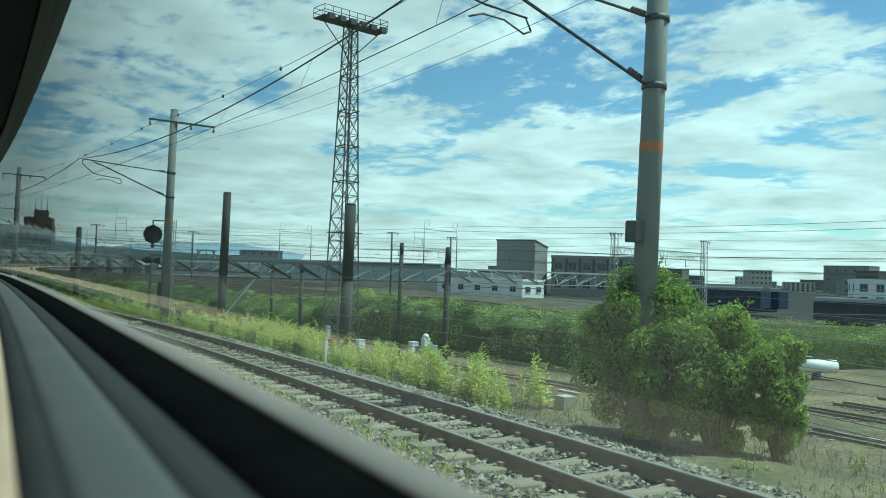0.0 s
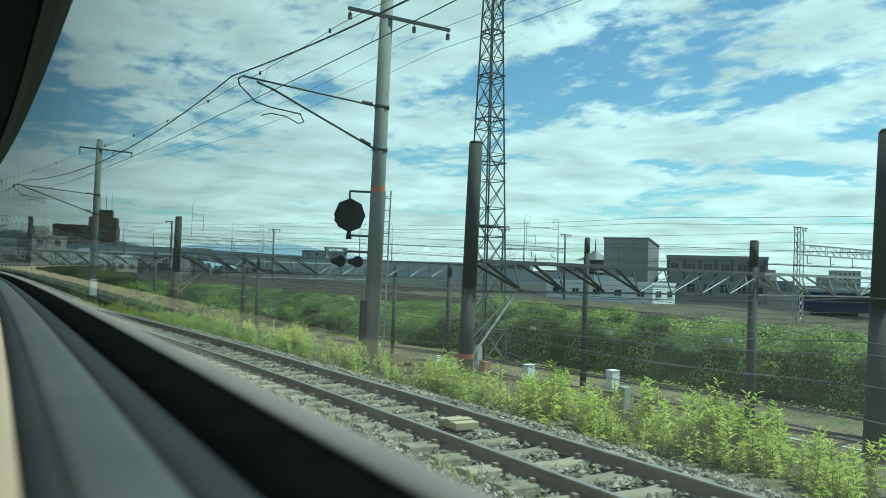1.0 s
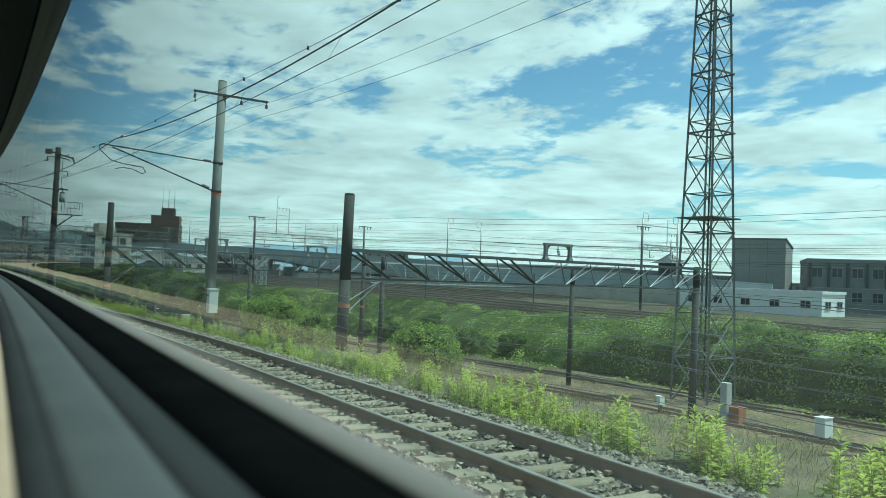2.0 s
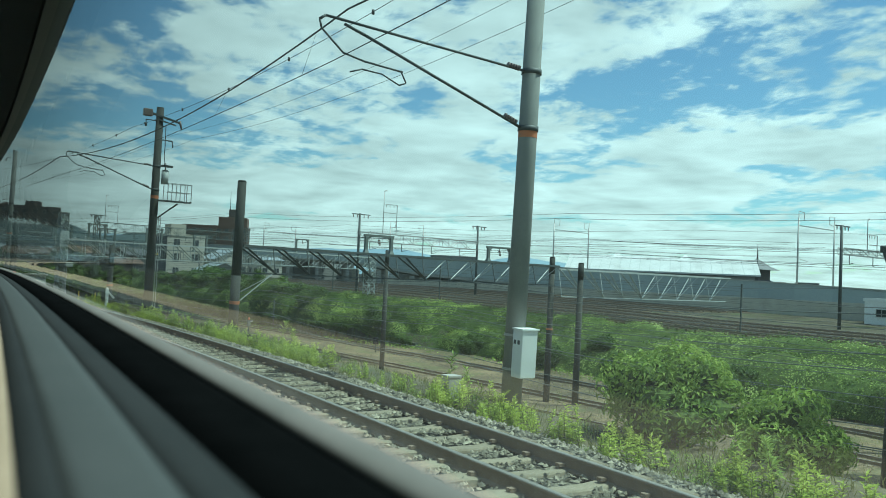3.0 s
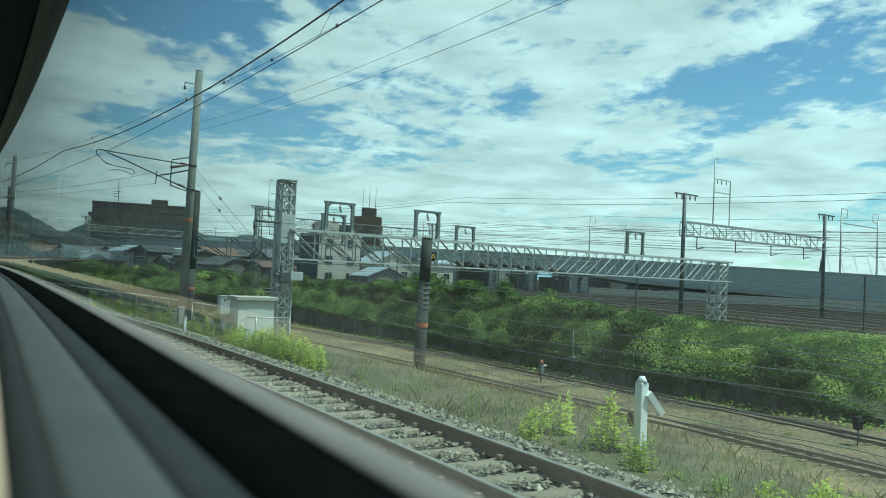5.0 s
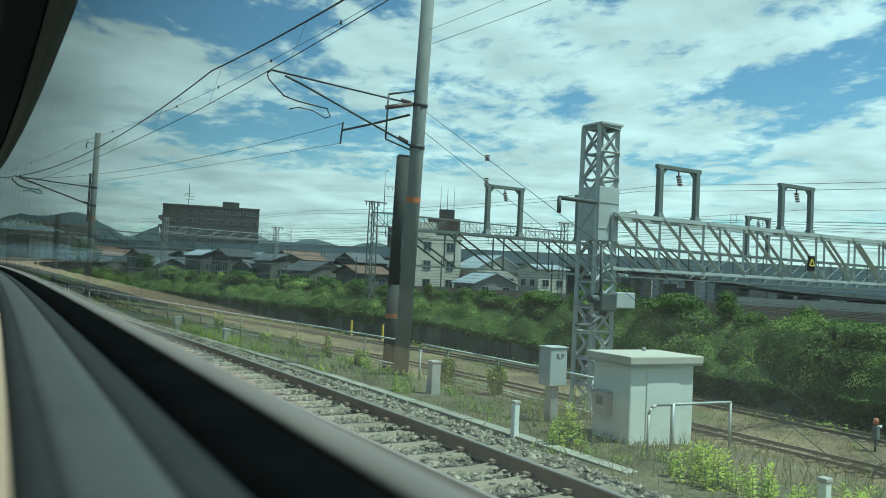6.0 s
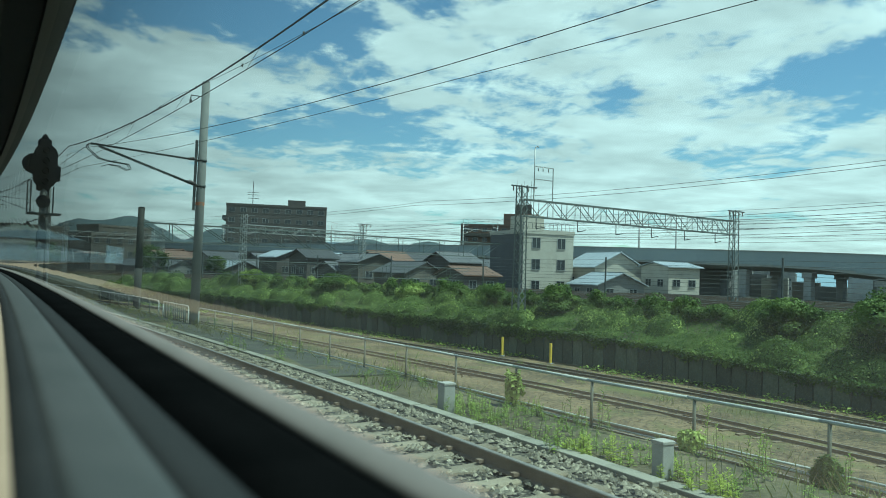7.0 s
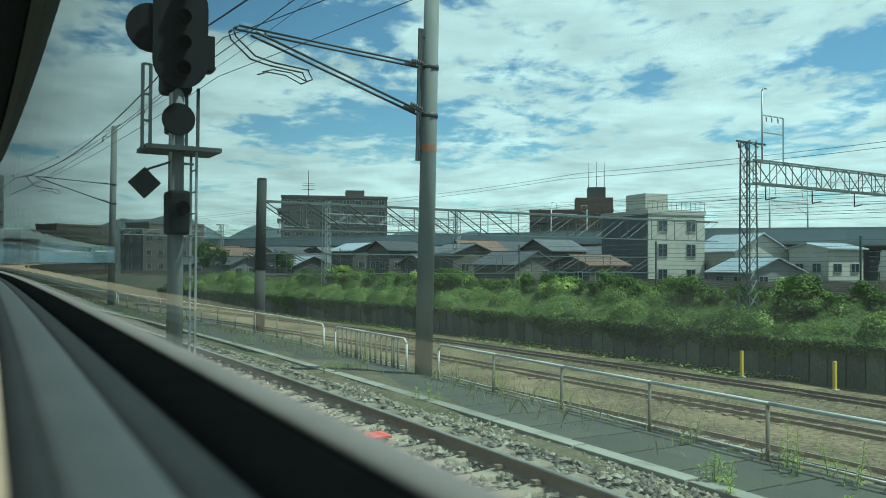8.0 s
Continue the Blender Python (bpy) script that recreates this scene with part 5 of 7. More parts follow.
portal(285.0, 42.0, 62.0, -0.6, 9.4, 7.0, 8.0, "grey lattice catenary portal far along the upper tracks", True)


# ---------------------------------------------------------------- buildings
def window_set(w, h):
    fr = B()
    t = 0.06
    box(fr, -w / 2, w / 2, -0.05, 0.03, h / 2 - t, h / 2)
    box(fr, -w / 2, w / 2, -0.09, 0.03, -h / 2, -h / 2 + t)
    for x in (-w / 2, -t / 2, w / 2 - t):
        box(fr, x, x + t, -0.05, 0.03, -h / 2 + t, h / 2 - t)
    return mesh_of("window_frame", fr, STEEL_GR), mesh_of("pane", box(B(), -w / 2 + t, w / 2 - t, -0.02, 0.015, -h / 2 + t, h / 2 - t), WINDOW)


def add_windows(parent, sets, cells):
    """Windows at (x, y, z, turn) on the faces of a building."""
    fm, pm = sets
    for x, y, z, turn in cells:
        w = link("window", fm, parent)
        w.matrix_local = pose(x, y, z, 0, 0, turn)
        link("pane", pm, w)


def block(name, x, y, z0, w, dp, h, turn, wall, label, category, floors=0, bays=0, side_bays=0, win=(1.2, 1.3), parapet=0.5, balcony=False):
    """A flat-roofed building. Its front is at y = 0, facing -y, from x = 0 to w."""
    b = thing(name, pose(x, y, z0, 0, 0, turn), label, category, "buildings")
    part("wall", box(B(), 0, w, 0, dp, -0.5, h, 0.03), wall, b)
    rf = B()
    for x0, x1, y0, y1 in ((-0.1, w + 0.1, -0.1, 0.2), (-0.1, w + 0.1, dp - 0.2, dp + 0.1), (-0.1, 0.2, 0.2, dp - 0.2), (w - 0.2, w + 0.1, 0.2, dp - 0.2)):
        box(rf, x0, x1, y0, y1, h - 0.1, h + parapet)
    part("parapet", rf, wall, b)
    cells = []
    fh = h / max(floors, 1)
    for f in range(floors):
        z = fh * (f + 0.55)
        cells += [(w * (k + 0.5) / bays, -0.02, z, 0) for k in range(bays)]
        cells += [(-0.02, dp * (k + 0.5) / side_bays, z, -90) for k in range(side_bays)]
        cells += [(w + 0.02, dp * (k + 0.5) / side_bays, z, 90) for k in range(side_bays)]
        if balcony and f:
            part("balcony", box(B(), 0.2, w - 0.2, -1.2, -0.03, fh * f - 0.1, fh * f + 1.0, 0.02), GREY_WALL if f % 2 else wall, b)
    if cells:
        add_windows(b, window_set(*win), cells)
    return b


def house(x, y, z0, w, dp, h, turn, wall, roof, label, pitch=0.42, ridge_x=True):
    """A gabled house; the ridge runs along x, or along y."""
    b = thing("house", pose(x, y, z0, 0, 0, turn), label, "house", "houses")
    part("wall", box(B(), -w / 2, w / 2, -dp / 2, dp / 2, -0.5, h), wall, b)
    a, c = (w, dp) if ridge_x else (dp, w)
    o, t, up = 0.45, 0.16, c / 2 * pitch
    R_ = (lambda p: p) if ridge_x else (lambda p: (p[1], p[0], p[2]))
    gb = B()
    for sx in (-1, 1):
        vs = [gb.verts.new(R_((sx * (a / 2 - 0.01), q, z))) for q, z in ((-c / 2, h), (c / 2, h), (0, h + up))]
        gb.faces.new(vs)
    part("gable", gb, wall, b)
    for sy in (-1, 1):
        rb = B()
        lo, hi = (sy * (c / 2 + o), h - o * pitch), (0.0, h + up)
        vs = [rb.verts.new(R_((sx * (a / 2 + o), q, z + dz))) for dz in (0.02, t) for sx in (-1, 1) for q, z in (lo, hi)]
        for f in ((0, 1, 3, 2), (4, 6, 7, 5), (0, 2, 6, 4), (1, 5, 7, 3), (0, 4, 5, 1), (2, 3, 7, 6)):
            rb.faces.new([vs[i] for i in f])
        bmesh.ops.recalc_face_normals(rb, faces=rb.faces)
        # raised seams
        for k in range(int(a / 0.9) + 1):
            xx = -a / 2 + 0.9 * k
            bar(rb, R_((xx, lo[0], lo[1] + t)), R_((xx, hi[0], hi[1] + t)), 0.05)
        part("roof_slope", rb, roof, b)
    part("ridge", bar(B(), R_((-a / 2 - o, 0, h + up + t)), R_((a / 2 + o, 0, h + up + t)), 0.16), roof, b)
    fl = max(1, int(h / 2.6))
    cells = [(w * q, -dp / 2 - 0.02, h * (f + 0.55) / fl, 0) for f in range(fl) for q in (-0.25, 0.25)]
    cells += [(-w / 2 - 0.02, dp * q, h * (f + 0.55) / fl, -90) for f in range(fl) for q in (-0.22, 0.22)]
    add_windows(b, HOUSE_WIN, cells)
    return b


HOUSE_WIN = window_set(1.3, 1.1)

# white flats with a dark side wall
flats = block("apartment_block", -7.4, 242.6, -1.4, 8.4, 11.0, 9.4, 18.0, CREAM, "narrow cream four-storey block with a grey side wall", "apartment block", 3, 2, 0, (1.4, 1.6))
# thin dark grey sheet over the left side
part("side_sheet", box(B(), -0.06, -0.012, 0.1, 10.9, 0.0, 9.3), surf("dark_grey_side", (0.075, 0.075, 0.08), (0.12, 0.12, 0.125), 0.6, 0.8, bump=0.1, fine=14), flats, "dark grey side wall")
part("stair_head", box(B(), 1.6, 5.0, 3.0, 7.5, 9.4, 12.2, 0.04), CREAM, flats)
_b = B()
for _x in np.linspace(0, 8.4, 13):
    bar(_b, (_x, 0.05, 9.9), (_x, 0.05, 10.9), 0.04)
bar(_b, (0, 0.05, 10.9), (8.4, 0.05, 10.9), 0.05)
part("roof_railing", _b, STEEL_DK, flats)
# brown apartment house
apt = block("apartment_house", -72.0, 358.0, -1.0, 28.0, 13.0, 20.0, 7.0, BROWN_WALL, "dark brown seven-storey apartment house with a rooftop aerial", "apartment house", 7, 9, 3, (1.7, 1.3))
part("lift_house", box(B(), 17.0, 22.0, 3, 9, 20.0, 22.3, 0.05), BROWN_WALL, apt)
for _f in range(6):
    part("balcony", box(B(), -1.1, -0.03, 0.5, 12.5, 2.7 * _f + 2.4, 2.7 * _f + 3.5, 0.02), GREY_WALL, apt)
_b = pipe(B(), [(7, 5, 20), (7, 5, 27.5)], 0.10, 6)
for _z in (22.5, 23.5, 24.2):
    bar(_b, (5.4, 5, _z), (8.6, 5, _z), 0.12)
part("aerial", _b, STEEL_DK, apt)
# red-brown flats behind
red = block("apartment_house", -4.0, 374.0, -1.0, 23.5, 14.0, 17.6, -9.0, BRICK_WALL, "red-brown stepped apartment house with three roof aerials", "apartment house", 6, 8, 4, (1.5, 1.2))
part("upper_storeys", box(B(), 13.0, 23.5, 0.5, 10, 17.6, 21.5, 0.05), BRICK_WALL, red)
part("lift_house", box(B(), 16.5, 21.5, 2, 8, 21.5, 24.6, 0.05), BROWN_WALL, red)
for _x in (16.8, 19.0, 21.2):
    part("aerial", tube(B(), (_x, 3, 24.6), (_x, 3, 32.0), 0.10, 0.05, 6), STEEL_DK, red)
for _f in range(5):
    part("balcony", box(B(), 0.2, 12.5, -1.2, -0.03, 2.9 * _f + 2.6, 2.9 * _f + 3.6, 0.02), TAN_WALL, red)
# grey works building and the sheds beside it
works = thing("works_building", pose(92.4, 144.3, -1.5, 0, 0, -51), "plain grey clad works building with a sloping roof", "works building", "buildings")
for _nm, _z0, _z1, _o, _mt in (("wall", -0.5, 0.0, 0.0, GREY_WALL), ("roof", 0.0, 0.25, 0.15, TILE_ROOF)):
    _b = box(B(), -_o, 8.3 + _o, -_o, 10.2 + _o, _z0, _z1)
    for _v in _b.verts:
        if _v.co.z == _z1 or _nm == "roof":
            _v.co.z += 10.9 - 0.10 * _v.co.y
    part(_nm, _b, _mt, works)
for _x in (2.8, 5.5):
    part("seam", box(B(), _x, _x + 0.06, -0.03, -0.004, 0, 10.7), STEEL_DK, works)
hall = block("works_building", 101.0, 136.6, -1.5, 17.5, 16.0, 7.6, -42.0, GREY_WALL, "long low grey works hall with dark upper openings", "works building", 2, 6, 3, (1.6, 1.6))
for _k in range(7):
    part("pilaster", box(B(), 0.2 + 2.75 * _k, 0.6 + 2.75 * _k, -0.25, -0.02, 3.6, 7.4), STEEL_DK, hall)
office = block("office_building", 69.9, 128.8, -5.0, 20.0, 5.6, 6.2, -74.4, WHITE, "low white two-storey yard office with small dark windows", "office building", 2, 5, 2, (1.3, 0.9), 0.25)
for _i, (_x, _y, _w, _t) in enumerate(((124.0, 84.0, 12, -50), (330, 130, 30, -70), (300, 210, 24, -48), (260, 300, 40, -45))):
    block("distant_building", _x, _y, -1.5, _w, 12, 4.2 + _i % 3 * 1.2, _t, WHITE if _i == 0 else GREY_WALL, "distant low building beyond the tracks", "building", 2, 5, 2)
_r = random.Random(21)
for _i in range(34):
    _a = _r.uniform(0.10, 1.15)
    _D = _r.uniform(330, 820)
    block("distant_building", 60 + math.sin(_a) * _D, 60 + math.cos(_a) * _D, -2, _r.uniform(10, 30), 12, _r.uniform(5, 15), -math.degrees(_a) + _r.uniform(-25, 25),
          _r.choice((GREY_WALL, TAN_WALL, CREAM)), "distant block of the town beyond the railway", "building", _r.choice((3, 4)), 5, 2)
# pale depot roof
depot = thing("depot_hall", pose(77, 214, -1.5, 0, 0, -34), "large depot hall with a pale gently sloping roof", "depot hall", "buildings")
part("wall", box(B(), 0, 36, -9, 9, -0.5, 5.9), GREY_WALL, depot)
for _x in (9, 23):
    part("roof_ventilator", tube(B(), (_x, 0, 8.8), (_x, 0, 10.0), 2.2, 0.3, 4), WHITE, depot)
_b = B()
for _y0, _y1 in ((-9.5, 0.0), (0.0, 9.5)):
    _z = (5.9, 9.1) if _y0 < 0 else (9.1, 5.9)
    _vs = [_b.verts.new((x, y, z + dz)) for dz in (0, 0.3) for x in (-1, 37) for y, z in ((_y0, _z[0]), (_y1, _z[1]))]
    for _f in ((0, 1, 3, 2), (4, 6, 7, 5), (0, 2, 6, 4), (1, 5, 7, 3), (0, 4, 5, 1), (2, 3, 7, 6)):
        _b.faces.new([_vs[i] for i in _f])
bmesh.ops.recalc_face_normals(_b, faces=_b.faces)
part("roof", _b, DEPOT_ROOF, depot)
for _x in np.arange(0, 37, 2.0):
    part("roof_seam", bar(bar(B(), (_x, -9.4, 6.22), (_x, 0, 9.42), 0.08), (_x, 0, 9.42), (_x, 9.4, 6.22), 0.08), STEEL_GR, depot)
for _x in (0.0, 36.0):
    _b = B()
    _b.faces.new([_b.verts.new(c) for c in ((_x, -9.2, 5.9), (_x, 9.2, 5.9), (_x, 0, 9.1))])
    part("gable", _b, CREAM, depot)
# hall with a spired pavilion roof
spire = thing("pavilion", pose(262, 381, -1.5, 0, 0, 12), "distant pavilion with a tiered roof and thin spire", "pavilion", "buildings")
part("wall", box(B(), -4.2, 4.2, -4.2, 4.2, -0.5, 13.2), BROWN_WALL, spire)
for _z in (6.6, 13.2):
    part("roof", tube(tube(B(), (0, 0, _z), (0, 0, _z + 1.6), 10.4, 6.2, 4), (0, 0, _z + 1.6), (0, 0, _z + 5.0), 6.2, 0.7, 4), TILE_ROOF, spire)
part("finial", tube(B(), (0, 0, 17.8), (0, 0, 25.6), 0.5, 0.12, 6), STEEL_DK, spire)

# houses between the upper tracks and the viaduct
house(5.5, 246.5, -1.2, 8.5, 8.0, 4.6, 20, CREAM, METAL_ROOF, "two-storey house with a pale metal gable roof", 0.5, False)
house(3.2, 236.0, -1.4, 7.6, 6.6, 2.3, 20, GREY_WALL, METAL_ROOF, "low house with a blue-grey metal roof", 0.4, False)
house(13.5, 240.0, -1.4, 5.5, 6.0, 5.0, 20, CREAM, METAL_ROOF, "plain two-storey house with a small pale roof", 0.2)
_k = 0
_r = random.Random(8)
for _s in np.arange(214, 300, 8.2):
    for _d in (64, 73, 83, 92):
        if _s < 230 and _d > 70:
            continue
        _p = place(_s + _r.uniform(-2, 2), _d + _r.uniform(-1.5, 1.5), 0)
        _hh = _r.choice((2.4, 2.8, 4.2, 4.8))
        _wall = _r.choice((TAN_WALL, BROWN_WALL, BROWN_WALL, TAN_WALL, GREY_WALL))
        _roof = _r.choice((TILE_ROOF, TILE_ROOF, TILE_ROOF, METAL_ROOF, TILE_ROOF, RUST_ROOF, TILE_ROOF))
        _lab = {TILE_ROOF: "small house with a dark grey tiled gable roof", METAL_ROOF: "small house with a pale metal gable roof", RUST_ROOF: "small house with a rusty red gable roof"}[_roof]
        house(_p[0], _p[1], -1.2, _r.uniform(6, 8.5), _r.uniform(5.5, 7.5), _hh, math.degrees(turned(_s)) + _r.choice((0, 90)) + _r.uniform(-8, 8), _wall, _roof, _lab, _r.uniform(0.35, 0.5))
        _k += 1
for _s, _d, _w in ((205, 122, 22), (240, 121, 18)):
    _p = place(_s, _d, 0)
    block("distant_building", _p[0], _p[1], -1.2, _w, 10, _r.uniform(7.5, 8.6), math.degrees(turned(_s)) + 90, GREY_WALL, "grey block behind the viaduct", "building", 3, 5, 2)
for _s, _d, _w, _h in ((310, 62, 14, 9), (330, 78, 16, 12), (352, 60, 18, 10), (372, 84, 20, 13), (395, 66, 16, 9)):
    _p = place(_s, _d, 0)
    block("distant_building", _p[0], _p[1], -1.0, _w, 10, _h, math.degrees(turned(_s)), _r.choice((GREY_WALL, TAN_WALL, BROWN_WALL)), "block of flats far along the railway", "building", 3, 5, 3)


# ---------------------------------------------------------------- stabled blue coaches
def coach_meshes():
    bm = B()
    box(bm, -1.42, 1.42, -9.8, 9.8, 0.75, 3.2, 0.12)
    b = mesh_of("body", bm, BLUE)
    bm = B()
    pts = [(-1.45, 3.15), (-1.1, 3.5), (-0.5, 3.66), (0.5, 3.66), (1.1, 3.5), (1.45, 3.15)]
    rows = [[bm.verts.new((x, y, z)) for x, z in pts] for y in (-9.8, 9.8)]
    for k in range(5):
        bm.faces.new((rows[0][k], rows[0][k + 1], rows[1][k + 1], rows[1][k]))
    for r in rows:
        bm.faces.new(r)
    return b, mesh_of("roof", bm, STEEL_DK), mesh_of("window", box(B(), -1.44, -1.40, -0.6, 0.6, 1.95, 2.75, 0.01), WINDOW), mesh_of("bogie", box(box(B(), -1.1, 1.1, -1.3, 1.3, 0.2, 0.75, 0.05), -1.2, 1.2, -0.4, 0.4, 0.25, 0.6), BLACK)


COACH = coach_meshes()
for _s in np.arange(3, 70, 20.2):
    for _d in (96.5, 101.5):
        c = thing("railway_coach", at(_s, _d, ground_z(_s, _d) + 0.02), "dark blue railway coach standing on the upper tracks", "railway coach", "stabled coaches")
        link("body", COACH[0], c), link("roof", COACH[1], c)
        for _y in np.arange(-8.6, 9, 1.72):
            link("window", COACH[2], c).location = (0, _y, 0)
        for _y in (-7, 7):
            link("bogie", COACH[3], c).location = (0, _y, 0)


# ---------------------------------------------------------------- hills
def hills(name, x0, y0, x1, y1, depth, h, seed, material, label):
    n, m = 90, 10
    v, f = [], []
    for i in range(n):
        u = i / (n - 1)
        ridge = h * (0.75 + 0.45 * abs(noise.noise(Vector((u * 5.5, seed, 0)))) + 0.35 * noise.noise(Vector((u * 17, seed, 3))))
        ridge *= min(1, 6 * u, 6 * (1 - u))
        for j in range(m):
            w = j / (m - 1)
            hh = ridge * math.sin(math.pi * w) + 0.05 * ridge * noise.noise(Vector((u * 60, w * 8, seed)))
            dx, dy = (y1 - y0), -(x1 - x0)
            ln = math.hypot(dx, dy)
            v.append((x0 + (x1 - x0) * u - dx / ln * depth * (w - 0.5), y0 + (y1 - y0) * u - dy / ln * depth * (w - 0.5), -2 + max(hh, -1)))
    for i in range(n - 1):
        for j in range(m - 1):
            a = i * m + j
            f.append((a, a + 1, a + m + 1, a + m))
    tagged(raw(name, np.array(v), f, material, None, True), label, "hill", kind="structure")


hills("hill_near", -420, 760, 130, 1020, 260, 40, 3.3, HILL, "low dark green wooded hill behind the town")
hills("hill_far", -1400, 1500, 1500, 2300, 500, 62, 8.1, HILL_FAR, "distant hills on the horizon with blue haze in their colour")


# ---------------------------------------------------------------- things beside the near track
def build_fence():
    """Tube railing in sections along a strip of grey slabs, with posts, a bright top tube and two low tubes."""
    post = mesh_of("post", tube(B(), (0, 0, -0.3), (0, 0, 0.80), 0.027, 0.027, 8), surf("weathered_post", (0.085, 0.088, 0.068), (0.15, 0.148, 0.12), 3, 0.7, 0.2, bump=0.1))
    edges = [(123.3, 130.3), (131.4, 164.7), (166.4, 170.4), (171.5, 198.0), (198.6, 232.0)]
    for s0, s1 in edges:
        fc = thing("railing", Matrix(), "galvanised tube railing along the edge of the embankment", "railing", "railings")
        ss = np.linspace(s0, s1, max(3, int((s1 - s0) / 2) + 1))
        for z, r in ((-0.04, 0.028), (-0.72, 0.020), (-0.80, 0.017)):
            pts = place(ss, fence_d(ss) + (0.0 if z > -0.1 else 0.04), z + 0 * ss)
            if z > -0.1:   # the top tube bends down at both ends
                a, b = place(s0 - 0.12, float(fence_d(s0)), z - 0.12), place(s1 + 0.12, float(fence_d(s1)), z - 0.12)
                c, e = place(s0 - 0.12, float(fence_d(s0)), -1.0), place(s1 + 0.12, float(fence_d(s1)), -1.0)
                part("top_tube", pipe(B(), [tuple(p) for p in np.vstack([c, a, pts, b, e])], r), GALV, fc, "bright worn top tube")
            else:
                part("low_tube", pipe(B(), [tuple(p) for p in pts], r, 6), GALV, fc)
        for s in np.arange(152.2 - 2.1 * 14, s1 - 0.2, 2.1):
            if s > s0 + 0.3:
                link("post", post, fc).matrix_world = at(s, float(fence_d(s)), -0.85)
        if s1 - s0 < 4.5:   # the gate section with close bars
            for s in np.arange(s0 + 0.3, s1, 0.3):
                link("post", post, fc).matrix_world = at(s, float(fence_d(s)), -0.85)
    cb = thing("kerb", Matrix(), "pale concrete kerb at the foot of the ballast", "kerb")
    km = mesh_of("kerb_stone", box(B(), -0.125, 0.125, -0.993, 0.993, -0.35, 0.0, 0.012), KERB)
    for s in np.arange(121.0, 236.0, 2.0):
        link("kerb_stone", km, cb).matrix_world = at(s, float(kerb_d(s)), -0.70)
    tr = thing("cable_trough", Matrix(), "two rows of grey slabs over a cable trough beside the railing", "cable trough")
    lid = mesh_of("slab", box(B(), -0.5, 0.5, -0.49, 0.49, -0.2, 0.0, 0.008), TROUGH)
    for s in np.arange(149.0, 206, 1.0):
        a, b = float(kerb_d(s)) + 0.14, float(fence_d(s)) - 0.12
        for k in (0, 1):
            ob = link("slab", lid, tr)
            ob.matrix_world = at(s, a + (b - a) * (0.25 + 0.5 * k), -0.755 - 0.012 * k) @ Matrix.Diagonal(((b - a) / 2 * 0.99, 1, 1, 1))


build_fence()


def bank_wall():
    """Stained retaining wall at the foot of the far bank, in panels."""
    w = thing("retaining_wall", Matrix(), "dark stained concrete retaining wall below the vine-covered bank", "retaining wall")
    pm = mesh_of("panel", box(B(), -0.15, 0.15, -0.452, 0.452, -0.4, 1.0, 0.006), WALL_DARK)
    rng = np.random.default_rng(8)
    for s in np.arange(116, 262, 0.9):
        link("panel", pm, w).matrix_world = at(s, float(toe_d(s)) + 0.1 + rng.uniform(0, 0.05), float(yard_z(s))) @ Matrix.Diagonal((1, 1, float(wall_up(s)) + 0.15, 1))


bank_wall()

# equipment hut with an overhanging roof slab
hut = thing("equipment_hut", at(122.12, 9.83, -1.04, -2.9), "small pale grey trackside equipment hut with a flat roof", "equipment hut")
part("wall", box(B(), -0.68, 0.68, -0.47, 0.47, -0.1, 1.54, 0.02), HUT, hut)
part("roof_slab", box(B(), -0.79, 0.79, -0.58, 0.58, 1.54, 1.67, 0.015), CREAM, hut)
part("roof_edge", box(B(), -0.77, 0.77, -0.56, 0.56, 1.51, 1.543), STEEL_GR, hut)
part("door", box(B(), -0.34, 0.36, -0.482, -0.47, 0.05, 1.38, 0.005), HUT, hut)
part("meter_box", box(B(), -0.84, -0.68, -0.05, 0.28, 0.66, 1.04, 0.01), STEEL_GR, hut)
part("meter_window", box(B(), -0.848, -0.84, 0.02, 0.18, 0.82, 0.96), STEEL_DK, hut)
part("plinth", box(B(), -0.72, 0.72, -0.51, 0.51, -0.3, 0.02, 0.01), CURB, hut)
part("vent", tube(B(), (0.3, 0.35, 1.67), (0.3, 0.35, 1.73), 0.03), STEEL_GR, hut)
part("handrail", pipe(B(), [(-0.62, -0.85, -0.1), (-0.62, -0.85, 0.80), (-0.57, -0.85, 0.90), (-0.47, -0.85, 0.94), (1.15, -0.85, 0.94), (1.15, -0.85, -0.1)], 0.022), STEEL_GR, hut)
part("rail_post", tube(B(), (-0.12, -0.85, -0.1), (-0.12, -0.85, 0.96), 0.035), STEEL_GR, hut)

# cabinet on two posts beside the pale gantry tower
cab = thing("relay_cabinet", at(124.0, 9.42, -0.87), "pale grey relay cabinet with a small label on a post", "relay cabinet")
part("post", box(B(), -0.09, 0.09, -0.09, 0.09, -0.2, 0.8, 0.01), STEEL_GR, cab)
part("box", box(B(), -0.20, 0.20, -0.17, 0.17, 0.70, 1.40, 0.015), STEEL_WH, cab)
part("box_lid", box(B(), -0.22, 0.22, -0.19, 0.19, 1.40, 1.43, 0.01), STEEL_WH, cab)
_c = bpy.data.curves.new("lettering", "FONT")
_c.body, _c.size, _c.extrude, _c.space_character, _c.align_x, _c.align_y = "RP", 0.15, 0.001, 1.25, "CENTER", "CENTER"
_c.materials.append(BLACK)
_n = link("lettering", _c, cab)
_n.matrix_local = pose(0.03, -0.1725, 1.24, 90, 0, 0)

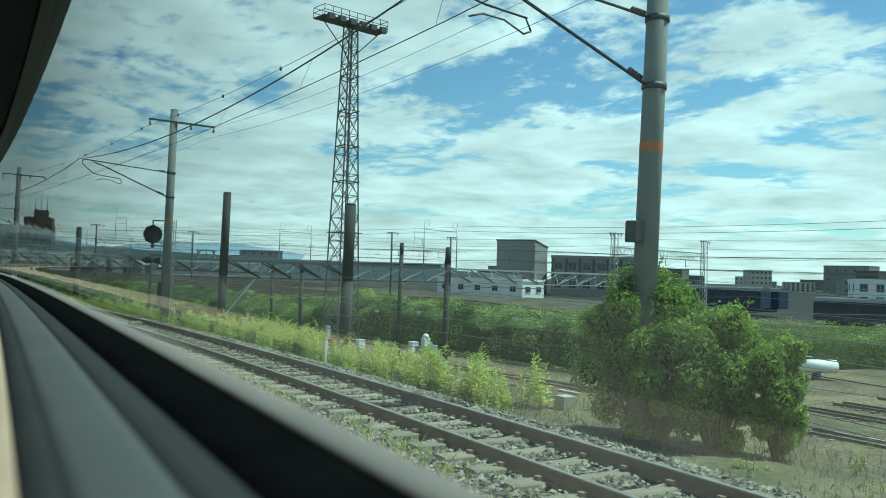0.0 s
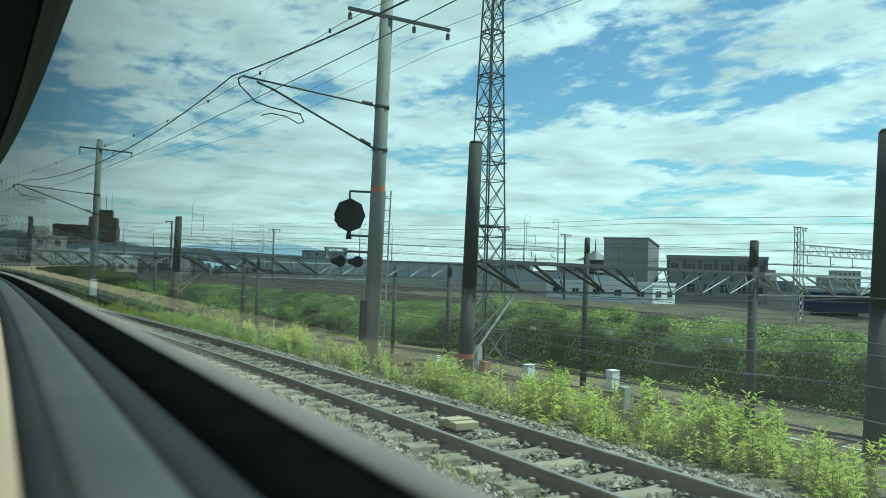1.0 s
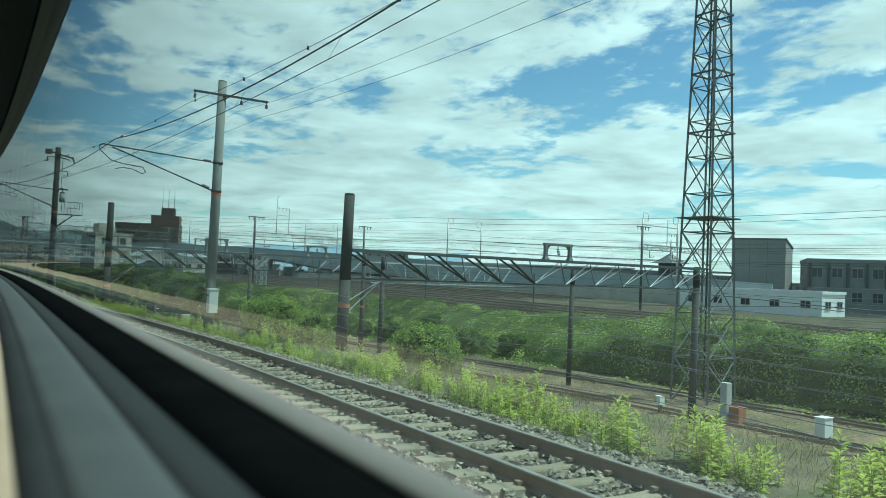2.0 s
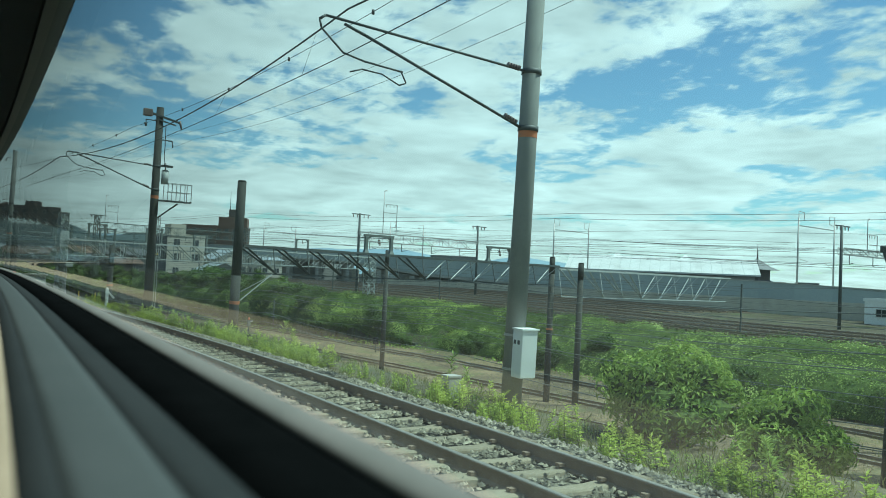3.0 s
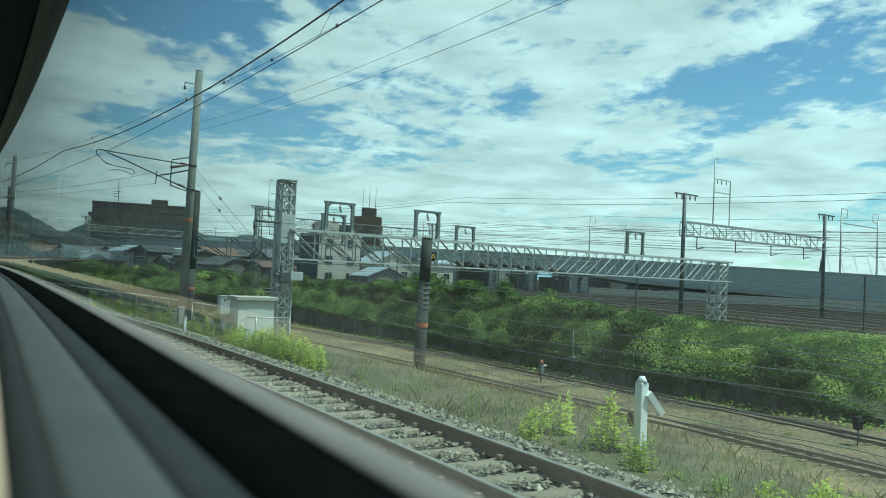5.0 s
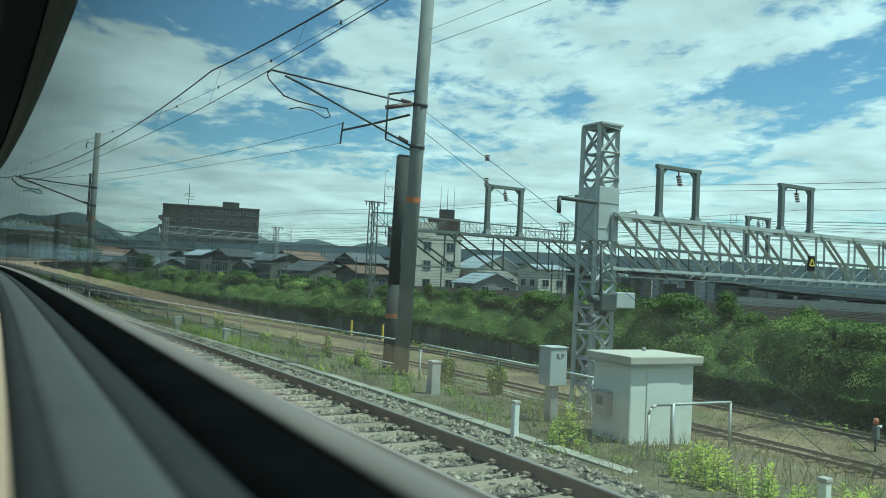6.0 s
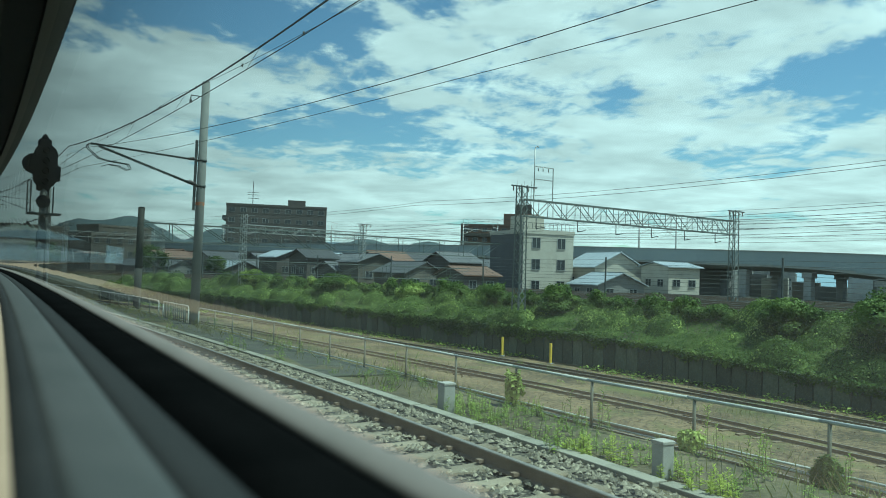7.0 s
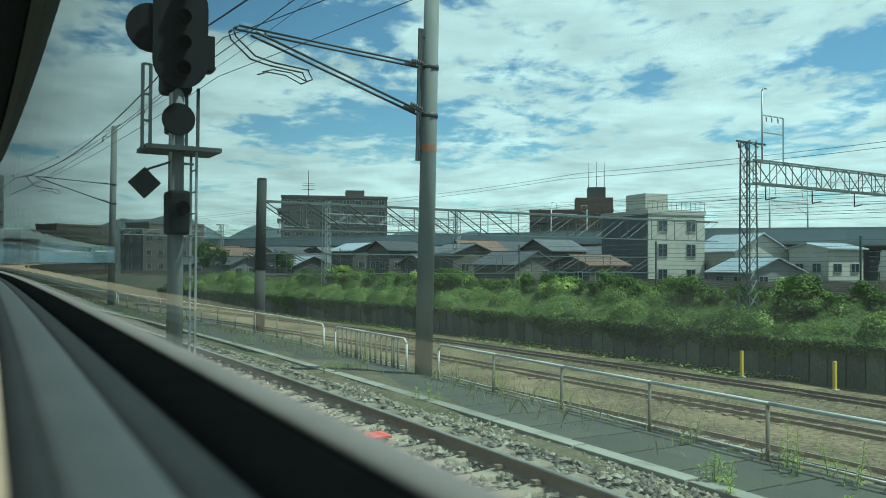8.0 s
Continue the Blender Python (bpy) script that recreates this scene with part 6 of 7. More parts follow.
# white cabinet strapped to the pole
p_cab = part("cabinet", box(B(), -0.20, 0.16, -0.50, -0.20, 0.85, 1.75, 0.015), WHITE, pole_c, "white strapped-on cabinet")
part("cabinet_lid", box(B(), -0.22, 0.18, -0.52, -0.20, 1.75, 1.78), WHITE, p_cab)
_b = B()
for _k in range(2):
    box(_b, -0.203, -0.2, -0.43 + 0.12 * _k, -0.36 + 0.12 * _k, 1.48, 1.56)
part("label_bars", _b, STEEL_DK, p_cab)
part("strap", tube(B(), (0, 0, 0.95), (0, 0, 1.0), 0.215, 0.215, 16, False), STEEL_GR, pole_c)
part("strap", tube(B(), (0, 0, 1.6), (0, 0, 1.65), 0.212, 0.212, 16, False), STEEL_GR, pole_c)
part("small_box", box(B(), -0.38, -0.19, -0.12, 0.12, 3.2, 3.55, 0.02), STEEL_DK, pole_a, "dark box on the shaft")


def signal_on_pole(p):
    """Two signal heads with round and eight-sided backing boards, on brackets."""
    part("bracket", pipe(B(), [(0, 0.15, 4.55), (-0.55, 0.5, 4.55), (-0.55, 0.5, 4.35)], 0.03), STEEL_DK, p)
    part("bracket", pipe(B(), [(0, 0.15, 3.40), (-0.5, 0.5, 3.40)], 0.03), STEEL_DK, p)
    sg = part("signal_head", tube(B(), (-0.55, 0.42, 3.92), (-0.55, 0.47, 3.92), 0.44, 0.44, 8), BLACK, p, "black eight-sided signal board")
    part("housing", box(B(), -0.72, -0.38, 0.47, 0.70, 3.62, 4.22, 0.03), BLACK, sg)
    for k, (x, z) in enumerate(((-0.55, 4.10), (-0.67, 3.80), (-0.43, 3.80))):
        hood = tube(B(), (x, 0.70, z), (x, 0.95, z), 0.085, 0.085, 12, False)
        part("hood", hood, BLACK, sg)
    part("neck", tube(B(), (-0.55, 0.45, 3.5), (-0.55, 0.45, 3.3), 0.05, 0.08, 10), BLACK, sg)
    part("bracket", pipe(B(), [(0, 0.15, 2.98), (-0.6, 0.45, 2.98), (-0.6, 0.45, 2.9)], 0.03), STEEL_DK, p)
    for x, y in ((-0.72, 0.5), (-0.32, 0.3)):
        s2 = part("small_signal", tube(B(), (x, y, 2.72), (x, y + 0.05, 2.72), 0.15, 0.15, 12), BLACK, p, "small black signal lamp")
        part("lamp_case", tube(B(), (x - 0.1, y + 0.02, 2.72), (x - 0.1, y + 0.26, 2.72), 0.10, 0.08, 10), BLACK, s2)
    part("cable_duct", box(B(), -0.34, -0.21, -0.10, 0.04, 0.7, 1.75, 0.02), BLACK, p)


signal_on_pole(pole_b)

# transformer, work platform and hoops on the next pole
trf = part("transformer", tube(B(), (0.42, 0, 6.15), (0.42, 0, 6.75), 0.17, 0.17, 14), STEEL_WH, pole_d, "grey drum transformer")
part("lid", tube(B(), (0.42, 0, 6.75), (0.42, 0, 6.82), 0.18, 0.12, 14), STEEL_DK, trf)
part("bushing", tube(B(), (0.42, 0, 6.82), (0.42, 0, 7.15), 0.035, 0.02, 8), INSULATOR, trf)
part("transformer_arm", box(B(), 0.1, 0.75, -0.05, 0.05, 6.95, 7.05), STEEL_DK, pole_d)
plat = part("platform", box(B(), 0.15, 1.65, -0.35, 0.35, 5.33, 5.39), STEEL_DK, pole_d)
_b = B()
for _x in (0.5, 0.9, 1.3, 1.62):
    for _y in (-0.33, 0.33):
        bar(_b, (_x, _y, 5.34), (_x, _y, 6.2), 0.03)
for _z in (5.8, 6.2):
    for _y in (-0.33, 0.33):
        bar(_b, (0.5, _y, _z), (1.62, _y, _z), 0.03)
    bar(_b, (1.62, -0.33, _z), (1.62, 0.33, _z), 0.03)
part("platform_rail", _b, STEEL_GR, plat)
part("platform_prop", bar(B(), (0.15, 0, 4.5), (1.1, 0, 5.28), 0.06), STEEL_DK, plat)
part("top_arm", bar(B(), (-0.62, -0.18, 9.42), (0.95, -0.18, 9.08), 0.09), STEEL_DK, pole_d)
part("top_arm", bar(B(), (-0.1, -0.18, 9.12), (0.72, -0.18, 8.95), 0.06), STEEL_DK, pole_d)
part("insulator", box(B(), -0.82, -0.40, -0.28, -0.08, 9.22, 9.56, 0.04), INSULATOR, pole_d)
part("insulator", tube(B(), (0.88, -0.18, 9.18), (1.0, -0.18, 8.78), 0.07, 0.04, 8), INSULATOR, pole_d)
part("lower_arm", pipe(B(), [(0.15, -0.1, 8.2), (0.62, -0.1, 8.2), (0.66, -0.1, 7.9)], 0.03), STEEL_DK, pole_d)
part("down_lead", pipe(B(), [(0.28, -0.1, 8.9), (0.30, -0.1, 7.6), (0.36, -0.05, 7.0)], 0.018), WIRE, pole_d)

# bracket rack on the double-arm pole
_b = B()
for _x in (-0.30, -0.24):
    bar(_b, (_x, 0, 4.9), (_x, 0, 7.9), 0.05)
for _z in np.arange(5.0, 7.9, 0.3):
    bar(_b, (-0.30, 0, _z), (-0.24, 0, _z), 0.03)
for _z in (5.1, 6.0, 7.0, 7.7):
    bar(_b, (-0.3, 0, _z), (-0.1, 0, _z), 0.05)
part("rack", _b, STEEL_DK, pole_f)
# frame and thick insulator on the stayed pole
part("arm_frame", pipe(B(), [(-0.2, 0, 7.3), (-0.95, 0, 7.1), (-0.95, 0, 5.95), (-0.2, 0, 5.75)], 0.025), STEEL_DK, pole_e)
part("strain_insulator", tube(B(), (-0.25, 0, 6.95), (-1.0, 0, 6.75), 0.06, 0.06, 10), INSULATOR, pole_e)


# ---------------------------------------------------------------- tall signal between the lines
def big_signal(s, d):
    p = thing("signal_mast", at(s, d, -0.45), "tall dark colour-light signal mast with ladder and platform", "railway signal")
    part("mast", tube(B(), (0, 0, -0.3), (0, 0, 5.4), 0.115, 0.10, 16), CONCRETE, p)
    hd = part("signal_head", box(B(), -0.20, 0.20, -0.10, 0.28, 4.55, 6.30, 0.06), BLACK, p, "black signal head with round boards")
    for z in (5.75, 4.98):
        part("backing_board", tube(B(), (0.02, -0.14, z), (0.02, -0.10, z), 0.37, 0.37, 24), BLACK, hd)
    part("backing_board", box(B(), -0.35, 0.39, -0.138, -0.102, 4.98, 5.75), BLACK, hd)
    part("side_board", tube(B(), (-0.32, 0.10, 5.45), (-0.32, 0.14, 5.45), 0.34, 0.34, 20), BLACK, hd)
    part("cap", tube(B(), (0, 0.05, 6.3), (0, 0.05, 6.45), 0.14, 0.05, 12), BLACK, hd)
    for z in (5.9, 5.55, 5.2, 4.85):
        part("hood", tube(B(), (0.02, -0.14, z), (0.02, -0.34, z), 0.10, 0.10, 12, False), BLACK, hd)
    part("side_box", box(B(), 0.38, 0.50, -0.1, 0.15, 4.9, 5.4, 0.02), BLACK, hd)
    lo = part("lower_signal", tube(B(), (0, -0.16, 4.18), (0, -0.10, 4.18), 0.22, 0.22, 18), BLACK, p, "small round lower signal")
    part("lamp_case", box(B(), -0.13, 0.13, -0.1, 0.2, 4.0, 4.36, 0.03), BLACK, lo)
    part("platform", box(B(), -0.45, 0.55, -0.30, 0.40, 3.74, 3.80), STEEL_DK, p)
    rl = B()
    for x in (-0.50, -0.40):
        bar(rl, (x, -0.28, 3.74), (x, -0.28, 4.85), 0.04)
    for z in (4.1, 4.45, 4.85):
        bar(rl, (-0.50, -0.28, z), (-0.40, -0.28, z), 0.03)
    for x in (0.18, 0.34):
        bar(rl, (x, 0.2, 3.74), (x, 0.2, 4.7), 0.04)
    part("rail", rl, STEEL_DK, p)
    sign = part("diamond_plate", box(B(), -0.15, 0.15, -0.02, 0.02, -0.15, 0.15, 0.005), BLACK, p, "dark diamond-shaped plate")
    sign.matrix_local = pose(-0.45, -0.2, 3.28, 0, 45, 0)
    part("plate_arm", bar(B(), (-0.45, -0.17, 3.45), (-0.08, -0.05, 3.6), 0.03), STEEL_DK, p)
    low = part("lower_box", box(B(), -0.14, 0.14, -0.26, 0.14, 2.6, 3.2, 0.04), BLACK, p)
    part("shade", tube(B(), (0, -0.26, 2.95), (0, -0.42, 2.95), 0.10, 0.10, 12, False), BLACK, low)
    pole_ladder(p, 0.24, 0.3, 3.74, 0.11)


big_signal(160.8, 2.35)


# ---------------------------------------------------------------- small trackside things
def marker(s, d, base, h, label, w=0.06, material=WHITE, cap=None):
    m = thing("marker_post", at(s, d, base), label, "marker post", "marker posts")
    part("shaft", box(B(), -w, w, -w, w, -0.2, h, 0.012), material, m)
    if cap:
        part("cap", box(B(), -w - 0.01, w + 0.01, -w - 0.01, w + 0.01, h, h + 0.05, 0.01), cap, m)
    return m


km = marker(16.8, 9.6, -0.85, 1.1, "white kilometre post with a slanting number arm", 0.085)
_b = tube(B(), (0, 0, 1.1), (0, 0, 1.2), 0.10, 0.05, 8)
part("pointed_top", _b, WHITE, km)
part("arm", bar(B(), (0.0, -0.10, 0.98), (0.62, -0.10, 0.36), 0.15), WHITE, km, "slanting white arm")
part("back_box", box(B(), -0.18, 0.42, 0.1, 0.2, 0.72, 0.9, 0.01), STEEL_GR, km)
_c = bpy.data.curves.new("number", "FONT")
_c.body, _c.size, _c.extrude, _c.align_x, _c.align_y = "12", 0.22, 0.002, "CENTER", "CENTER"
_c.materials.append(BLACK)
_n = link("number", _c, km)
_n.matrix_local = pose(0.36, -0.235, 0.62, 90, 0, 0) @ pose(0, 0, 0, 0, 0, -45)
marker(20.5, 8.7, -0.85, 0.75, "short white marker post at the ballast edge", 0.045, cap=CURB)
marker(117.5, 7.9, -0.85, 0.62, "short white marker post among goldenrod", 0.05, cap=CURB)
m4 = marker(102.5, 9.0, -0.85, 1.1, "white post with a short slanting arm", 0.075)
part("arm", bar(B(), (0.05, -0.08, 0.95), (0.36, -0.08, 0.62), 0.10), WHITE, m4)
part("pointed_top", tube(B(), (0, 0, 1.1), (0, 0, 1.2), 0.09, 0.04, 8), WHITE, m4)
marker(122.53, 7.5, -0.80, 0.6, "short white marker post beside the cabinet", 0.05, cap=CURB)
marker(127.23, 8.8, -0.85, 0.72, "squat grey concrete post beside the railing", 0.11, CURB, CURB)
marker(138.4, 7.75, -0.85, 0.5, "squat grey concrete post beside the kerb", 0.10, CURB, CURB)
marker(143.6, 7.6, -0.85, 0.55, "squat grey concrete post beside the kerb", 0.12, CURB, CURB)
marker(12.7, 10.4, -0.85, 0.28, "low squat concrete block on the shoulder", 0.15, CURB)
marker(28.75, 9.4, -0.85, 0.85, "narrow grey concrete post in the weeds", 0.075, CURB)
marker(28.55, 9.7, -0.85, 0.65, "narrow dark wooden post in the weeds", 0.07, OLD_WOOD)
marker(70.2, 8.7, -0.85, 0.55, "squat grey concrete post at the pole", 0.15, CURB, CURB)
for _s, _d, _h, _l in ((34.0, 16.5, 0.9, "white junction box beyond the weeds"), (52.0, 13.5, 0.9, "white junction box on a post"), (66.5, 33.0, 0.9, "white junction box in the yard"), (58.9, 34.3, 1.1, "white cabinet on a post in the yard"), (52.6, 34.7, 1.5, "tall white cabinet beside the siding")):
    jb = thing("junction_box", at(_s, _d, ground_z(_s, _d)), _l, "junction box", "junction boxes")
    _k = 1.7 if _h > 1 else 1.0
    part("post", box(B(), -0.07 * _k, 0.07 * _k, -0.07 * _k, 0.07 * _k, -0.2, _h * 0.55, 0.01), STEEL_DK, jb)
    part("box", box(B(), -0.19 * _k, 0.19 * _k, -0.15 * _k, 0.15 * _k, _h * (0.5 if _h < 1 else 0.2), _h, 0.02), WHITE, jb)
    part("lid", box(B(), -0.21 * _k, 0.21 * _k, -0.17 * _k, 0.17 * _k, _h, _h + 0.03, 0.008), WHITE, jb)
for _s, _d in ((176.8, 35.6), (172.0, 35.6)):
    yp = thing("yellow_post", at(_s, _d, float(yard_z(_s))), "upright yellow marker post before the retaining wall", "marker post", "yellow posts")
    part("shaft", box(B(), -0.075, 0.075, -0.075, 0.075, -0.2, 1.4, 0.02), YELLOW, yp)
    part("foot", box(B(), -0.16, 0.16, -0.16, 0.16, -0.1, 0.08, 0.02), CURB, yp)
for _s, _d, _l in ((113.8, 35.0, "small dark dwarf signal beside the yard track"), (117.5, 25.0, "small dark dwarf signal on a thin post in the yard"), (81.0, 30.5, "small dark dwarf signal beside the yard track")):
    dw = thing("dwarf_signal", at(_s, _d, float(yard_z(_s))), _l, "dwarf signal", "dwarf signals")
    part("post", tube(B(), (0, 0, -0.1), (0, 0, 0.9), 0.04), STEEL_DK, dw)
    part("head", box(B(), -0.22, 0.22, -0.12, 0.14, 0.7, 1.3, 0.06), BLACK, dw)
    part("hood", tube(B(), (0, -0.12, 1.05), (0, -0.25, 1.05), 0.09, 0.09, 10, False), BLACK, dw)
pi_ = thing("point_indicator", at(131.1, 32.9, float(yard_z(131.1))), "short grey point indicator with an orange cap in the yard", "point indicator")
part("post", tube(B(), (0, 0, -0.1), (0, 0, 0.55), 0.045), STEEL_DK, pi_)
part("body", box(B(), -0.13, 0.13, -0.12, 0.12, 0.5, 1.05, 0.03), HOOP, pi_)
part("cap", tube(B(), (0, 0, 1.12), (0, 0, 1.36), 0.13, 0.09, 12), ORANGE, pi_, "orange cap")
part("arm", box(B(), 0.1, 0.42, -0.03, 0.03, 0.95, 1.05, 0.01), WHITE, pi_)
wp = part("warning_plate", box(B(), -0.16, 0.16, -0.015, 0.015, -0.22, 0.22, 0.01), BLACK, g_white, "black and yellow warning plate")
wp.matrix_local = pose(7.6, -0.46, 2.62)
_b = B()
for _p, _q in (((-0.11, 0), (0.11, 0)), ((0.11, 0), (0, 0.19)), ((0, 0.19), (-0.11, 0))):
    bar(_b, (_p[0], -0.022, _p[1] - 0.06), (_q[0], -0.022, _q[1] - 0.06), 0.035)
part("plate_border", _b, YELLOW, wp)
tb = thing("tower_cabinet", at(63.6, 34.2, float(yard_z(63.6))), "pale grey cabinet with a rusty orange box at the tower foot", "cabinet")
part("cabinet", box(B(), -0.22, 0.2, -0.2, 0.2, 0.3, 2.0, 0.02), STEEL_WH, tb)
part("plinth", box(B(), -0.4, 0.3, -0.25, 0.25, -0.2, 0.3, 0.02), CURB, tb)
part("orange_box", box(B(), -0.1, 0.5, -0.85, -0.27, -0.1, 0.85, 0.03), surf("faded_orange", (0.33, 0.11, 0.06), (0.45, 0.17, 0.09), 4, 0.8, bump=0.1), tb, "faded orange box")
# yard sign lamp
sl = thing("yard_lamp", at(131.5, 36.0, float(yard_z(131.5))), "slim yard post with a flat round shade", "lamp")
part("post", tube(B(), (0, 0, -0.2), (0, 0, 3.2), 0.05), STEEL_DK, sl)
part("shade", tube(B(), (0, 0, 1.35), (0, 0, 1.45), 0.40, 0.2, 14), STEEL_DK, sl)
# boards on the track, red plate
cr = thing("timber_boards", at(27.3, centre(27.3) + 0.12, -0.118), "stack of pale timber boards lying between the rails", "timber")
for _k in range(3):
    part("board", box(B(), -0.17, 0.17, -0.22 + 0.15 * _k, -0.08 + 0.15 * _k, 0.0, 0.09 + 0.02 * (_k % 2), 0.008), surf("fresh_board", (0.34, 0.26, 0.16), (0.46, 0.37, 0.24), 4, 0.8, bump=0.2, fine=40) if _k == 0 else bpy.data.materials["fresh_board"], cr)
rp = thing("red_plate", at(157.4, centre(157.4) + 0.05, -0.13), "flat bright red plate lying between the rails", "plate")
part("plate", box(B(), -0.17, 0.17, -0.14, 0.14, 0.0, 0.03, 0.005), RED, rp)
bx = thing("track_box", at(128.3, centre(128.3) - 0.05, -0.14), "grey metal box bolted between the rails", "track box")
part("case", box(B(), -0.20, 0.20, -0.14, 0.14, 0.0, 0.09, 0.02), TAN_WALL, bx)
# striped bar among the weeds
sb = thing("striped_bar", at(37.46, 9.34, -0.6), "yellow and black striped bar between pole and post", "barrier bar")
for _k in range(11):
    part("stripe", tube(B(), (0.15 * _k, -0.103 * _k, 0), (0.15 * (_k + 1), -0.103 * (_k + 1), 0), 0.045, 0.045, 10), YELLOW if _k % 2 else BLACK, sb)
for _k in (0.3, 10.6):
    part("peg", tube(B(), (0.15 * _k, -0.103 * _k, -0.55), (0.15 * _k, -0.103 * _k, 0), 0.025), STEEL_DK, sb)
# small pale tank lying on saddles in the yard
tk = thing("storage_tank", at(33.6, 56.2, -5.2, 62), "small pale horizontal tank on saddles in the yard", "storage tank")
part("tank", tube(tube(tube(B(), (0, -1.5, 1.0), (0, 1.5, 1.0), 0.5, 0.5, 20), (0, 1.5, 1.0), (0, 1.65, 1.0), 0.5, 0.3, 20), (0, -1.5, 1.0), (0, -1.65, 1.0), 0.5, 0.3, 20), WHITE, tk)
for _y in (-1.0, 1.0):
    part("saddle", box(B(), -0.42, 0.42, -0.12, 0.12, -0.1, 0.7, 0.02), CURB, tk)
part("pipe", pipe(B(), [(0, 0.4, 1.45), (0, 0.4, 1.7), (0, 1.2, 1.7), (0, 1.2, 0.0)], 0.04), STEEL_GR, tk)


# ---------------------------------------------------------------- plants
RNG = np.random.default_rng(12)


def field(s, d, f, seed):
    """Smooth random field in 0..1 for arrays."""
    out = np.zeros(len(s))
    for k in range(5):
        r = np.random.default_rng(seed * 31 + k)
        a, b, p = r.uniform(-1, 1) * f * (k + 1), r.uniform(-1, 1) * f * (k + 1), r.uniform(0, 6.28)
        out += np.sin(a * s + b * d + p) / (1 + 0.5 * k)
    return 0.5 + out / 5.5


def gz(s, d):
    """Ground heights for arrays, by the same section."""
    c, e, t = rail_d(s) + 0.57, edge_d(s), toe_d(s)
    y, u = yard_z(s), upper_z(s)
    z = np.where(d < c + 2.35, np.interp(d - c, [1.35, 2.35], [-0.24, -0.74]), -0.8)
    z = np.where(d > e, -0.85 + (y + 0.85) * np.clip((d - e) / 5.2, 0, 1), z)
    up0 = y + wall_up(s)
    z = np.where(d > t + 0.25, up0 + (u - 0.3 - up0) * np.clip((d - t - 0.25) / 5.75, 0, 1), z)
    return np.where(d > t + 6, np.minimum(u - 0.3 + 0.2 * (d - t - 6), u), z)


def clumps(name, per_m, srange, dmid, dwide, hrange, material, label, leaf=0.17, per=34, stems=7, broad=0.13):
    """Bushy plants in separate clumps along the shoulder; per_m(s): clumps to the metre."""
    s = np.arange(srange[0], srange[1], 0.1)
    k = RNG.poisson(per_m(s) * 0.1 * (0.25 + 1.5 * field(s, 0 * s, 0.9, 3)))
    s = np.repeat(s, k)
    n = len(s)
    d = dmid(s) + dwide(s) * RNG.uniform(-1, 1, n)
    hc = RNG.uniform(*hrange, n) * np.interp(s, [0, 14, 22, 40, 58, 66, 100, 107, 122, 126, 240], [.6, 1.0, 1.0, .85, .7, .6, .75, 1.0, .95, .8, .7])
    m = stems
    i = np.repeat(np.arange(n), m)
    a, q = RNG.uniform(0, 6.283, n * m), RNG.random(n * m) ** 0.5
    rad = 0.16 + 0.34 * hc[i]
    h = hc[i] * (1.08 - 0.5 * q * q) * RNG.uniform(0.8, 1.1, n * m)
    ss, dd = s[i] + np.cos(a) * q * rad, d[i] + np.sin(a) * q * rad
    p = place(ss, dd, gz(ss, dd) - 0.03)
    lean = np.stack([np.cos(a), np.sin(a)], -1) * (q * 0.22)[:, None] + RNG.normal(0, 0.05, (n * m, 2))
    plants(name, p, h, lean, material, label, leaf, per, broad)


def plants(name, p, h, lean, material, label, leaf, per, broad):
    n = len(p)
    u = np.tile(np.linspace(0.10, 1.0, per), n)
    i = np.repeat(np.arange(n), per)
    at_ = p[i] + np.stack([lean[i, 0] * u * h[i], lean[i, 1] * u * h[i], u * h[i]], -1)
    a = RNG.uniform(0, 6.283, len(i))
    size = leaf * (1.2 - 0.6 * u) * RNG.uniform(0.7, 1.3, len(i)) * np.clip(h[i] / 0.7, 0.55, 1.1)
    out = np.stack([np.cos(a), np.sin(a), 0.85 - 0.7 * (1 - u) + RNG.normal(0, 0.2, len(i))], -1)
    side = np.stack([-np.sin(a), np.cos(a), 0 * a], -1)
    mid = at_ + out * size[:, None] * 0.5
    tip = at_ + out * size[:, None] + np.array([0, 0, -0.3]) * size[:, None]
    w = size[:, None] * broad
    v = np.stack([at_, mid + side * w, tip, mid - side * w], 1).reshape(-1, 3)
    tagged(raw(name, v, np.arange(4 * len(i)).reshape(-1, 4), material), label, "weeds", kind="stuff")
    r = 0.006
    top = p + np.stack([lean[:, 0] * h, lean[:, 1] * h, h], -1)
    ring = np.array([(r, 0, 0), (-r * 0.5, r * 0.87, 0), (-r * 0.5, -r * 0.87, 0)])
    sv = np.concatenate([p[:, None] + ring, top[:, None] + ring * 0.5], 1).reshape(-1, 3)
    q = np.array([(0, 1, 4, 3), (1, 2, 5, 4), (2, 0, 3, 5)])
    tagged(raw("weed_stems", sv, (q[None] + 6 * np.arange(n)[:, None, None]).reshape(-1, 4), STEM), "thin stems of the weeds", "weeds", kind="stuff")


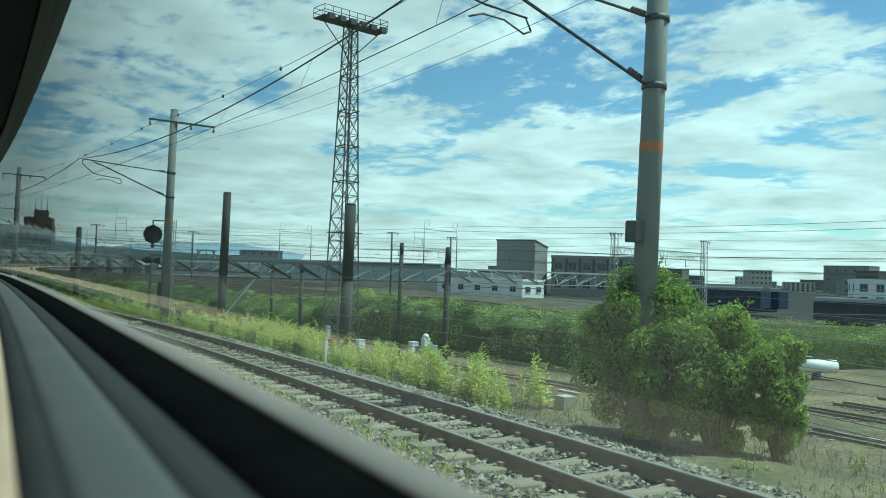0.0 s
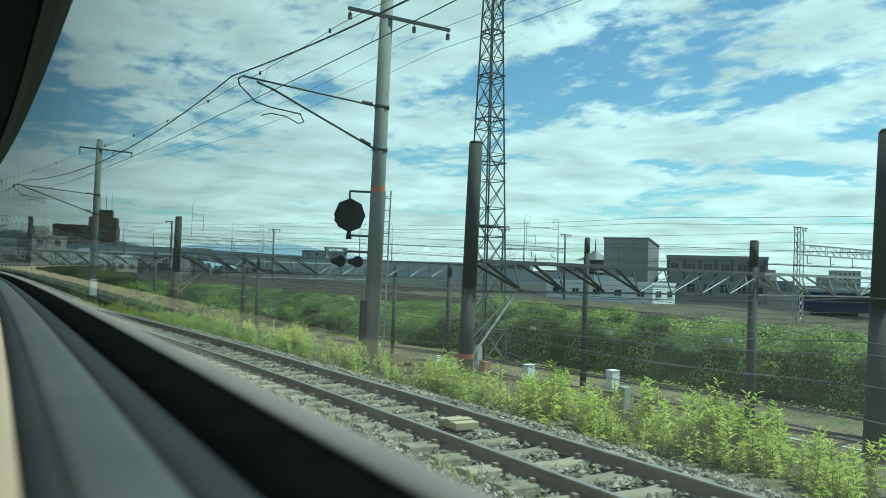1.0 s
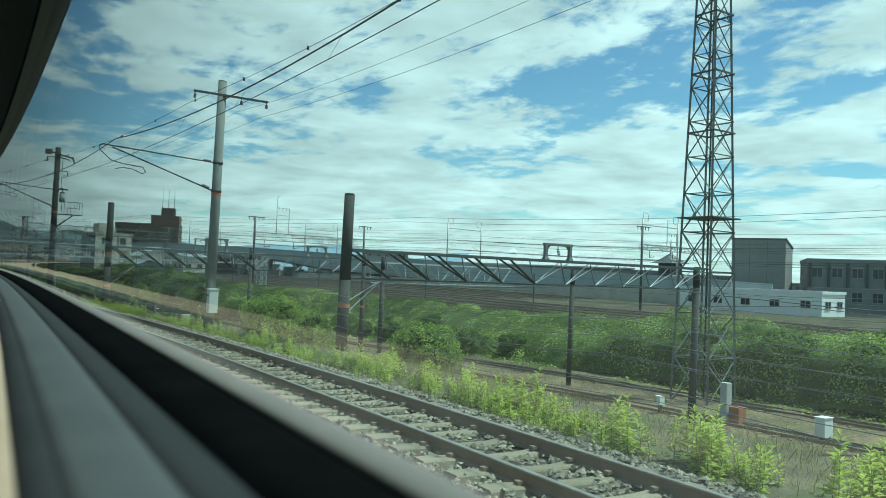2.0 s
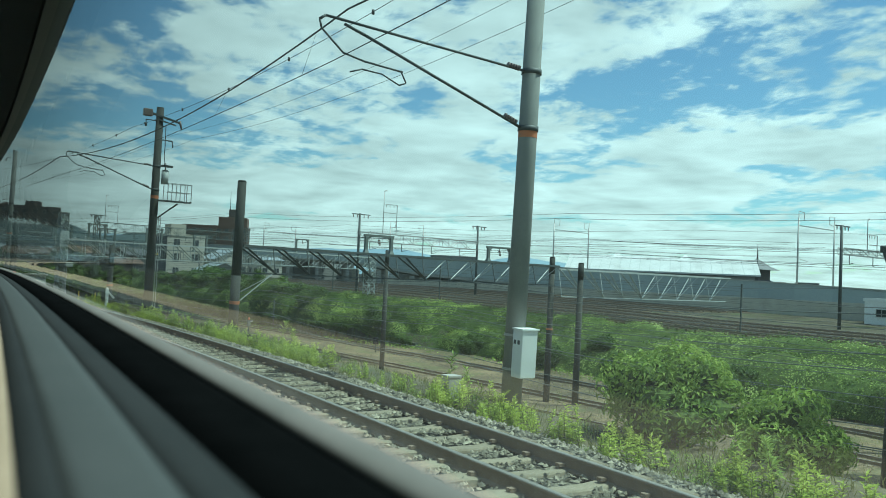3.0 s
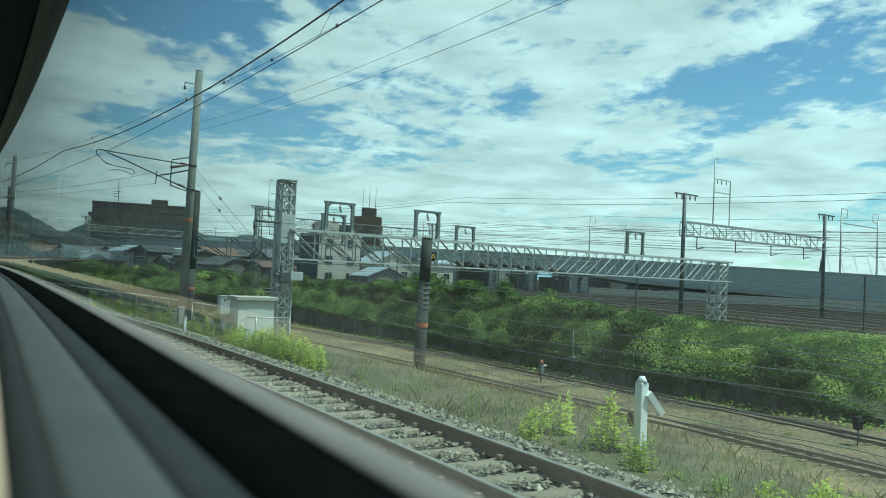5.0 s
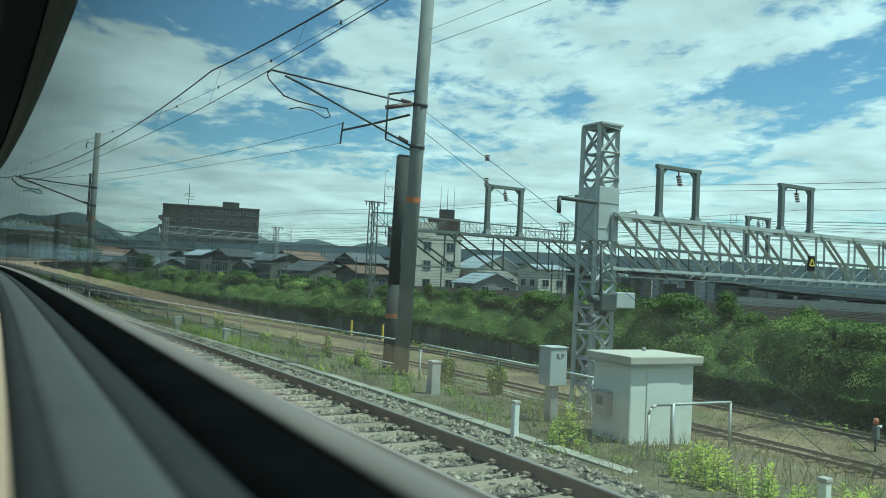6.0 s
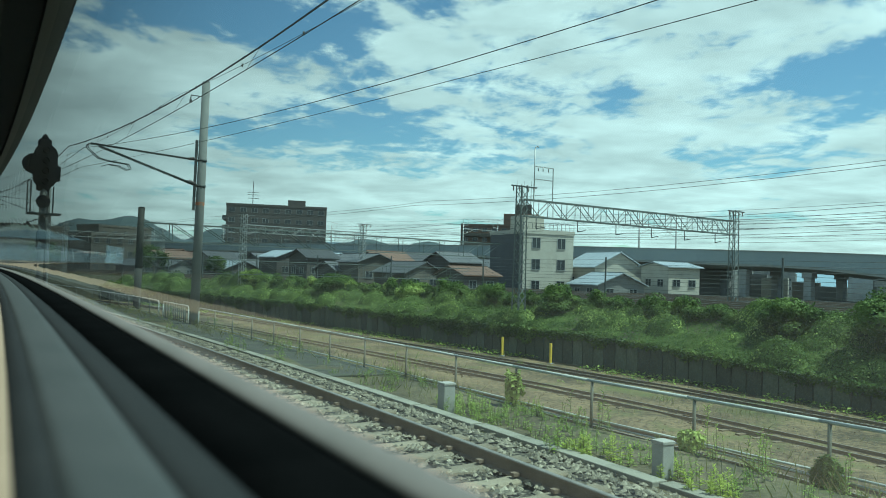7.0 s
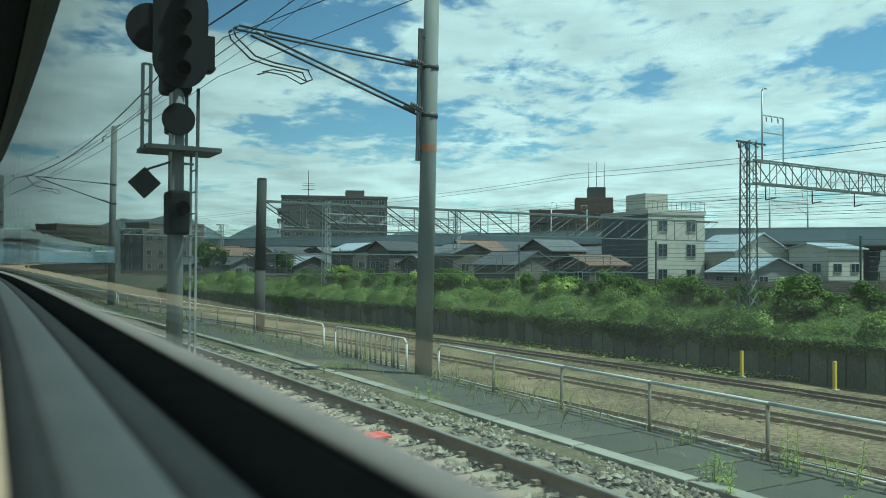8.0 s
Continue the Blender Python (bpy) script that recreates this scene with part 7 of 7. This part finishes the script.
clumps("goldenrod", lambda s: np.interp(s, [4, 12, 15, 24, 34, 44, 58, 66, 98, 104, 111, 113, 121, 123], [0, .3, 4.0, 4.4, 2.4, 2.4, 2.8, 2.6, 3.2, .3, .2, 2.6, 2.4, .6]), (6, 124),
       lambda s: rail_d(s) + np.interp(s, [0, 50, 66, 100, 110], [4.6, 4.5, 4.1, 4.2, 4.35]), lambda s: np.interp(s, [0, 50, 66, 100, 110], [.7, .75, .45, .5, .5]), (0.45, 1.05), LEAF_WEED, "bright yellow-green goldenrod clumps along the track shoulder", 0.15, 38, 8, 0.19)
clumps("low_weeds", lambda s: np.interp(s, [0, 60, 70, 105, 123, 125, 147, 150, 236], [2.8, 3.2, 2.2, 2.6, 3, 5.0, 5.0, 0.3, 0.3]), (0, 236),
       lambda s: np.where(s > 122, np.interp(s, [122, 140, 150], [9.1, 8.6, 8.2]), rail_d(s) + np.interp(s, [0, 55, 66], [5.0, 4.9, 4.5])), lambda s: np.where(s > 122, np.interp(s, [122, 140, 150], [1.3, 0.9, 0.7]), np.interp(s, [0, 55, 66], [1.5, 1.4, 0.9])), (0.18, 0.42), LEAF_BUSH, "low green weeds on the sandy shoulder", 0.13, 20, 6)
clumps("tall_weeds", lambda s: 0.09 + 0 * s, (58, 104), lambda s: rail_d(s) + 5.2, lambda s: 0.7 + 0 * s, (1.3, 1.9), LEAF_BUSH, "single tall weeds on the shoulder edge", 0.2, 70, 3)
clumps("kerb_weeds", lambda s: 0.35 + 0 * s, (124, 200), lambda s: kerb_d(s) + 0.15, lambda s: 0.3 + 0 * s, (0.35, 0.75), LEAF_BUSH, "single green weeds beside kerb and railing", 0.15, 30, 6)


clumps("railing_weeds", lambda s: np.interp(s, [123, 148, 160], [1.1, 0.8, 0.3]), (123, 170), lambda s: fence_d(s) - 0.05, lambda s: 0.10 + 0 * s, (0.45, 1.0), LEAF_BUSH, "green creepers climbing the posts of the railing", 0.11, 40, 5)
clumps("goldenrod", lambda s: 0.9 + 0 * s, (126, 142), lambda s: kerb_d(s) + 0.45, lambda s: 0.25 + 0 * s, (0.35, 0.6), LEAF_WEED, "pale green goldenrod clumps behind the kerb", 0.13, 38, 7, 0.19)


def grass(name, n, srange, dlo, dhi, h, keep, material, label, z=None):
    s = RNG.uniform(*srange, n)
    d = dlo(s) + RNG.random(n) * (dhi(s) - dlo(s))
    ok = RNG.random(n) < keep(s, d)
    s, d = s[ok], d[ok]
    n = len(s)
    p = place(s, d, (gz(s, d) if z is None else z) - 0.02)
    a = RNG.uniform(0, 6.283, n)
    hh = h * RNG.uniform(0.4, 1.2, n)[:, None]
    side = np.stack([-np.sin(a), np.cos(a), 0 * a], -1) * 0.006
    tip = p + np.stack([np.cos(a) * 0.35, np.sin(a) * 0.35, 1 + 0 * a], -1) * hh + np.stack([RNG.normal(0, .3, n), RNG.normal(0, .3, n), 0 * a], -1) * hh
    mid = (p + tip) / 2 + np.array([0, 0, 0.12]) * hh
    v = np.stack([p - side, p + side, mid + side, tip, mid - side], 1).reshape(-1, 3)
    tagged(raw(name, v, np.arange(5 * n).reshape(-1, 5), material), label, "grass", kind="stuff")


grass("shoulder_grass", 48000, (-2, 128), lambda s: rail_d(s) + 3.75, lambda s: edge_d(s) + 1.8, 0.17, lambda s, d: np.clip(1.9 * field(s, d, 0.7, 14) - 0.3, 0, 1), GRASS_DRY, "olive grass on the embankment shoulder")
grass("dry_grass", 26000, (0, 236), lambda s: np.where(s > 122, 7.8, rail_d(s) + 3.5), lambda s: edge_d(s) + 1.0, 0.30, lambda s, d: np.clip(1.6 * field(s, d, 0.6, 15) - 0.45, 0, 1), GRASS_DRY, "dry yellow grass on the embankment shoulder")
grass("cess_grass", 16000, (0, 40), lambda s: rail_d(s) - 2.4, lambda s: rail_d(s) - 0.35, 0.22, lambda s, d: np.clip(2.4 * field(s, d, 1.2, 17) - 1.05, 0, 1), LEAF_WEED, "tufts of green grass between the tracks", -0.22)
clumps("yard_weeds", lambda s: 1.1 + 0 * s, (12, 220), lambda s: (edge_d(s) + 5 + toe_d(s)) / 2, lambda s: (toe_d(s) - edge_d(s) - 5) / 2, (0.2, 0.6), LEAF_BUSH, "scattered green weeds between the yard tracks", 0.2, 14, 5)
grass("yard_grass", 80000, (10, 220), lambda s: edge_d(s) + 5, lambda s: toe_d(s), 0.35, lambda s, d: np.clip(2.0 * field(s, d, 0.35, 19) - 0.75, 0, 1), GRASS_DRY, "patches of dry grass between the yard tracks")


def vines():
    """Mounds of vine leaves over the far bank: overlapping domes, the hollows between darkened by leaf colour."""
    rng = np.random.default_rng(77)
    nd = 760
    ds_, du = rng.uniform(26, 264, nd), rng.uniform(0.0, 8.0, nd)
    dr = 0.55 + 1.75 * rng.random(nd) ** 1.6
    dh = dr * rng.uniform(0.6, 1.05, nd) * np.clip((9.2 - du) / 4.0, 0.4, 1)
    big = (rng.random(nd) < np.interp(ds_, [60, 75, 84, 110, 120, 150], [.35, .25, .14, .14, .2, .05])) & (du < 6)
    dh, dr = np.where(big, dh * 1.35, dh), np.where(big, dr * 1.1, dr)
    far = np.clip((ds_ - 150) / 12, 0, 1)
    crest = (du > 5.0) & (du < 6.6)
    dh, dr = dh * (1 - far * np.where(crest, 0.1, 0.35)), dr * (1 - 0.35 * far)
    dh *= np.where((ds_ > 78) & (ds_ < 150), np.where(du > 3.6, 0.34, ramp(ds_, 112, 126, 0.60, 1.15)), 1.0)
    order = np.argsort(ds_)
    ds_, du, dr, dh = ds_[order], du[order], dr[order], dh[order]

    def height(s, u):
        out = 0.04 + 0.16 * field(s, u, 2.2, 29)
        lo, hi = np.searchsorted(ds_, s - 2.6), np.searchsorted(ds_, s + 2.6)
        for k in range(int((hi - lo).max())):
            j = np.minimum(lo + k, nd - 1)
            q = ((s - ds_[j]) ** 2 + (u - du[j]) ** 2 * 1.3) / dr[j] ** 2
            out = np.where((lo + k < hi) & (q < 1), np.maximum(out, dh[j] * np.sqrt(np.clip(1 - q, 0, 1))), out)
        out = out * np.sqrt(np.clip(u / 1.1, 0.03, 1))
        # the first stretch is a hedge with a steep front
        wall = ramp(s, 72, 86, 2.4, 0.0) * np.clip((u - 0.1) / 0.7, 0, 1) * np.clip((7.8 - u) / 4, 0.25, 1)
        return np.maximum(out, wall + 0.5 * out * (wall > 0))

    # the solid mat below the outer leaves, coloured dark for the shade inside the growth
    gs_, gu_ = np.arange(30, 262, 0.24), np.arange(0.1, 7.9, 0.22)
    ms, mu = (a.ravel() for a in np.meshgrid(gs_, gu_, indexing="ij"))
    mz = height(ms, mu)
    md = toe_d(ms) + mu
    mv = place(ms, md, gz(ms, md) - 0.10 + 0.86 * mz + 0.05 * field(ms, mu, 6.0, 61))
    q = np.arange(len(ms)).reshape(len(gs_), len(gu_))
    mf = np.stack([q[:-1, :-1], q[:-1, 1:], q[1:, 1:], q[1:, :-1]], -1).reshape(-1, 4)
    tagged(raw("bank_growth", mv, mf, GROWTH, None, True), "solid green mat under the vine leaves, dark as inner shade", "vines", kind="stuff")
    n = 560000
    s = np.where(RNG.random(n) < 0.42, RNG.uniform(104, 190, n), 30 + 232 * RNG.random(n) ** 1.15)
    front = (RNG.random(n) < 0.22) & (s < 88)
    u = np.where(front, 0.15 + 0.7 * RNG.random(n), 0.2 + 7.6 * RNG.random(n))
    hgt = height(s, u)
    e = 0.10
    gs, gu = (height(s + e, u) - hgt) / e, (height(s, u + e) - hgt) / e
    gs, gu = np.clip(gs, -4, 4), np.clip(gu, -4, 4) + 0.5
    # more leaves where the growth is steep, few in the hollows
    keep = RNG.random(n) < np.where(hgt < 0.22, 0.22, np.clip(np.sqrt(1 + gs * gs + gu * gu) / 3.2, 0, 1))
    s, front, u, hgt, gs, gu = s[keep], front[keep], u[keep], hgt[keep], gs[keep], gu[keep]
    n = len(s)
    h = np.interp(s, LINE_S, LINE_H)
    rt, fw = np.stack([np.cos(h), np.sin(h), 0 * h], -1), np.stack([-np.sin(h), np.cos(h), 0 * h], -1)
    nrm = np.array([0, 0, 1.0]) - rt * gu[:, None] - fw * gs[:, None]
    nrm /= np.linalg.norm(nrm, axis=1)[:, None]
    d = toe_d(s) + u
    p = place(s, d, gz(s, d) + hgt * (1 - np.where(front, 0.95, 0.16) * RNG.random(n) ** 2) + 0.30 * RNG.random(n) ** 6)
    up = nrm + RNG.normal(0, 0.30, (n, 3))
    up /= np.linalg.norm(up, axis=1)[:, None]
    # shade painted with darker leaves: hollows, hedge front, bank foot, crest, patches
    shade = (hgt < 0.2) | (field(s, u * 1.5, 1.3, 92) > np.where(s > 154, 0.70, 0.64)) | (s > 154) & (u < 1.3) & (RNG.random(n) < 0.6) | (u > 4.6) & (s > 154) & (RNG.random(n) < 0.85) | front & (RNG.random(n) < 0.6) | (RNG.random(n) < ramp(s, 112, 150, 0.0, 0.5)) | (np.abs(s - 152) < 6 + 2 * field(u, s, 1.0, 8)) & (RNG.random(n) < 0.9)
    for mask, mat, name, label in ((~shade, LEAF_VINE, "vine_leaves", "rampant green vine leaves over the far bank"), (shade, LEAF_DARK, "hedge_leaves", "darker vine leaves painting shade and undergrowth on the far bank")):
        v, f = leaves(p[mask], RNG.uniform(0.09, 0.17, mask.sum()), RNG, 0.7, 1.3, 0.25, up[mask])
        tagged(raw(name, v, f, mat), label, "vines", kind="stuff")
    # vines hanging over the wall
    n = 64000
    s = RNG.uniform(116, 262, n)
    fall = RNG.random(n) ** 1.15
    ok = fall < (field(s, 0 * s, 0.9, 53) * 1.7 - 0.1) * ramp(s, 128, 158, 1.0, 0.5)
    s, fall = s[ok], fall[ok]
    v, f = leaves(place(s, toe_d(s) - 0.1 - 0.12 * RNG.random(len(s)), yard_z(s) + wall_up(s) + 0.3 - (wall_up(s) + 0.15) * fall), RNG.uniform(0.12, 0.26, len(s)), RNG, 0.2, 1.3)
    tagged(raw("hanging_vines", v, f, LEAF_DARK), "dark vines hanging over the retaining wall", "vines", kind="stuff")
    # low growth at the wall's foot
    n = 9000
    s = RNG.uniform(40, 250, n)
    d = toe_d(s) - RNG.random(n) ** 2 * 2.2
    ok = field(s, d, 0.5, 41) > 0.38
    s, d = s[ok], d[ok]
    v, f = leaves(place(s, d, gz(s, d) + 0.25 * RNG.random(len(s))), RNG.uniform(0.12, 0.25, len(s)), RNG, 0.8, 1.3)
    tagged(raw("foot_weeds", v, f, LEAF_BUSH), "low green weeds at the foot of the bank", "weeds", kind="stuff")


vines()
grass("bank_grass", 40000, (84, 230), lambda s: toe_d(s) + 0.3, lambda s: toe_d(s) + 5.2, 0.34, lambda s, d: np.clip(2.2 * field(s, d, 0.4, 23) - 0.6, 0, 1), GRASS_GREEN, "pale green grass in the gaps of the far bank")


def shrub(name, s, d, w, dp, h, count, material, label, category="shrub", leaf=(0.07, 0.15), lobes=26, base=None, size=(0.15, 0.27), sprigs=0):
    """A shrub: stems fanning out to many rounded lobes, each a shell of overlapping leaves over a solid core coloured
    as shade, with dark gaps between and loose sprigs.
    """
    z0 = float(gz(np.array([s]), np.array([d]))[0]) if base is None else base
    b = thing(name, at(s, d, z0), label, category, category + "s")
    r = np.random.default_rng(int(s * 7 + d * 13 + h * 5))
    env = np.array([w, dp, h]) / 2
    c = r.normal(0, 1, (lobes, 3))
    c /= np.linalg.norm(c, axis=1)[:, None]
    c *= (0.25 + (0.46 if size[0] > 0.12 else 0.62) * r.random(lobes) ** 0.6)[:, None]
    c = c * env + np.array([0, 0, h * 0.48])
    rad = r.uniform(*size, lobes)[:, None] * np.array([w, dp, h]) * np.array([1, 1, 0.85])
    st = B()
    for k in range(lobes):
        root = np.array([c[k, 0] * 0.15, c[k, 1] * 0.15, -0.1])
        mid = root * 0.45 + c[k] * 0.55 + np.array([0, 0, 0.08 * h])
        q = 0.010 + 0.008 * h
        tube(st, root, mid, q, q * 0.7, 5)
        tube(st, mid, c[k], q * 0.7, q * 0.3, 5)
    # added solid cores, dark in colour to imitate shade behind the leaves
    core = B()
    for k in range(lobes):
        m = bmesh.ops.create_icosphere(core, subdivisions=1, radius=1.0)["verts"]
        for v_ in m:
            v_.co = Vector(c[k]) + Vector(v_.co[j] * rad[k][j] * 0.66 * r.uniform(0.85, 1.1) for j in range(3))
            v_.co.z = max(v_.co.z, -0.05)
    part("shade_core", core, GROWTH, b)
    i = np.repeat(np.arange(lobes), count // lobes)
    n = len(i)
    w_ = r.normal(0, 1, (n, 3))
    w_ /= np.linalg.norm(w_, axis=1)[:, None]
    p = c[i] + w_ * rad[i] * (0.72 + 0.36 * r.random(n) ** 0.5)[:, None]
    inside = np.zeros(n, bool)
    for k in range(lobes):
        inside |= (i != k) & ((((p - c[k]) / rad[k]) ** 2).sum(1) < 0.6)
    ok = ~inside & (p[:, 2] > 0.03)
    p, up = p[ok], w_[ok] + np.array([0, 0, 0.3]) + r.normal(0, 0.36, (int(ok.sum()), 3))
    sz = r.uniform(*leaf, len(p))
    for k in range(sprigs):
        a = r.normal(0, 1, 3)
        a[2] = abs(a[2]) + 0.5
        a /= np.linalg.norm(a)
        j = r.integers(lobes)
        u = np.linspace(0.6, 1.55, 16)[:, None]
        q = c[j] + a * rad[j] * u + r.normal(0, 0.02, (16, 3))
        tube(st, c[j], q[-1], 0.006, 0.003, 4)
        p, up, sz = np.concatenate([p, q]), np.concatenate([up, a * 0.5 + r.normal(0, 0.6, (16, 3))]), np.concatenate([sz, r.uniform(*leaf, 16)])
    part("stems", st, STEM, b)
    up /= np.linalg.norm(up, axis=1)[:, None]
    v, f = leaves(p, sz, r, 0.55, 2.6 if category == "shrub" else 1.35, 0.3, up)
    raw("foliage", v, f, material, b)
    return b


shrub("shrub", 9.7, 9.7, 2.7, 2.3, 2.9, 52000, LEAF_BUSH, "large leafy green shrub growing round the pole foot", leaf=(0.05, 0.11), lobes=84, size=(0.06, 0.14), sprigs=150)
shrub("shrub", 8.75, 10.1, 1.9, 1.7, 2.3, 26000, LEAF_BUSH, "leafy green shrub beside the larger one", leaf=(0.05, 0.11), lobes=52, size=(0.07, 0.15), sprigs=90)
shrub("shrub", 8.05, 10.6, 1.1, 1.1, 2.0, 11000, LEAF_BUSH, "slender green shrub on the shoulder", leaf=(0.05, 0.11), lobes=28, size=(0.09, 0.18), sprigs=50)
shrub("shrub", 66.2, 10.6, 2.6, 2.4, 1.9, 13000, LEAF_BUSH, "leafy green shrub behind the pole", lobes=26, sprigs=30)
shrub("shrub", 64.4, 11.4, 2.2, 2.2, 1.7, 10000, LEAF_BUSH, "leafy green shrub on the slope", lobes=22, sprigs=24)
shrub("shrub", 58.5, 12.4, 2.6, 2.4, 2.0, 10000, LEAF_BUSH, "leafy green shrub below the beam", lobes=22, sprigs=24)
for _s, _d, _w, _h in ((110.6, 44.2, 2.4, 2.7), (106.0, 44.2, 2.0, 2.2), (102.2, 43.8, 3.4, 2.8), (96.2, 44.6, 2.6, 2.4), (91.2, 43.6, 2.8, 3.0), (87.6, 44.8, 2.4, 2.4), (99.2, 46.8, 3.0, 2.0), (120, 42, 5, 3.2), (129, 41, 4.5, 3.6), (136, 41, 6, 3.6), (168.5, 42.2, 2.4, 1.5), (72, 46, 5, 2.6), (62, 46.5, 6, 3.2), (57, 46, 6, 3.4), (52, 47, 6, 3.2), (46, 46.5, 6, 3.4), (41, 47, 5, 3.2), (37.0, 47.5, 3, 1.8), (66.5, 45, 5, 3.0), (49, 44.5, 5, 2.6), (196, 42, 4, 2.0), (210, 42, 5, 2.4), (226, 42, 5, 2.6), (147, 40.5, 6, 3.2), (153, 41, 6, 3.4), (159, 41.5, 4, 2.4), (177, 41.5, 4, 2.2)):
    if 84 < _s < 140:
        _d, _h = _d - 1.4, _h * 0.85
    shrub("bush", _s, _d, _w, _w * 0.9, _h, 6500, LEAF_DARK if 84 < _s < 165 or int(_s) % 3 == 0 else LEAF_VINE, "rounded vine-covered bush on the far bank", "bush", (0.13, 0.25), 14, sprigs=10)

# creepers on the posts of the railing
for _s, _w, _h in ((126.9, 0.40, 0.7), (129.1, 0.45, 0.95), (131.9, 0.6, 0.45), (133.3, 0.5, 0.85), (134.1, 0.7, 0.4), (135.4, 0.4, 0.95), (137.5, 0.35, 0.6), (139.6, 0.4, 0.5), (143.8, 0.4, 0.7)):
    shrub("creeper", _s, float(fence_d(_s)) - 0.05, _w, _w, _h, 1400, LEAF_BUSH if _h > 0.8 else LEAF_VINE, "dark green creeper growing up a railing post", "creeper", (0.05, 0.10), 9, size=(0.18, 0.30), sprigs=5)

_r = random.Random(31)
_s = 132.0
while _s < 236:
    _w = _r.uniform(1.0, 2.4)
    shrub("bush", _s, float(toe_d(_s)) + 5.6 + _r.uniform(-0.7, 0.5), _w, _w * 0.9, 0.4 + _w * _r.uniform(0.55, 0.8), 1500, LEAF_VINE if _r.random() < 0.15 else LEAF_DARK, "small rounded bush on the crest of the bank", "bush", (0.10, 0.19), 7, size=(0.2, 0.34), sprigs=3)
    _s += _w * _r.uniform(0.55, 1.1)


def tree(x, y, z, h, w, seed, label):
    t = thing("tree", pose(x, y, z), label, "tree", "trees")
    r = np.random.default_rng(seed)
    tr = tube(B(), (0, 0, -0.3), (0.1, 0, h * 0.45), 0.028 * h, 0.018 * h, 8)
    pts = []
    for k in range(16):
        a = r.uniform(0, 6.283)
        e = np.array([math.cos(a) * w * r.uniform(0.2, 0.5), math.sin(a) * w * r.uniform(0.2, 0.5), h * r.uniform(0.45, 0.95)])
        tube(tr, (0.1, 0, h * r.uniform(0.25, 0.45)), e, 0.010 * h, 0.003 * h, 5)
        c = r.normal(0, 1, (160, 3)) * np.array([w, w, h * 0.7]) * 0.10
        pts.append(e + c)
    part("trunk", tr, OLD_WOOD, t)
    v, f = leaves(np.concatenate(pts), r.uniform(0.25, 0.5, 16 * 160), r, 0.5, 1.5)
    raw("crown", v, f, LEAF_DARK, t)


for _i, (_s, _d, _h) in enumerate(((262, 58, 4), (280, 57, 5), (255, 98, 6), (300, 70, 7), (320, 60, 6), (340, 70, 7), (30, 100, 5), (14, 98, 4))):
    _p = place(_s, _d, 0)
    tree(_p[0], _p[1], -1.0, _h, _h * 0.8, 60 + _i, "dark green tree among the houses")
